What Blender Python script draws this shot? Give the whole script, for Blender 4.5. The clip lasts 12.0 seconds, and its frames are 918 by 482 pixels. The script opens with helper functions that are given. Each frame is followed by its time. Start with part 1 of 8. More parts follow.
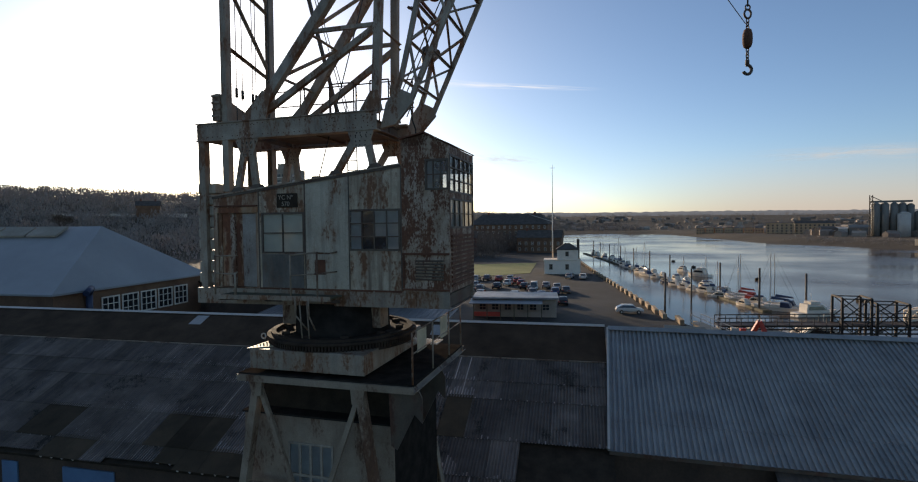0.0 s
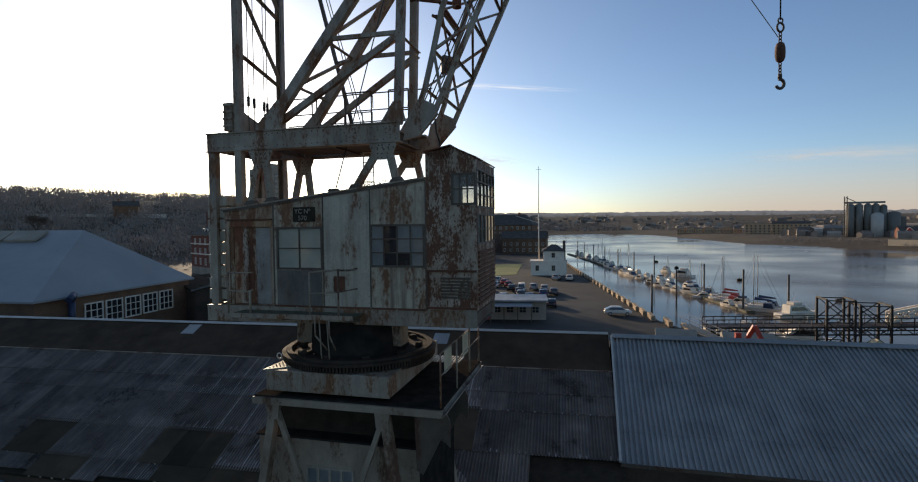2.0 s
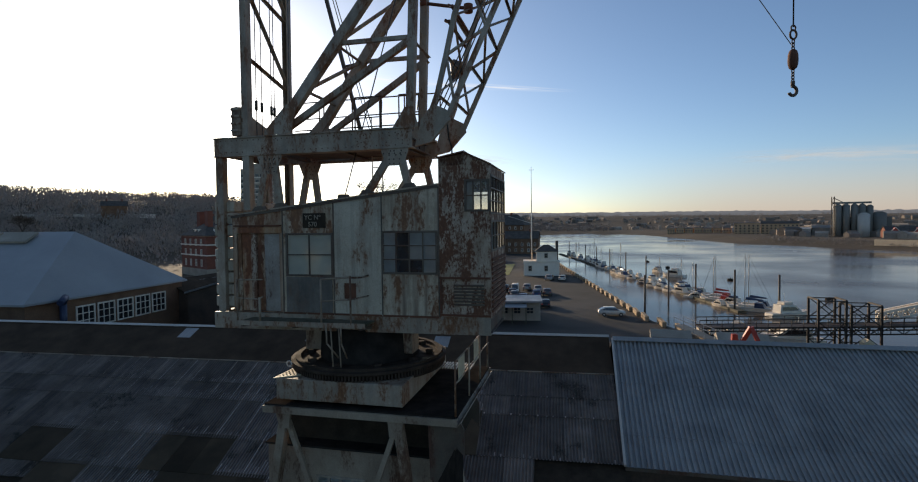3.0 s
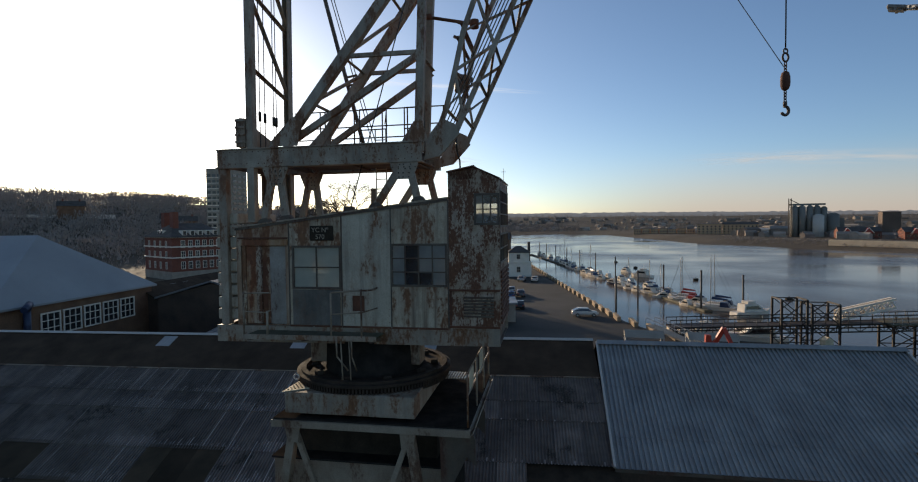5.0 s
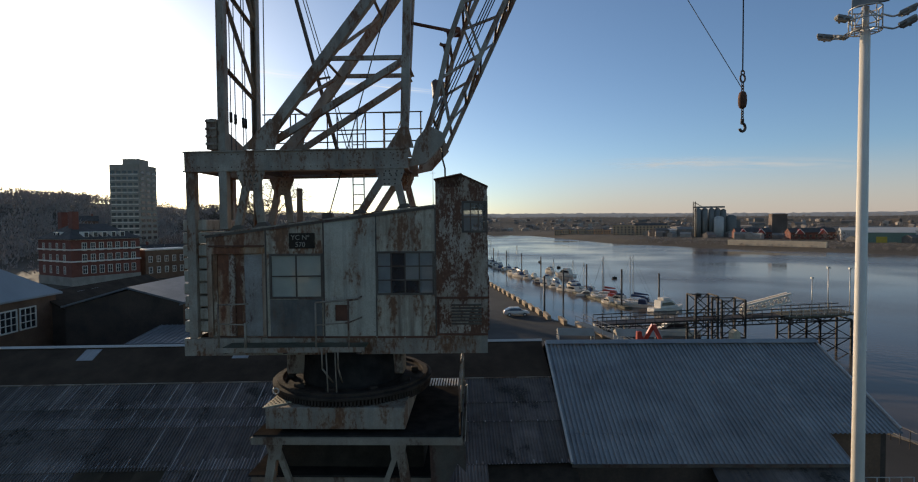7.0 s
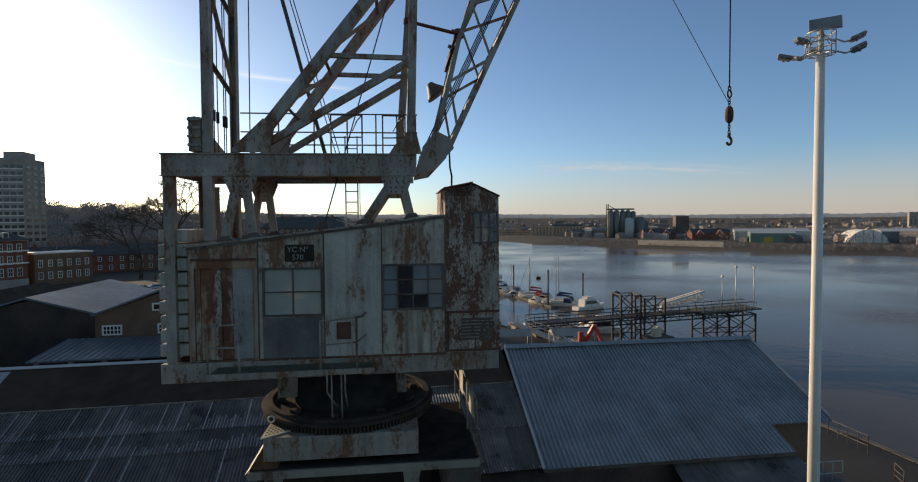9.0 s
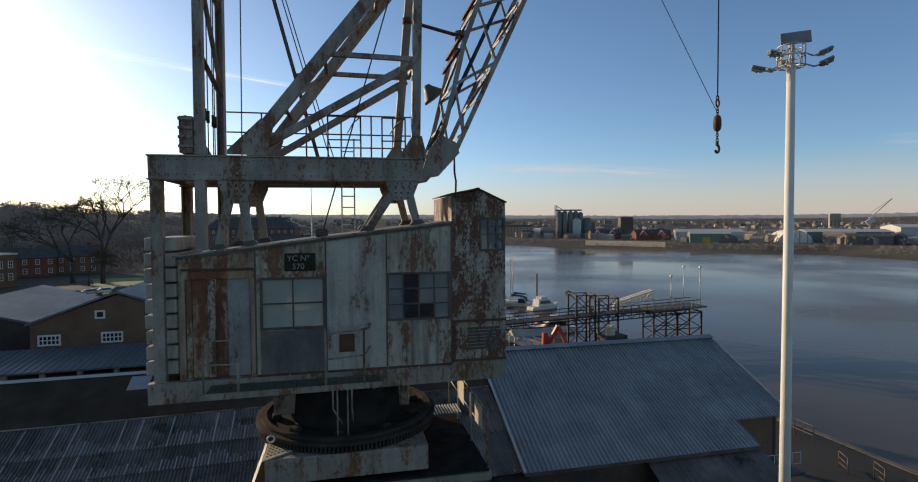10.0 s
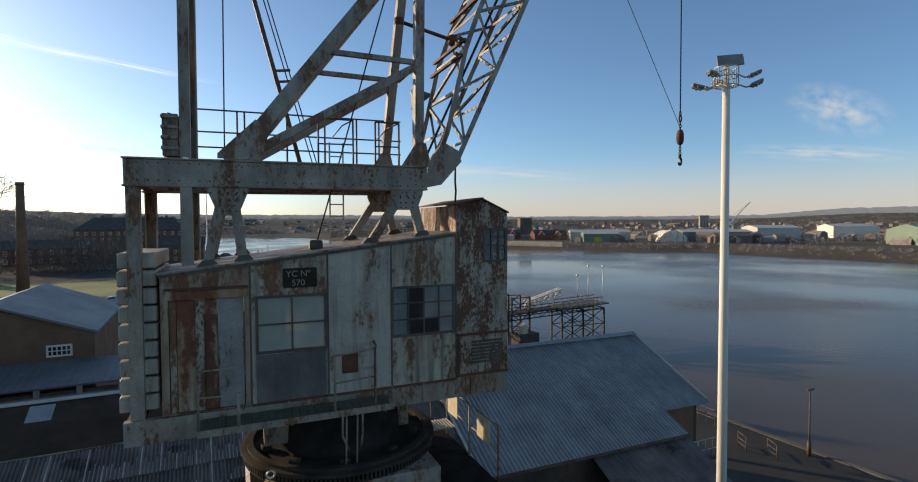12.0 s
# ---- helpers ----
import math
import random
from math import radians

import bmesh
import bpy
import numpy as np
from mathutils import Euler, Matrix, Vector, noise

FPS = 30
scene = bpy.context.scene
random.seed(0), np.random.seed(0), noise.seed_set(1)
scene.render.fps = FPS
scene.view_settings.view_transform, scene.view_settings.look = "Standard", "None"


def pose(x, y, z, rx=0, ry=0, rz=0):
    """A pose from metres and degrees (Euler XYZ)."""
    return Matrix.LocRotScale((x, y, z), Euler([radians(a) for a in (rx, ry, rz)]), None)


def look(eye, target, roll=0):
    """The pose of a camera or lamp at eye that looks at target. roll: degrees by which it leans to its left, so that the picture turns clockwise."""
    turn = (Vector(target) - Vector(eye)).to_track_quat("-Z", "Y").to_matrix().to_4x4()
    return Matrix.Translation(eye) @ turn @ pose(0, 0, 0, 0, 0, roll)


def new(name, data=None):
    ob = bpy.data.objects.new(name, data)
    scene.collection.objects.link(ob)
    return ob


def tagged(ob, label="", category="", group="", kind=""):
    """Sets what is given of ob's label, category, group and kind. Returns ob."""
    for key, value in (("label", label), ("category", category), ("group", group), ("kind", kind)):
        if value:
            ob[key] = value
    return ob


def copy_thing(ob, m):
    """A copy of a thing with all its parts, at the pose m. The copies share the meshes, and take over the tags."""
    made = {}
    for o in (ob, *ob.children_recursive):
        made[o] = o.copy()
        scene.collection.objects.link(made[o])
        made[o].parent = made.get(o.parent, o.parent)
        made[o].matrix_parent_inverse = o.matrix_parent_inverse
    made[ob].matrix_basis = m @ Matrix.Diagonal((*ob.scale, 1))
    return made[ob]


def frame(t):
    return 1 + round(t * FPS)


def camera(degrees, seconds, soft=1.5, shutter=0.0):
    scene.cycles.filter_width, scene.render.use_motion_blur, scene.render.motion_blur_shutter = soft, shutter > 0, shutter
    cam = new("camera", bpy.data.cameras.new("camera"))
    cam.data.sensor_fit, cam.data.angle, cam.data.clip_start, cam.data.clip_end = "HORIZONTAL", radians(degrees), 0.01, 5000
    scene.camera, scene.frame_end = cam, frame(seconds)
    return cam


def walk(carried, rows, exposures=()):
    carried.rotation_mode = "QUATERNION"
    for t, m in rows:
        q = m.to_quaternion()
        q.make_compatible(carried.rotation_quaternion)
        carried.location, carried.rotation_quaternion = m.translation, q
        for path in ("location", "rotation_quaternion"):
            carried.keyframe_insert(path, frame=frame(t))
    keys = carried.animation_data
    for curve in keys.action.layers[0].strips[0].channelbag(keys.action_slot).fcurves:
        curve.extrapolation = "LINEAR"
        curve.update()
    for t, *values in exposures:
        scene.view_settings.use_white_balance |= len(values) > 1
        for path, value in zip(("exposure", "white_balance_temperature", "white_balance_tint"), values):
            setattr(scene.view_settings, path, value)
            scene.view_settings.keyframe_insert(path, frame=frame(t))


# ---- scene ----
cam = camera(82.3, 12.0, soft=1.1)
METRES, EYE, TILT, LEAN, TURN = 10.0, 13.0, 0.0, 0.0, 12.8
ROWS = [
    (0.0, 0.0, 0.0, 0.0, -0.02, -1.92, 0.65),
    (0.5, -0.023, 0.0115, 0.0109, -0.64, -1.94, 0.64),
    (1.0, -0.0483, 0.0232, 0.0211, -1.02, -1.92, 0.65),
    (1.5, -0.0765, 0.0344, 0.0301, -1.39, -1.92, 0.66),
    (2.0, -0.1034, 0.044, 0.0387, -1.88, -1.93, 0.65),
    (2.5, -0.1314, 0.0515, 0.0471, -2.34, -1.93, 0.65),
    (3.0, -0.1546, 0.056, 0.0553, -2.84, -1.96, 0.65),
    (5.0, -0.2496, 0.0451, 0.0867, -6.14, -1.95, 0.63),
    (5.5, -0.2792, 0.0463, 0.0914, -8.0, -1.97, 0.6),
    (6.0, -0.3112, 0.0508, 0.0957, -10.18, -1.96, 0.56),
    (6.5, -0.3496, 0.0563, 0.0999, -12.33, -1.98, 0.55),
    (7.0, -0.3969, 0.0683, 0.1048, -14.34, -1.97, 0.53),
    (9.0, -0.576, 0.1856, 0.1295, -22.91, -1.98, 0.39),
    (9.5, -0.6262, 0.2273, 0.1365, -25.54, -1.95, 0.36),
    (10.0, -0.6769, 0.268, 0.1444, -28.35, -1.96, 0.34),
    (10.5, -0.7261, 0.3063, 0.1515, -31.09, -1.97, 0.29),
    (11.0, -0.7677, 0.3412, 0.1576, -33.63, -1.97, 0.3),
    (11.5, -0.8085, 0.3783, 0.1631, -36.15, -2.0, 0.25),
    (12.0, -0.8422, 0.4203, 0.1677, -39.03, -1.97, 0.29),
]
walk(cam, [(t, pose(0, 0, EYE, TILT, LEAN, TURN) @ pose(METRES * x, METRES * y, METRES * z, 90 + pitch, roll, yaw)) for t, x, y, z, yaw, pitch, roll in ROWS],
     [(0.0, 0.18, 7400, 12), (3.0, 0.15, 7350, 11), (6.5, 0.08, 7250, 10), (9.5, 0.20, 7100, 8), (12.0, 0.40, 7050, 7)])

# ---- light ----
SUN_AZ, SUN_EL = radians(-37.2), radians(11.6)      # azimuth from +y towards +x
world = bpy.data.worlds.new("world")
scene.world = world
world.use_nodes = True
wn, wl = world.node_tree.nodes, world.node_tree.links
sky = wn.new("ShaderNodeTexSky")
sky.sky_type, sky.sun_disc = "NISHITA", False
sky.sun_elevation, sky.sun_rotation = SUN_EL, SUN_AZ
sky.air_density, sky.dust_density, sky.ozone_density, sky.altitude = 0.78, 0.9, 3.4, 300
wl.new(sky.outputs[0], wn["Background"].inputs[0])
wn["Background"].inputs[1].default_value = 0.15
sun = new("sun", bpy.data.lights.new("sun", "SUN"))
sun.data.energy, sun.data.angle, sun.data.color = 3.2, radians(0.6), (1.0, 0.86, 0.68)
sun_way = Vector((math.sin(SUN_AZ) * math.cos(SUN_EL), math.cos(SUN_AZ) * math.cos(SUN_EL), math.sin(SUN_EL)))
sun.matrix_world = look(sun_way * 200, (0, 0, 0))

# ---- materials ----
def lin(c):
    return (*c, 1.0)


def mat(name, a, b=None, scale=1.0, rough=0.7, metal=0.0, rust=None, rust_at=0.6, rust_scale=0.7, bump=0.15, fine=40.0, streak=0.0, vary=0.0, spec=0.5, lines=None, pits=0.35, pit_scale=9.0):
    """Two-tone worn surface: broad patches a to b, fine grain, optional rust patches with vertical streaks, bump, per-object variation."""
    m = bpy.data.materials.new(name)
    m.use_nodes = True
    n, l = m.node_tree.nodes, m.node_tree.links
    bsdf = n["Principled BSDF"]
    bsdf.inputs["Metallic"].default_value = metal
    bsdf.inputs["Specular IOR Level"].default_value = spec
    geo = n.new("ShaderNodeNewGeometry")
    b = b or tuple(x * 0.7 for x in a)
    a, b = (tuple(x * k for x, k in zip(c, (1.17, 1.0, 0.81))) for c in (a, b))      # the clip's warm balance

    def noise_tex(sc, detail=5, rough_=0.6, stretch=None):
        t = n.new("ShaderNodeTexNoise")
        t.inputs["Scale"].default_value, t.inputs["Detail"].default_value, t.inputs["Roughness"].default_value = sc, detail, rough_
        if stretch:
            mp = n.new("ShaderNodeMapping")
            mp.inputs["Scale"].default_value = stretch
            l.new(geo.outputs["Position"], mp.inputs[0])
            l.new(mp.outputs[0], t.inputs[0])
        else:
            l.new(geo.outputs["Position"], t.inputs[0])
        return t.outputs[0]

    def ramp(src, lo, hi):
        r = n.new("ShaderNodeMapRange")
        r.inputs[1].default_value, r.inputs[2].default_value = lo, hi
        l.new(src, r.inputs[0])
        return r.outputs[0]

    def mix(f, c1, c2, mode="MIX"):
        x = n.new("ShaderNodeMix")
        x.data_type, x.blend_type = "RGBA", mode
        for s, v in ((0, f), (6, c1), (7, c2)):
            if isinstance(v, bpy.types.NodeSocket):
                l.new(v, x.inputs[s])
            elif s == 0:
                x.inputs[0].default_value = v
            else:
                x.inputs[s].default_value = lin(v)
        return x.outputs[2]

    broad, grain = noise_tex(scale, 6), noise_tex(fine, 3)
    col = mix(ramp(broad, 0.35, 0.65), a, b)
    col = mix(0.5, col, mix(ramp(grain, 0.3, 0.7), (0.35, 0.35, 0.35), (0.65, 0.65, 0.65)), "OVERLAY")
    if lines:
        tone, stretch, lo, hi, most = lines
        lf = ramp(noise_tex(1.0, 4, 0.6, stretch), lo, hi)
        lm = n.new("ShaderNodeMath")
        lm.operation = "MULTIPLY"
        l.new(lf, lm.inputs[0])
        lm.inputs[1].default_value = most
        col = mix(lm.outputs[0], col, tone)
    r_out = ramp(broad, 0.2, 0.8)
    rr = n.new("ShaderNodeMapRange")
    rr.inputs[3].default_value, rr.inputs[4].default_value = max(0.02, rough - 0.1), min(1, rough + 0.1)
    l.new(r_out, rr.inputs[0])
    if rust:
        field = noise_tex(rust_scale, 8, 0.65, (1, 1, 0.35))
        if streak:
            st = noise_tex(2.2, 4, 0.5, (1, 1, 0.10))
            add = n.new("ShaderNodeMath")
            add.operation = "MULTIPLY_ADD"
            l.new(st, add.inputs[0])
            add.inputs[1].default_value = streak
            sub = n.new("ShaderNodeMath")
            sub.operation = "SUBTRACT"
            l.new(field, sub.inputs[0])
            sub.inputs[1].default_value = streak * 0.5
            l.new(sub.outputs[0], add.inputs[2])
            field = add.outputs[0]
        spots = noise_tex(pit_scale, 6, 0.7, (1.6, 1.6, 0.8))
        sp = n.new("ShaderNodeMath")
        sp.operation = "MULTIPLY_ADD"
        l.new(spots, sp.inputs[0])
        sp.inputs[1].default_value, sp.inputs[2].default_value = pits, -0.5 * pits
        s2 = n.new("ShaderNodeMath")
        l.new(field, s2.inputs[0])
        l.new(sp.outputs[0], s2.inputs[1])
        k = ramp(s2.outputs[0], rust_at - 0.03, rust_at + 0.05)
        dark = tuple(x * 0.35 for x in rust)
        col = mix(k, col, mix(ramp(spots, 0.35, 0.65), rust, dark))
        stain = ramp(s2.outputs[0], rust_at - 0.16, rust_at + 0.02)
        sm = n.new("ShaderNodeMath")
        sm.operation = "MULTIPLY"
        l.new(stain, sm.inputs[0])
        sm.inputs[1].default_value = 0.35
        col = mix(sm.outputs[0], col, rust)
    if vary:
        oi = n.new("ShaderNodeObjectInfo")
        v = n.new("ShaderNodeMapRange")
        v.inputs[3].default_value, v.inputs[4].default_value = 1 - vary, 1 + vary
        l.new(oi.outputs["Random"], v.inputs[0])
        hs = n.new("ShaderNodeHueSaturation")
        l.new(v.outputs[0], hs.inputs["Value"])
        l.new(col, hs.inputs["Color"])
        col = hs.outputs[0]
    l.new(col, bsdf.inputs["Base Color"])
    l.new(rr.outputs[0], bsdf.inputs["Roughness"])
    if bump:
        bp = n.new("ShaderNodeBump")
        bp.inputs["Strength"].default_value, bp.inputs["Distance"].default_value = bump, 0.02
        l.new(grain, bp.inputs["Height"])
        l.new(bp.outputs[0], bsdf.inputs["Normal"])
    return m


RUST = (0.26, 0.105, 0.04)
STEEL = mat("weathered_steel_paint", (0.36, 0.34, 0.305), (0.24, 0.22, 0.19), 1.3, 0.6, rust=RUST, rust_at=0.565, rust_scale=2.0, streak=0.25, pits=0.5, lines=((0.10, 0.085, 0.07), (3.5, 3.5, 0.5), 0.5, 0.75, 0.6))
STEEL_MID = mat("grey_portal_paint", (0.33, 0.295, 0.25), (0.22, 0.19, 0.155), 1.1, 0.65, rust=(0.17, 0.075, 0.035), rust_at=0.57, rust_scale=1.1, streak=0.3)
RING = mat("greasy_brown_iron", (0.062, 0.052, 0.045), (0.032, 0.027, 0.024), 2.2, 0.85, spec=0.08, rust=(0.085, 0.05, 0.035), rust_at=0.62, rust_scale=2.0)
STEEL_DARK = mat("grimy_steel", (0.12, 0.105, 0.088), (0.065, 0.056, 0.047), 1.2, 0.6, rust=(0.13, 0.055, 0.03), rust_at=0.58, rust_scale=1.5)
CAB = mat("pale_cab_paint", (0.50, 0.475, 0.41), (0.34, 0.315, 0.255), 1.4, 0.55, rust=RUST, rust_at=0.555, rust_scale=1.7, streak=0.55, lines=((0.15, 0.095, 0.06), (5.5, 5.5, 0.3), 0.44, 0.68, 0.85), vary=0.10, pits=0.5)
CAB_CLEAN = mat("pale_plain_sheet", (0.48, 0.47, 0.42), (0.36, 0.35, 0.31), 1.2, 0.55, rust=RUST, rust_at=0.635, rust_scale=2.5, streak=0.3, lines=((0.14, 0.10, 0.075), (5.0, 5.0, 0.25), 0.50, 0.74, 0.65), pits=0.5)
CAB_TOWER = mat("pitted_rusty_sheet", (0.46, 0.42, 0.38), (0.32, 0.27, 0.22), 2.4, 0.75, rust=(0.20, 0.075, 0.032), rust_at=0.475, rust_scale=4.2, streak=0.40, pits=0.85, pit_scale=15.0, lines=((0.12, 0.07, 0.045), (4.5, 4.5, 0.4), 0.5, 0.75, 0.6))
CAB_RUSTY = mat("rust_eaten_paint", (0.44, 0.40, 0.34), (0.30, 0.255, 0.20), 1.6, 0.7, rust=(0.24, 0.09, 0.035), rust_at=0.53, rust_scale=1.4, streak=0.6, lines=((0.24, 0.11, 0.05), (4.0, 4.0, 0.25), 0.42, 0.7, 0.75), vary=0.10)
CAB_BLUE = mat("flaking_blue_grey_paint", (0.33, 0.335, 0.335), (0.24, 0.235, 0.23), 2.2, 0.6, rust=(0.13, 0.06, 0.035), rust_at=0.60, rust_scale=2.4, streak=0.5, lines=((0.33, 0.30, 0.26), (5.0, 5.0, 0.5), 0.52, 0.72, 0.7))
RUST_RUN = mat("orange_rust_runs", (0.46, 0.42, 0.37), (0.36, 0.27, 0.19), 1.6, 0.7, rust=(0.27, 0.085, 0.03), rust_at=0.50, rust_scale=1.2, streak=0.8, lines=((0.36, 0.15, 0.045), (6.0, 6.0, 0.16), 0.40, 0.62, 0.85))
CAB_GREY = mat("slate_grey_panel", (0.19, 0.19, 0.19), (0.10, 0.098, 0.092), 1.4, 0.5, rust=RUST, rust_at=0.68, rust_scale=1.2, lines=((0.045, 0.045, 0.04), (3, 3, 0.6), 0.45, 0.75, 0.7))
DARK = mat("matt_near_black", (0.05, 0.042, 0.034), (0.03, 0.026, 0.022), 2, 0.85, spec=0.1)
# grease black, darkened further to put shade on faces the sun strikes
GRIME_SHADE = mat("black_grime_with_shade", (0.040, 0.037, 0.036), (0.022, 0.021, 0.021), 2.5, 0.9, spec=0.0)
CREAM = mat("worn_cream_paint", (0.60, 0.55, 0.42), (0.42, 0.38, 0.29), 2, 0.6)
ROPE = mat("greased_wire_rope", (0.05, 0.05, 0.05), (0.03, 0.03, 0.03), 3, 0.5, metal=0.5)
RUSTY = mat("bare_rust", (0.16, 0.065, 0.035), (0.09, 0.04, 0.025), 2, 0.8)
WOOD = mat("wet_grey_planks", (0.13, 0.12, 0.09), (0.07, 0.075, 0.045), 2, 0.8)
IRON = mat("black_pier_iron", (0.055, 0.048, 0.042), (0.035, 0.031, 0.028), 1.2, 0.7, rust=(0.11, 0.05, 0.03), rust_at=0.60, rust_scale=1.0)
GALV = mat("galvanised_steel", (0.55, 0.56, 0.57), (0.47, 0.48, 0.49), 1.5, 0.45, metal=0.3)
ROOF_OLD = mat("old_dark_roof_sheet", (0.20, 0.185, 0.185), (0.125, 0.114, 0.112), 0.9, 0.8, vary=0.25, spec=0.15, rust=(0.08, 0.065, 0.05), rust_at=0.62, rust_scale=0.8, lines=((0.08, 0.072, 0.075), (7.0, 0.3, 0.3), 0.45, 0.7, 0.6))
ROOF_DULL = mat("tarred_roof_sheet", (0.07, 0.055, 0.04), (0.04, 0.034, 0.026), 0.7, 0.85, vary=0.3, spec=0.1)
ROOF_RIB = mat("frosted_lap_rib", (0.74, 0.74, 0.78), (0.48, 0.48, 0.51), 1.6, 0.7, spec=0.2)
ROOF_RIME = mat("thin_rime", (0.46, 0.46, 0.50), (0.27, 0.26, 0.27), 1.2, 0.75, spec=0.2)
# bright lines of skylight on the new sheets' ribs, put into the colour
ROOF_CREST = mat("skylit_sheet_crest", (0.80, 0.90, 1.0), (0.68, 0.77, 0.88), 0.9, 0.5, spec=0.5, fine=22)
ROOF_FELT = mat("black_roof_felt", (0.08, 0.06, 0.047), (0.048, 0.037, 0.03), 0.7, 0.9, spec=0.05)
ROOF_NEW = mat("grey_corrugated_sheet", (0.29, 0.325, 0.365), (0.205, 0.23, 0.26), 0.6, 0.5, vary=0.05, lines=((0.14, 0.14, 0.14), (5.0, 0.25, 0.25), 0.5, 0.8, 0.5))
ROOF_SHOP = mat("dull_workshop_roof", (0.17, 0.185, 0.205), (0.125, 0.135, 0.15), 0.25, 0.6, fine=10, lines=((0.09, 0.09, 0.085), (2.0, 0.4, 0.4), 0.5, 0.75, 0.6))
ROOF_FAR = mat("pale_hall_roof", (0.29, 0.33, 0.38), (0.23, 0.265, 0.31), 0.12, 0.5)
BRICK = mat("brown_brick", (0.20, 0.12, 0.075), (0.15, 0.085, 0.055), 0.6, 0.85, fine=9)
BRICK_DARK = mat("dark_brick", (0.085, 0.06, 0.045), (0.055, 0.04, 0.032), 0.6, 0.85, fine=9)
BRICK_RED = mat("red_brick", (0.21, 0.075, 0.05), (0.15, 0.055, 0.04), 0.5, 0.85, fine=7, vary=0.15)
WHITE = mat("white_paint", (0.76, 0.75, 0.72), (0.66, 0.65, 0.62), 0.7, 0.6, vary=0.06)
QUAY_STONE = mat("dark_quay_stone", (0.17, 0.155, 0.13), (0.10, 0.09, 0.075), 0.4, 0.85, fine=8)
PARAPET = mat("sandy_parapet_stone", (0.42, 0.33, 0.23), (0.30, 0.24, 0.17), 0.5, 0.85, fine=8)
CONC = mat("weathered_concrete", (0.36, 0.34, 0.31), (0.27, 0.255, 0.23), 0.4, 0.85, fine=12)
TARMAC = mat("worn_tarmac", (0.060, 0.058, 0.056), (0.042, 0.041, 0.040), 0.12, 0.85, fine=15, spec=0.25)
GRASS = mat("winter_grass", (0.20, 0.245, 0.06), (0.13, 0.16, 0.045), 0.08, 0.95, fine=3)
MUD = mat("estuary_mud", (0.13, 0.095, 0.065), (0.09, 0.068, 0.05), 0.05, 0.6, fine=2)
LAND = mat("winter_land", (0.135, 0.12, 0.10), (0.08, 0.074, 0.065), 0.012, 0.95, fine=0.3, bump=0, spec=0.1)
# far twigs, paler and greyer than bark: distance haze put into the colour
HAZED_TWIG = mat("hazed_bare_twigs", (0.29, 0.27, 0.27), (0.20, 0.185, 0.185), 0.5, 0.95, bump=0, vary=0.2)
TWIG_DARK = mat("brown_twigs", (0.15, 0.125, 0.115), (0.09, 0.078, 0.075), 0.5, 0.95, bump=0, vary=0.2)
BARK = mat("grey_bark", (0.10, 0.08, 0.06), (0.06, 0.05, 0.04), 3, 0.9)
SLATE = mat("slate_roof", (0.11, 0.105, 0.105), (0.075, 0.072, 0.072), 0.6, 0.85, fine=6, spec=0.2)
RED = mat("red_paint", (0.50, 0.07, 0.04), (0.38, 0.05, 0.035), 1, 0.5)
NAVY = mat("navy_paint", (0.03, 0.05, 0.12), (0.025, 0.04, 0.09), 1, 0.4)
NAVY_LIGHT = mat("faded_blue_paint", (0.10, 0.22, 0.42), (0.08, 0.17, 0.33), 1, 0.5)
GREEN = mat("green_cladding", (0.19, 0.27, 0.22), (0.15, 0.215, 0.175), 0.05, 0.6, fine=3)
YELLOW = mat("yellow_paint", (0.65, 0.45, 0.06), (0.5, 0.35, 0.05), 1, 0.6)


def glass_mat(name, tint, rough=0.03, clear=0.25, milk=0.5):
    """Dirty window glass: part clear, part milky grime that glows when lit from behind, with a gloss on top."""
    m = bpy.data.materials.new(name)
    m.use_nodes = True
    n, l = m.node_tree.nodes, m.node_tree.links
    out, bsdf = n["Material Output"], n["Principled BSDF"]
    t = n.new("ShaderNodeTexNoise")
    t.inputs["Scale"].default_value, t.inputs["Detail"].default_value = 2.5, 6
    co = n.new("ShaderNodeNewGeometry")
    l.new(co.outputs["Position"], t.inputs[0])
    r = n.new("ShaderNodeMapRange")
    r.inputs[1].default_value, r.inputs[2].default_value = 0.3, 0.7
    r.inputs[3].default_value, r.inputs[4].default_value = max(0.0, clear - 0.15), clear + 0.15
    l.new(t.outputs[0], r.inputs[0])
    bsdf.inputs["Base Color"].default_value = lin(tint)
    bsdf.inputs["Roughness"].default_value = rough
    tr, ts, m1, m2 = n.new("ShaderNodeBsdfTranslucent"), n.new("ShaderNodeBsdfTransparent"), n.new("ShaderNodeMixShader"), n.new("ShaderNodeMixShader")
    tr.inputs[0].default_value = (0.75, 0.74, 0.66, 1)
    m1.inputs[0].default_value = milk
    l.new(bsdf.outputs[0], m1.inputs[1])
    l.new(tr.outputs[0], m1.inputs[2])
    l.new(r.outputs[0], m2.inputs[0])
    l.new(m1.outputs[0], m2.inputs[1])
    l.new(ts.outputs[0], m2.inputs[2])
    l.new(m2.outputs[0], out.inputs[0])
    return m


PANE = glass_mat("dirty_pane", (0.28, 0.29, 0.27), 0.12, 0.13, 0.30)
PANE_CLEAR = glass_mat("streaky_clear_pane", (0.22, 0.23, 0.22), 0.08, 0.5, 0.3)
PANE_MILK = glass_mat("milky_pane", (0.62, 0.61, 0.50), 0.2, 0.02, 0.5)
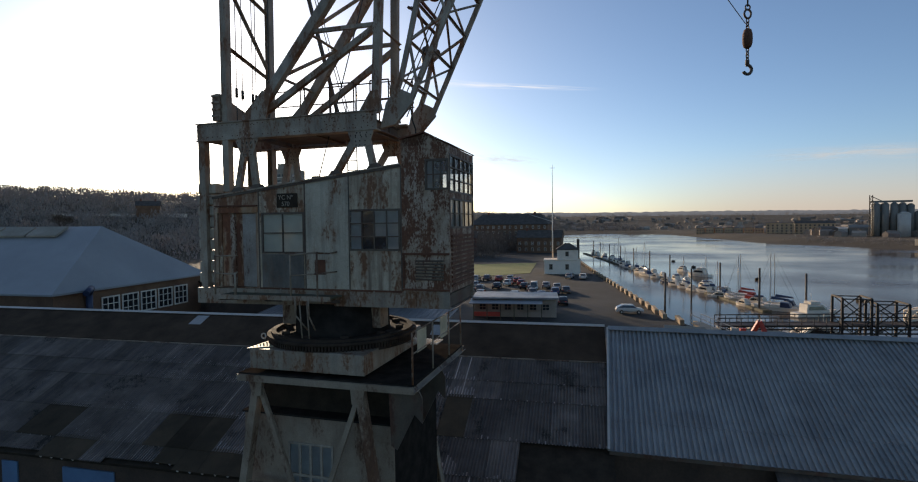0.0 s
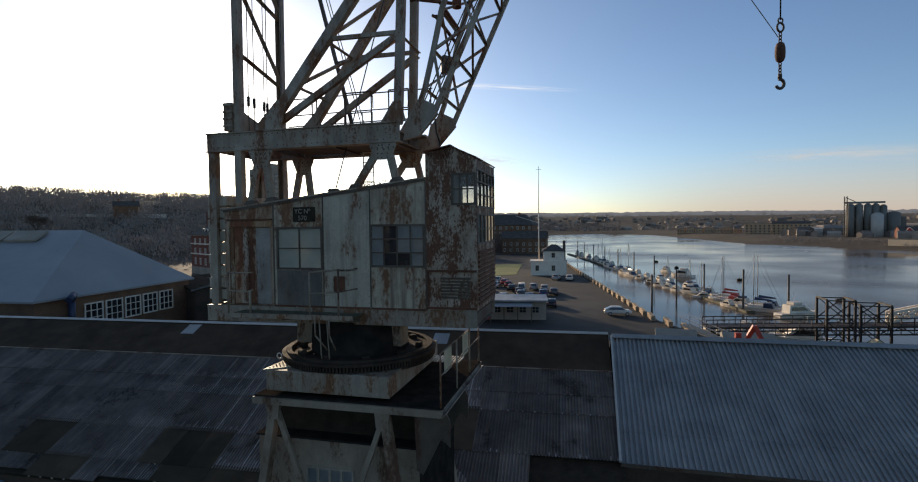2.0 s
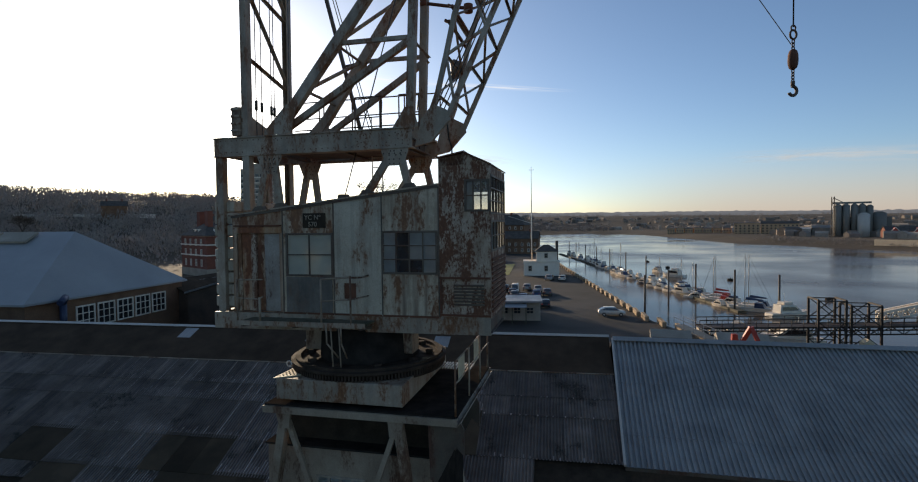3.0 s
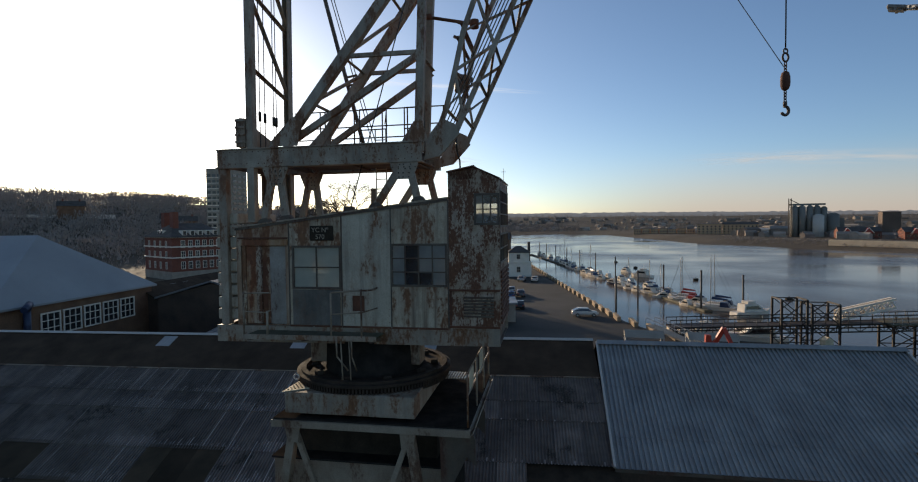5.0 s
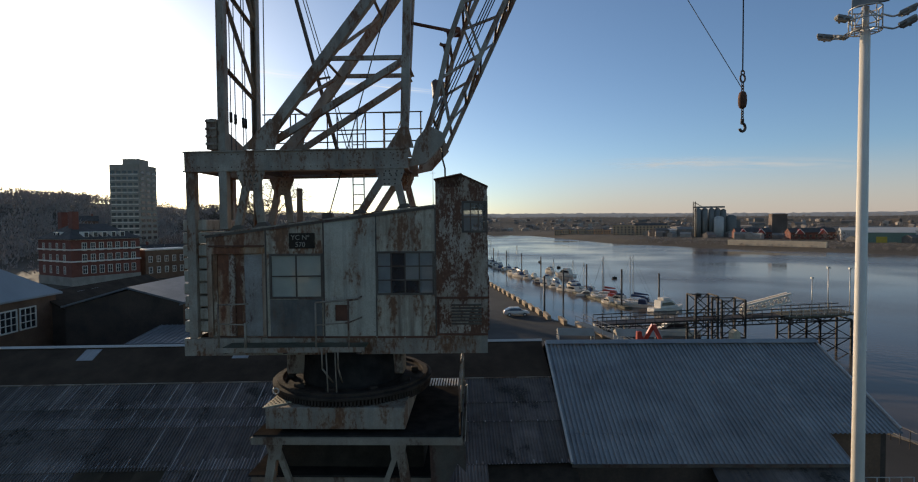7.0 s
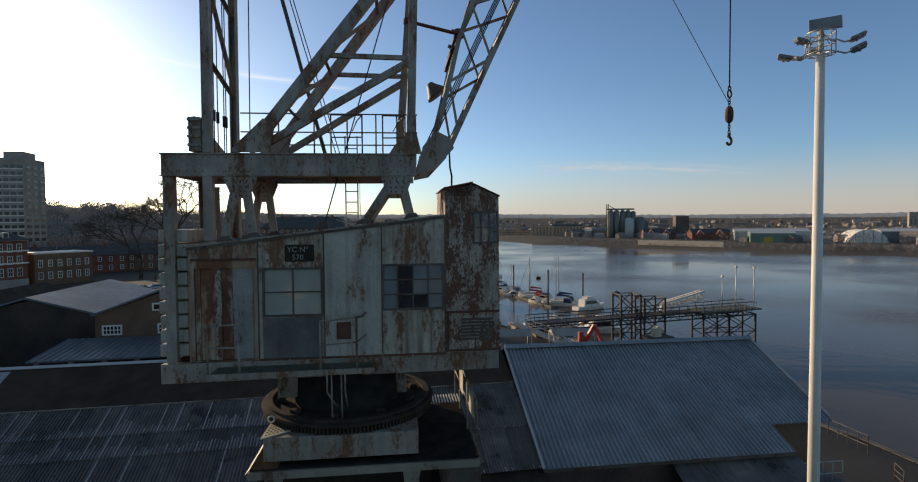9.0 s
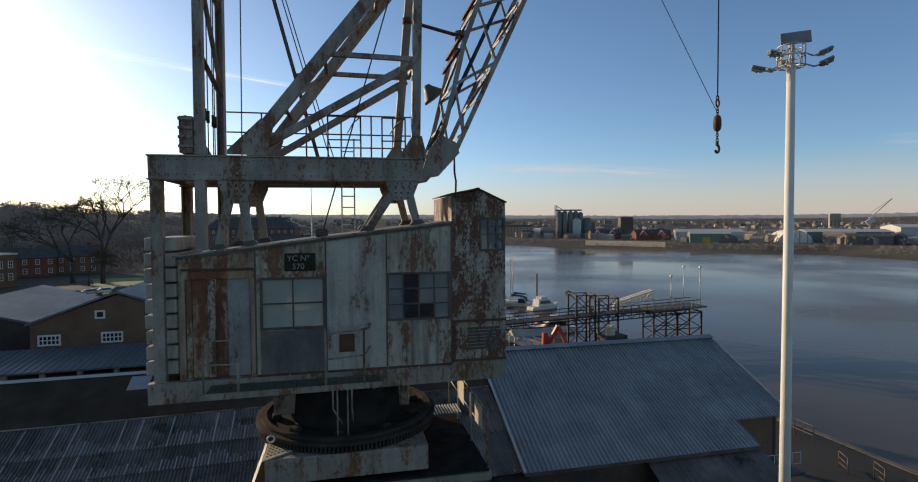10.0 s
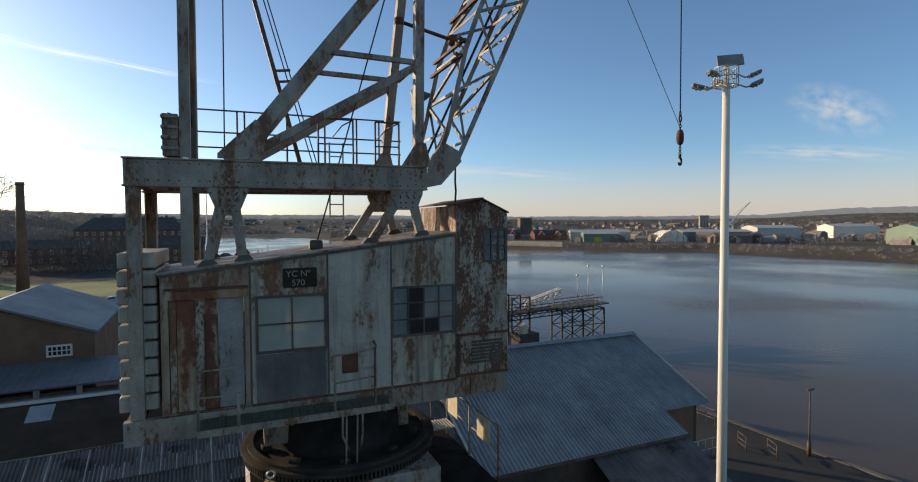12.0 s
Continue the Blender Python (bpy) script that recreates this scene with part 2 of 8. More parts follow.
PANE_DARK = glass_mat("dark_pane", (0.03, 0.035, 0.04), 0.08, 0.25, 0.08)


def water_mat():
    m = bpy.data.materials.new("estuary_water")
    m.use_nodes = True
    n, l = m.node_tree.nodes, m.node_tree.links
    b = n["Principled BSDF"]
    b.inputs["Base Color"].default_value = lin((0.118, 0.085, 0.060))
    b.inputs["Roughness"].default_value = 0.12
    b.inputs["IOR"].default_value = 1.33
    b.inputs["Specular IOR Level"].default_value = 0.12
    co = n.new("ShaderNodeTexCoord")
    big, small = n.new("ShaderNodeTexNoise"), n.new("ShaderNodeTexNoise")
    big.inputs["Scale"].default_value, big.inputs["Detail"].default_value = 0.018, 4
    small.inputs["Scale"].default_value, small.inputs["Detail"].default_value = 0.9, 4
    for t in (big, small):
        l.new(co.outputs["Object"], t.inputs[0])
    r = n.new("ShaderNodeMapRange")
    r.inputs[1].default_value, r.inputs[2].default_value = 0.35, 0.65
    r.inputs[3].default_value, r.inputs[4].default_value = 0.06, 0.28
    l.new(big.outputs[0], r.inputs[0])
    l.new(r.outputs[0], b.inputs["Roughness"])
    bp = n.new("ShaderNodeBump")
    bp.inputs["Strength"].default_value, bp.inputs["Distance"].default_value = 0.35, 0.05
    l.new(small.outputs[0], bp.inputs["Height"])
    l.new(bp.outputs[0], b.inputs["Normal"])
    return m


WATER = water_mat()

# ---- building helpers ----
def box(bm, x0, y0, z0, x1, y1, z1, bev=0.0, m=None):
    vs = [bm.verts.new((x, y, z)) for z in (z0, z1) for x, y in ((x0, y0), (x1, y0), (x1, y1), (x0, y1))]
    fs = [bm.faces.new([vs[i] for i in q]) for q in ((3, 2, 1, 0), (4, 5, 6, 7), (0, 1, 5, 4), (1, 2, 6, 5), (2, 3, 7, 6), (3, 0, 4, 7))]
    if m is not None:
        bmesh.ops.transform(bm, matrix=m, verts=vs)
    if bev:
        es = list({e for f in fs for e in f.edges})
        bmesh.ops.bevel(bm, geom=es, offset=bev, segments=1, affect="EDGES", clamp_overlap=True)
    return bm


def extrude(bm, pts, way):
    """A prism: the outline pts carried along way."""
    way = Vector(way)
    a = [bm.verts.new(p) for p in pts]
    b = [bm.verts.new(Vector(p) + way) for p in pts]
    k = len(pts)
    f = [bm.faces.new(a), bm.faces.new(b[::-1])]
    for i in range(k):
        f.append(bm.faces.new((a[i], b[i], b[(i + 1) % k], a[(i + 1) % k])))
    bmesh.ops.recalc_face_normals(bm, faces=f)
    return bm


def section(kind, w, h, t):
    if kind == "angle":
        return [(-w / 2, -h / 2), (w / 2, -h / 2), (w / 2, -h / 2 + t), (-w / 2 + t, -h / 2 + t), (-w / 2 + t, h / 2), (-w / 2, h / 2)]
    if kind == "channel":
        return [(-w / 2, -h / 2), (w / 2, -h / 2), (w / 2, -h / 2 + t), (-w / 2 + t, -h / 2 + t), (-w / 2 + t, h / 2 - t), (w / 2, h / 2 - t), (w / 2, h / 2), (-w / 2, h / 2)]
    if kind == "ibeam":
        return [(-w / 2, -h / 2), (w / 2, -h / 2), (w / 2, -h / 2 + t), (t / 2, -h / 2 + t), (t / 2, h / 2 - t), (w / 2, h / 2 - t), (w / 2, h / 2), (-w / 2, h / 2), (-w / 2, h / 2 - t), (-t / 2, h / 2 - t), (-t / 2, -h / 2 + t), (-w / 2, -h / 2 + t)]
    return [(-w / 2, -h / 2), (w / 2, -h / 2), (w / 2, h / 2), (-w / 2, h / 2)]


def bar(bm, a, b, w, h=None, kind="box", side=(0, 1, 0), t=0.025):
    """A member from a to b; w is measured along side, h across it."""
    a, b, side = Vector(a), Vector(b), Vector(side)
    d = (b - a).normalized()
    sx = (side - d * side.dot(d))
    if sx.length < 1e-3:
        sx = d.orthogonal()
    sx.normalize()
    sy = d.cross(sx)
    return extrude(bm, [a + sx * p + sy * q for p, q in section(kind, w, h or w, t)], b - a)


def sweep(bm, pts, w, h, kind="box", side=(0, 1, 0), t=0.025):
    """One continuous member along the points."""
    side = Vector(side)
    loops = []
    for i, p in enumerate(pts):
        d = (Vector(pts[min(i + 1, len(pts) - 1)]) - Vector(pts[max(i - 1, 0)])).normalized()
        sx = (side - d * side.dot(d)).normalized()
        sy = d.cross(sx)
        loops.append([bm.verts.new(Vector(p) + sx * a + sy * b) for a, b in section(kind, w, h, t)])
    k = len(loops[0])
    for a, b in zip(loops, loops[1:]):
        for i in range(k):
            bm.faces.new((a[i], a[(i + 1) % k], b[(i + 1) % k], b[i]))
    bm.faces.new(loops[0][::-1]), bm.faces.new(loops[-1])
    bmesh.ops.recalc_face_normals(bm, faces=bm.faces)
    return bm


def tube(bm, a, b, r, n=8, r2=None):
    a, b = Vector(a), Vector(b)
    d = (b - a).normalized()
    x = d.orthogonal().normalized()
    y = d.cross(x)
    r2 = r if r2 is None else r2
    ra = [bm.verts.new(a + (x * math.cos(q) + y * math.sin(q)) * r) for q in [2 * math.pi * i / n for i in range(n)]]
    rb = [bm.verts.new(b + (x * math.cos(q) + y * math.sin(q)) * r2) for q in [2 * math.pi * i / n for i in range(n)]]
    bm.faces.new(ra[::-1]), bm.faces.new(rb)
    for i in range(n):
        f = bm.faces.new((ra[i], ra[(i + 1) % n], rb[(i + 1) % n], rb[i]))
        f.smooth = n > 5
    return bm


def pipe(bm, pts, r, n=6):
    for p, q in zip(pts, pts[1:]):
        tube(bm, p, q, r, n)
    return bm


def lathe(bm, prof, n=24, centre=(0, 0, 0), smooth_sides=True):
    """Rings of (radius, height) turned round the z axis."""
    c = Vector(centre)
    rings = []
    for r, z in prof:
        rings.append([bm.verts.new(c + Vector((r * math.cos(2 * math.pi * i / n), r * math.sin(2 * math.pi * i / n), z))) for i in range(n)])
    for p, q in zip(rings, rings[1:]):
        for i in range(n):
            bm.faces.new((p[i], p[(i + 1) % n], q[(i + 1) % n], q[i])).smooth = smooth_sides
    bm.faces.new(rings[0][::-1]), bm.faces.new(rings[-1])
    return bm


def ring(bm, centre, r, tr, axis=(0, 0, 1), n=14, k=6, start=0.0, stop=2 * math.pi, stretch=1.0):
    """A torus, or an arc of one, of radius r and thickness tr."""
    axis = Vector(axis).normalized()
    x = Vector((0, 0, 1)) if abs(axis.z) < 0.9 else Vector((1, 0, 0))
    x = (x - axis * x.dot(axis)).normalized()
    y = axis.cross(x)
    c = Vector(centre)
    full = stop - start > 6.28
    rings = []
    for i in range(n if full else n + 1):
        q = start + (stop - start) * i / n
        o = x * math.cos(q) * stretch + y * math.sin(q)
        d = (x * math.cos(q) + y * math.sin(q))
        rings.append([bm.verts.new(c + o * r + (d * math.cos(p) + axis * math.sin(p)) * tr) for p in [2 * math.pi * j / k for j in range(k)]])
    m_ = len(rings)
    for i in range(m_ if full else m_ - 1):
        p, q = rings[i], rings[(i + 1) % m_]
        for j in range(k):
            bm.faces.new((p[j], p[(j + 1) % k], q[(j + 1) % k], q[j])).smooth = True
    if not full:
        bm.faces.new(rings[0][::-1]), bm.faces.new(rings[-1])
    return bm


def to_mesh(name, bm, material):
    me = bpy.data.meshes.new(name)
    bm.normal_update()
    bm.to_mesh(me)
    bm.free()
    if material:
        me.materials.append(material)
    return me


def part(name, bm, material, parent, label=""):
    ob = new(name, bm if isinstance(bm, bpy.types.Mesh) else to_mesh(name, bm, material))
    ob.parent = parent
    if label:
        tagged(ob, label)
    return ob


def thing(name, label, category, m=None, group=""):
    ob = new(name)
    ob.empty_display_size = 0.2
    if m is not None:
        ob.matrix_basis = m
    return tagged(ob, label, category, group)


def solo(name, bm, material, label, category, m=None, group="", kind=""):
    ob = new(name, to_mesh(name, bm, material))
    if m is not None:
        ob.matrix_basis = m
    return tagged(ob, label, category, group, kind)


BM = bmesh.new

# ---- ground, river, quay ----
GROUND, TIDE = -2.0, -5.6
QUAY = [(30.2, -60.0), (30.2, 19.0), (30.0, 33.5), (21.5, 62.0), (13.2, 85.0), (9.8, 115.0), (2.3, 182.0), (-8.0, 300.0), (-30.0, 445.0), (-62.0, 760.0)]
FAR_BANK = [(-62.0, 790.0), (60.0, 850.0), (128.0, 785.0), (140.0, 620.0), (152.0, 470.0), (198.0, 372.0), (240.0, 300.0), (290.0, 240.0), (296.0, 130.0), (320.0, 0.0), (360.0, -60.0)]
RIVER = QUAY + FAR_BANK


def in_poly(x, y, poly):
    hit = False
    for (x0, y0), (x1, y1) in zip(poly, poly[1:] + poly[:1]):
        if (y0 > y) != (y1 > y) and x < (x1 - x0) * (y - y0) / (y1 - y0) + x0:
            hit = not hit
    return hit


def edge_distance(x, y, line):
    best = 1e9
    for (x0, y0), (x1, y1) in zip(line, line[1:]):
        dx, dy = x1 - x0, y1 - y0
        s = max(0, min(1, ((x - x0) * dx + (y - y0) * dy) / (dx * dx + dy * dy)))
        best = min(best, math.hypot(x - x0 - s * dx, y - y0 - s * dy))
    return best


# skyline by azimuth (degrees from +y): rise begins at, ridge at (m), ridge's height angle (degrees)
HILLS = [(-180, 300, 700, 1.2), (-90, 260, 560, 2.2), (-54, 230, 520, 2.55), (-37, 240, 520, 2.6), (-25, 300, 700, 1.5), (-11, 480, 1100, 0.85), (0, 900, 1700, 0.6),
         (10, 950, 1800, 0.55), (38, 900, 1900, 0.35), (48, 900, 2200, 0.3), (56, 900, 2300, 0.35), (63, 900, 2300, 0.7), (75, 900, 2300, 0.65), (120, 700, 1600, 0.9), (180, 300, 700, 1.2)]


def smooth(a, b, x):
    s = max(0.0, min(1.0, (x - a) / (b - a)))
    return s * s * (3 - 2 * s)


def land_height(x, y):
    r, az = math.hypot(x, y), math.degrees(math.atan2(x, y))
    for p, q in zip(HILLS, HILLS[1:]):
        if p[0] <= az <= q[0]:
            s = (az - p[0]) / (q[0] - p[0])
            r0, r1, e = (p[i] + s * (q[i] - p[i]) for i in (1, 2, 3))
    top = 13 + r1 * math.tan(radians(e)) - GROUND
    h = GROUND - 0.05 + smooth(r0, r1, r) * top * (1 + 0.10 * noise.noise((x * 0.006, y * 0.006, 3.0)))
    return h


def axis_lines(lo, a, b, hi, step):
    mid = list(np.arange(a, b + 0.1, step))
    left, right, d = [], [], step
    p = a
    while p > lo:
        d *= 1.25
        p -= d
        left.append(p)
    p, d = b, step
    while p < hi:
        d *= 1.25
        p += d
        right.append(p)
    return left[::-1] + mid + right


xs, ys = axis_lines(-3600, -130, 330, 3600, 5.0), axis_lines(-3000, -60, 500, 4200, 6.0)
verts, faces = [], []
for y in ys:
    for x in xs:
        z = land_height(x, y)
        if in_poly(x, y, RIVER) or (y < -60 and 30 < x < 360):
            d_far = edge_distance(x, y, FAR_BANK)
            z = max(-9.0, TIDE + 0.5 - d_far * 0.06) if d_far < 60 else -9.0
        elif x > 100 or y > 500:
            d_far = edge_distance(x, y, FAR_BANK)
            z = max(min(z, TIDE + 0.6 + d_far * 0.14), TIDE + 0.6)
        elif edge_distance(x, y, QUAY) < 7.5:
            z = -9.0                                     # the quay slab covers this strip
        verts.append((x, y, z))
nx = len(xs)
for j in range(len(ys) - 1):
    for i in range(nx - 1):
        faces.append((j * nx + i, j * nx + i + 1, (j + 1) * nx + i + 1, (j + 1) * nx + i))
me = bpy.data.meshes.new("ground")
me.from_pydata(verts, [], faces)
me.materials.append(LAND)
for p in me.polygons:
    p.use_smooth = True
ground = tagged(new("ground", me), "dull brown winter land rising to low hills", "ground", kind="structure")

bm = BM()
bm.faces.new([bm.verts.new(p) for p in ((-1500, -3000, TIDE), (4000, -3000, TIDE), (4000, 1200, TIDE), (-1500, 1200, TIDE))])
solo("water", bm, WATER, "calm grey-brown tidal river reflecting the sky", "river", kind="structure")

# tarmac apron up to the quay edge, one slab
bm = BM()
inner = [(x - 45, y) for x, y in QUAY[::-1]]
inner[0] = (-110.0, 760.0)
outline = [(x, y, GROUND) for x, y in QUAY] + [(x, y, GROUND) for x, y in inner]
extrude(bm, outline, (0, 0, -7.5))
solo("quay", bm, TARMAC, "worn dark tarmac quay apron", "quay", kind="structure")
bm = BM()
for (x0, y0), (x1, y1) in zip(QUAY, QUAY[1:]):
    d = Vector((x1 - x0, y1 - y0, 0)).normalized()
    nrm = Vector((d.y, -d.x, 0))
    extrude(bm, [Vector((x0, y0, GROUND - 7)), Vector((x0, y0, GROUND + 0.06)) , Vector((x0, y0, GROUND + 0.06)) + nrm * 0.5, Vector((x0, y0, GROUND - 7)) + nrm * 0.9], Vector((x1 - x0, y1 - y0, 0)))
solo("quay_wall", bm, QUAY_STONE, "stained concrete quay wall with coping", "quay wall", kind="structure")
# lawn by the white house
bm = BM()
extrude(bm, [(-62, 158, GROUND + 0.02), (-26, 146, GROUND + 0.02), (-14, 156, GROUND + 0.02), (-15, 196, GROUND + 0.02), (-40, 186, GROUND + 0.02), (-72, 184, GROUND + 0.02)], (0, 0, 0.05))
solo("lawn", bm, GRASS, "bright sunlit winter lawn", "lawn", kind="structure")
# mud foreshore under the quay wall
bm = BM()
for (x0, y0), (x1, y1) in zip(QUAY[4:8], QUAY[5:9]):
    extrude(bm, [(x0, y0, TIDE - 1.5), (x0 + 0.5, y0, TIDE + 0.5), (x0 + 7, y0, TIDE - 0.1), (x0 + 8, y0, TIDE - 1.5)], (x1 - x0, y1 - y0, 0))
solo("foreshore", bm, MUD, "brown mud strip below the quay wall", "mud", kind="structure")

# ---- waterside warehouse with old and new roof ----
RIDGE_Y, RIDGE_Z, SLOPE = 28.95, 7.35, 0.44
UNIT = Vector((0, -1, -SLOPE)).normalized()             # down the roof
NORM = Vector((0, -SLOPE, 1)).normalized()
NEW_END = pose(1.5, 28.6, 0, 0, 0, -2.6) @ pose(-1.35, -28.95, 0)     # the newer end stands a little askew


def on_roof(x, y, up=0.0):
    return Vector((x, y, RIDGE_Z - (RIDGE_Y - y) * SLOPE)) + NORM * up


warehouse = thing("warehouse", "long warehouse with patched dark sheet roof and newer grey end", "warehouse")
X0, X1, XJ = -75.0, 16.15, 1.35
RECESS = 12.9                                            # the eave steps back beyond this x
# deck below the sheets, gable ends and walls


def at_new_end(ob):
    ob.matrix_basis = NEW_END @ ob.matrix_basis
    return ob


bm = BM()
extrude(bm, [on_roof(X0, RIDGE_Y, -0.25), on_roof(X0, 18.6, -0.25), on_roof(X0, 18.6, -0.10), on_roof(X0, RIDGE_Y, -0.10)], (XJ - X0, 0, 0))
part("roof_deck", bm, DARK, warehouse)
for xa, xb, y in ((XJ, RECESS - 0.1, 21.6), (RECESS - 0.1, X1 - 0.15, 23.3)):
    bm = BM()
    extrude(bm, [on_roof(xa, RIDGE_Y, -0.25), on_roof(xa, y, -0.25), on_roof(xa, y, -0.10), on_roof(xa, RIDGE_Y, -0.10)], (xb - xa, 0, 0))
    at_new_end(part("roof_deck", bm, DARK, warehouse))
for xa, xb in ((X0, XJ), (XJ, X1)):
    bm = BM()
    extrude(bm, [(xa, RIDGE_Y + 0.02, RIDGE_Z + 0.02), (xa, RIDGE_Y + 6.5, RIDGE_Z - 6.5 * SLOPE), (xa, RIDGE_Y + 6.5, RIDGE_Z - 6.5 * SLOPE - 0.15), (xa, RIDGE_Y + 0.02, RIDGE_Z - 0.16)], (xb - xa, 0, 0))
    ob = part("rear_roof_slope", bm, ROOF_FELT, warehouse)
    if xb == X1:
        at_new_end(ob)
bm = BM()
box(bm, X0, RIDGE_Y + 6.0, GROUND, XJ, RIDGE_Y + 6.3, RIDGE_Z - 6.5 * SLOPE)
box(bm, X0, 18.9, GROUND, -3.2, 19.2, 2.7)
part("wall", bm, BRICK_DARK, warehouse)
bm = BM()
box(bm, XJ + 0.02, RIDGE_Y + 5.9, GROUND, X1 - 0.5, RIDGE_Y + 6.2, RIDGE_Z - 6.5 * SLOPE)
box(bm, -2.9, 21.9, GROUND, RECESS - 0.5, 22.2, 3.95)
extrude(bm, [(X1 - 0.6, 23.6, GROUND), (X1 - 0.6, RIDGE_Y + 5.9, GROUND), (X1 - 0.6, RIDGE_Y + 5.9, 4.4), (X1 - 0.6, RIDGE_Y, RIDGE_Z - 0.3), (X1 - 0.6, 23.6, 4.7)], (0.3, 0, 0))
at_new_end(part("wall", bm, BRICK_DARK, warehouse))
bm = BM()
box(bm, RECESS - 0.45, 23.5, GROUND, X1 - 0.62, 23.7, 4.6)
box(bm, RECESS - 0.45, 22.22, GROUND, RECESS - 0.25, 23.5, 4.0)
at_new_end(part("recess_wall", bm, BRICK, warehouse))
bm = BM()
box(bm, RECESS - 0.2, 22.0, 2.0, X1 - 0.1, 23.48, 2.12)
bal = at_new_end(part("balcony", bm, STEEL_DARK, warehouse))
for i in range(7):
    bm = BM()
    x = RECESS - 0.15 + i * 0.51
    tube(bm, (x, 22.05, 2.12), (x, 22.05, 3.15), 0.025, 6)
    if i < 6:
        for z in (2.6, 3.15):
            tube(bm, (x, 22.05, z), (x + 0.51, 22.05, z), 0.02, 6)
    part("balcony_rail", bm, GALV, bal)
bm = BM()
extrude(bm, [on_roof(X0, RIDGE_Y - 0.09, 0.10), on_roof(X0, RIDGE_Y - 0.09, 0.12), (X0, RIDGE_Y, RIDGE_Z + 0.17), (X0, RIDGE_Y + 0.16, RIDGE_Z + 0.06), (X0, RIDGE_Y, RIDGE_Z + 0.12)], (XJ - X0, 0, 0))
part("ridge_cap", bm, GALV, warehouse, "pale ridge flashing")
bm = BM()
extrude(bm, [on_roof(XJ, RIDGE_Y - 0.22, 0.105), on_roof(XJ, RIDGE_Y - 0.22, 0.13), (XJ, RIDGE_Y, RIDGE_Z + 0.17), (XJ, RIDGE_Y + 0.2, RIDGE_Z + 0.06), (XJ, RIDGE_Y, RIDGE_Z + 0.14)], (X1 - XJ, 0, 0))
at_new_end(part("ridge_cap", bm, ROOF_NEW, warehouse, "folded grey ridge capping"))
# felted upper band of the old part and the pale flashing below it
bm = BM()
extrude(bm, [on_roof(X0, RIDGE_Y, -0.10), on_roof(X0, 26.17, -0.10), on_roof(X0, 26.17, 0.10), on_roof(X0, RIDGE_Y, 0.06)], (XJ - 0.05 - X0, 0, 0))
part("felted_band", bm, ROOF_FELT, warehouse, "matt black felted upper roof band")
bm = BM()
extrude(bm, [on_roof(X0, 26.15, 0.06), on_roof(X0, 26.11, 0.06), on_roof(X0, 26.11, 0.115), on_roof(X0, 26.15, 0.115)], (XJ - 0.05 - X0, 0, 0))
part("flashing_strip", bm, STEEL_MID, warehouse)


def sheet_mesh(name, width, length, waves, depth, material, rim=0.012):
    """A box-profile sheet in the roof's plane: x along the roof, y down it, z out of it."""
    prof = []
    p = width / waves
    for i in range(waves):
        for q, z in ((0.0, 0.0), (0.42, 0.0), (0.54, depth), (0.88, depth)):
            prof.append(((i + q) * p, z))
    prof.append((width, 0.0))
    vs, fs = [], []
    row = len(prof)
    for j in (0, 1):
        for low in (0, 1):
            vs += [(x, length * j, z - low * rim) for x, z in prof]
    for i in range(row - 1):
        fs.append((i, i + 1, 2 * row + i + 1, 2 * row + i)[::-1])
        fs.append((row + i, row + i + 1, 3 * row + i + 1, 3 * row + i))
        fs.append((2 * row + i, 2 * row + i + 1, 3 * row + i + 1, 3 * row + i))
    me = bpy.data.meshes.new(name)
    me.from_pydata(vs, [], fs)
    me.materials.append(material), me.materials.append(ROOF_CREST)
    for k, pl in enumerate(me.polygons):                 # paler crest colour paints in the skylight along the ribs
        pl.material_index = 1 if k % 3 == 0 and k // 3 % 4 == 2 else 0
    return me


def frosted_mesh(name, width, length, waves, depth, seed, frost=1.0):
    """An old corrugated sheet: frost on its lap rib and, rib by rib, ragged towards its lower end."""
    rr = random.Random(seed)
    p = width / waves
    prof, cuts = [], []
    mean = rr.uniform(0.5, 0.8)
    for i in range(waves):
        mean = min(0.97, max(0.15, mean + rr.uniform(-0.06, 0.06)))
        c = 0.0 if i in (0, waves // 2) and rr.random() < 0.55 * frost else min(0.98, 1 - (1 - mean) * frost + rr.uniform(-0.1, 0.1))
        for q, z in ((0.0, 0.0), (0.38, 0.0), (0.5, depth), (0.88, depth)):
            prof.append(((i + q) * p, z))
            cuts.append(max(0.0, c))
    prof.append((width, 0.0))
    cuts.append(cuts[-1])
    row = len(prof)
    vs = [(x, 0.0, z) for x, z in prof] + [(x, length * c, z) for (x, z), c in zip(prof, cuts)] + [(x, length, z) for x, z in prof] + [(x, length, z - 0.03) for x, z in prof]
    fs, mi = [], []
    for j in range(3):
        for i in range(row - 1):
            fs.append((j * row + i, j * row + i + 1, (j + 1) * row + i + 1, (j + 1) * row + i)[::-1])
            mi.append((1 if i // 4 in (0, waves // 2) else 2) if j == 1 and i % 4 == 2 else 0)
    me = bpy.data.meshes.new(name)
    me.from_pydata(vs, [], fs)
    me.materials.append(ROOF_OLD), me.materials.append(ROOF_RIB), me.materials.append(ROOF_RIME)
    for pl, m in zip(me.polygons, mi):
        pl.material_index = m
    return me


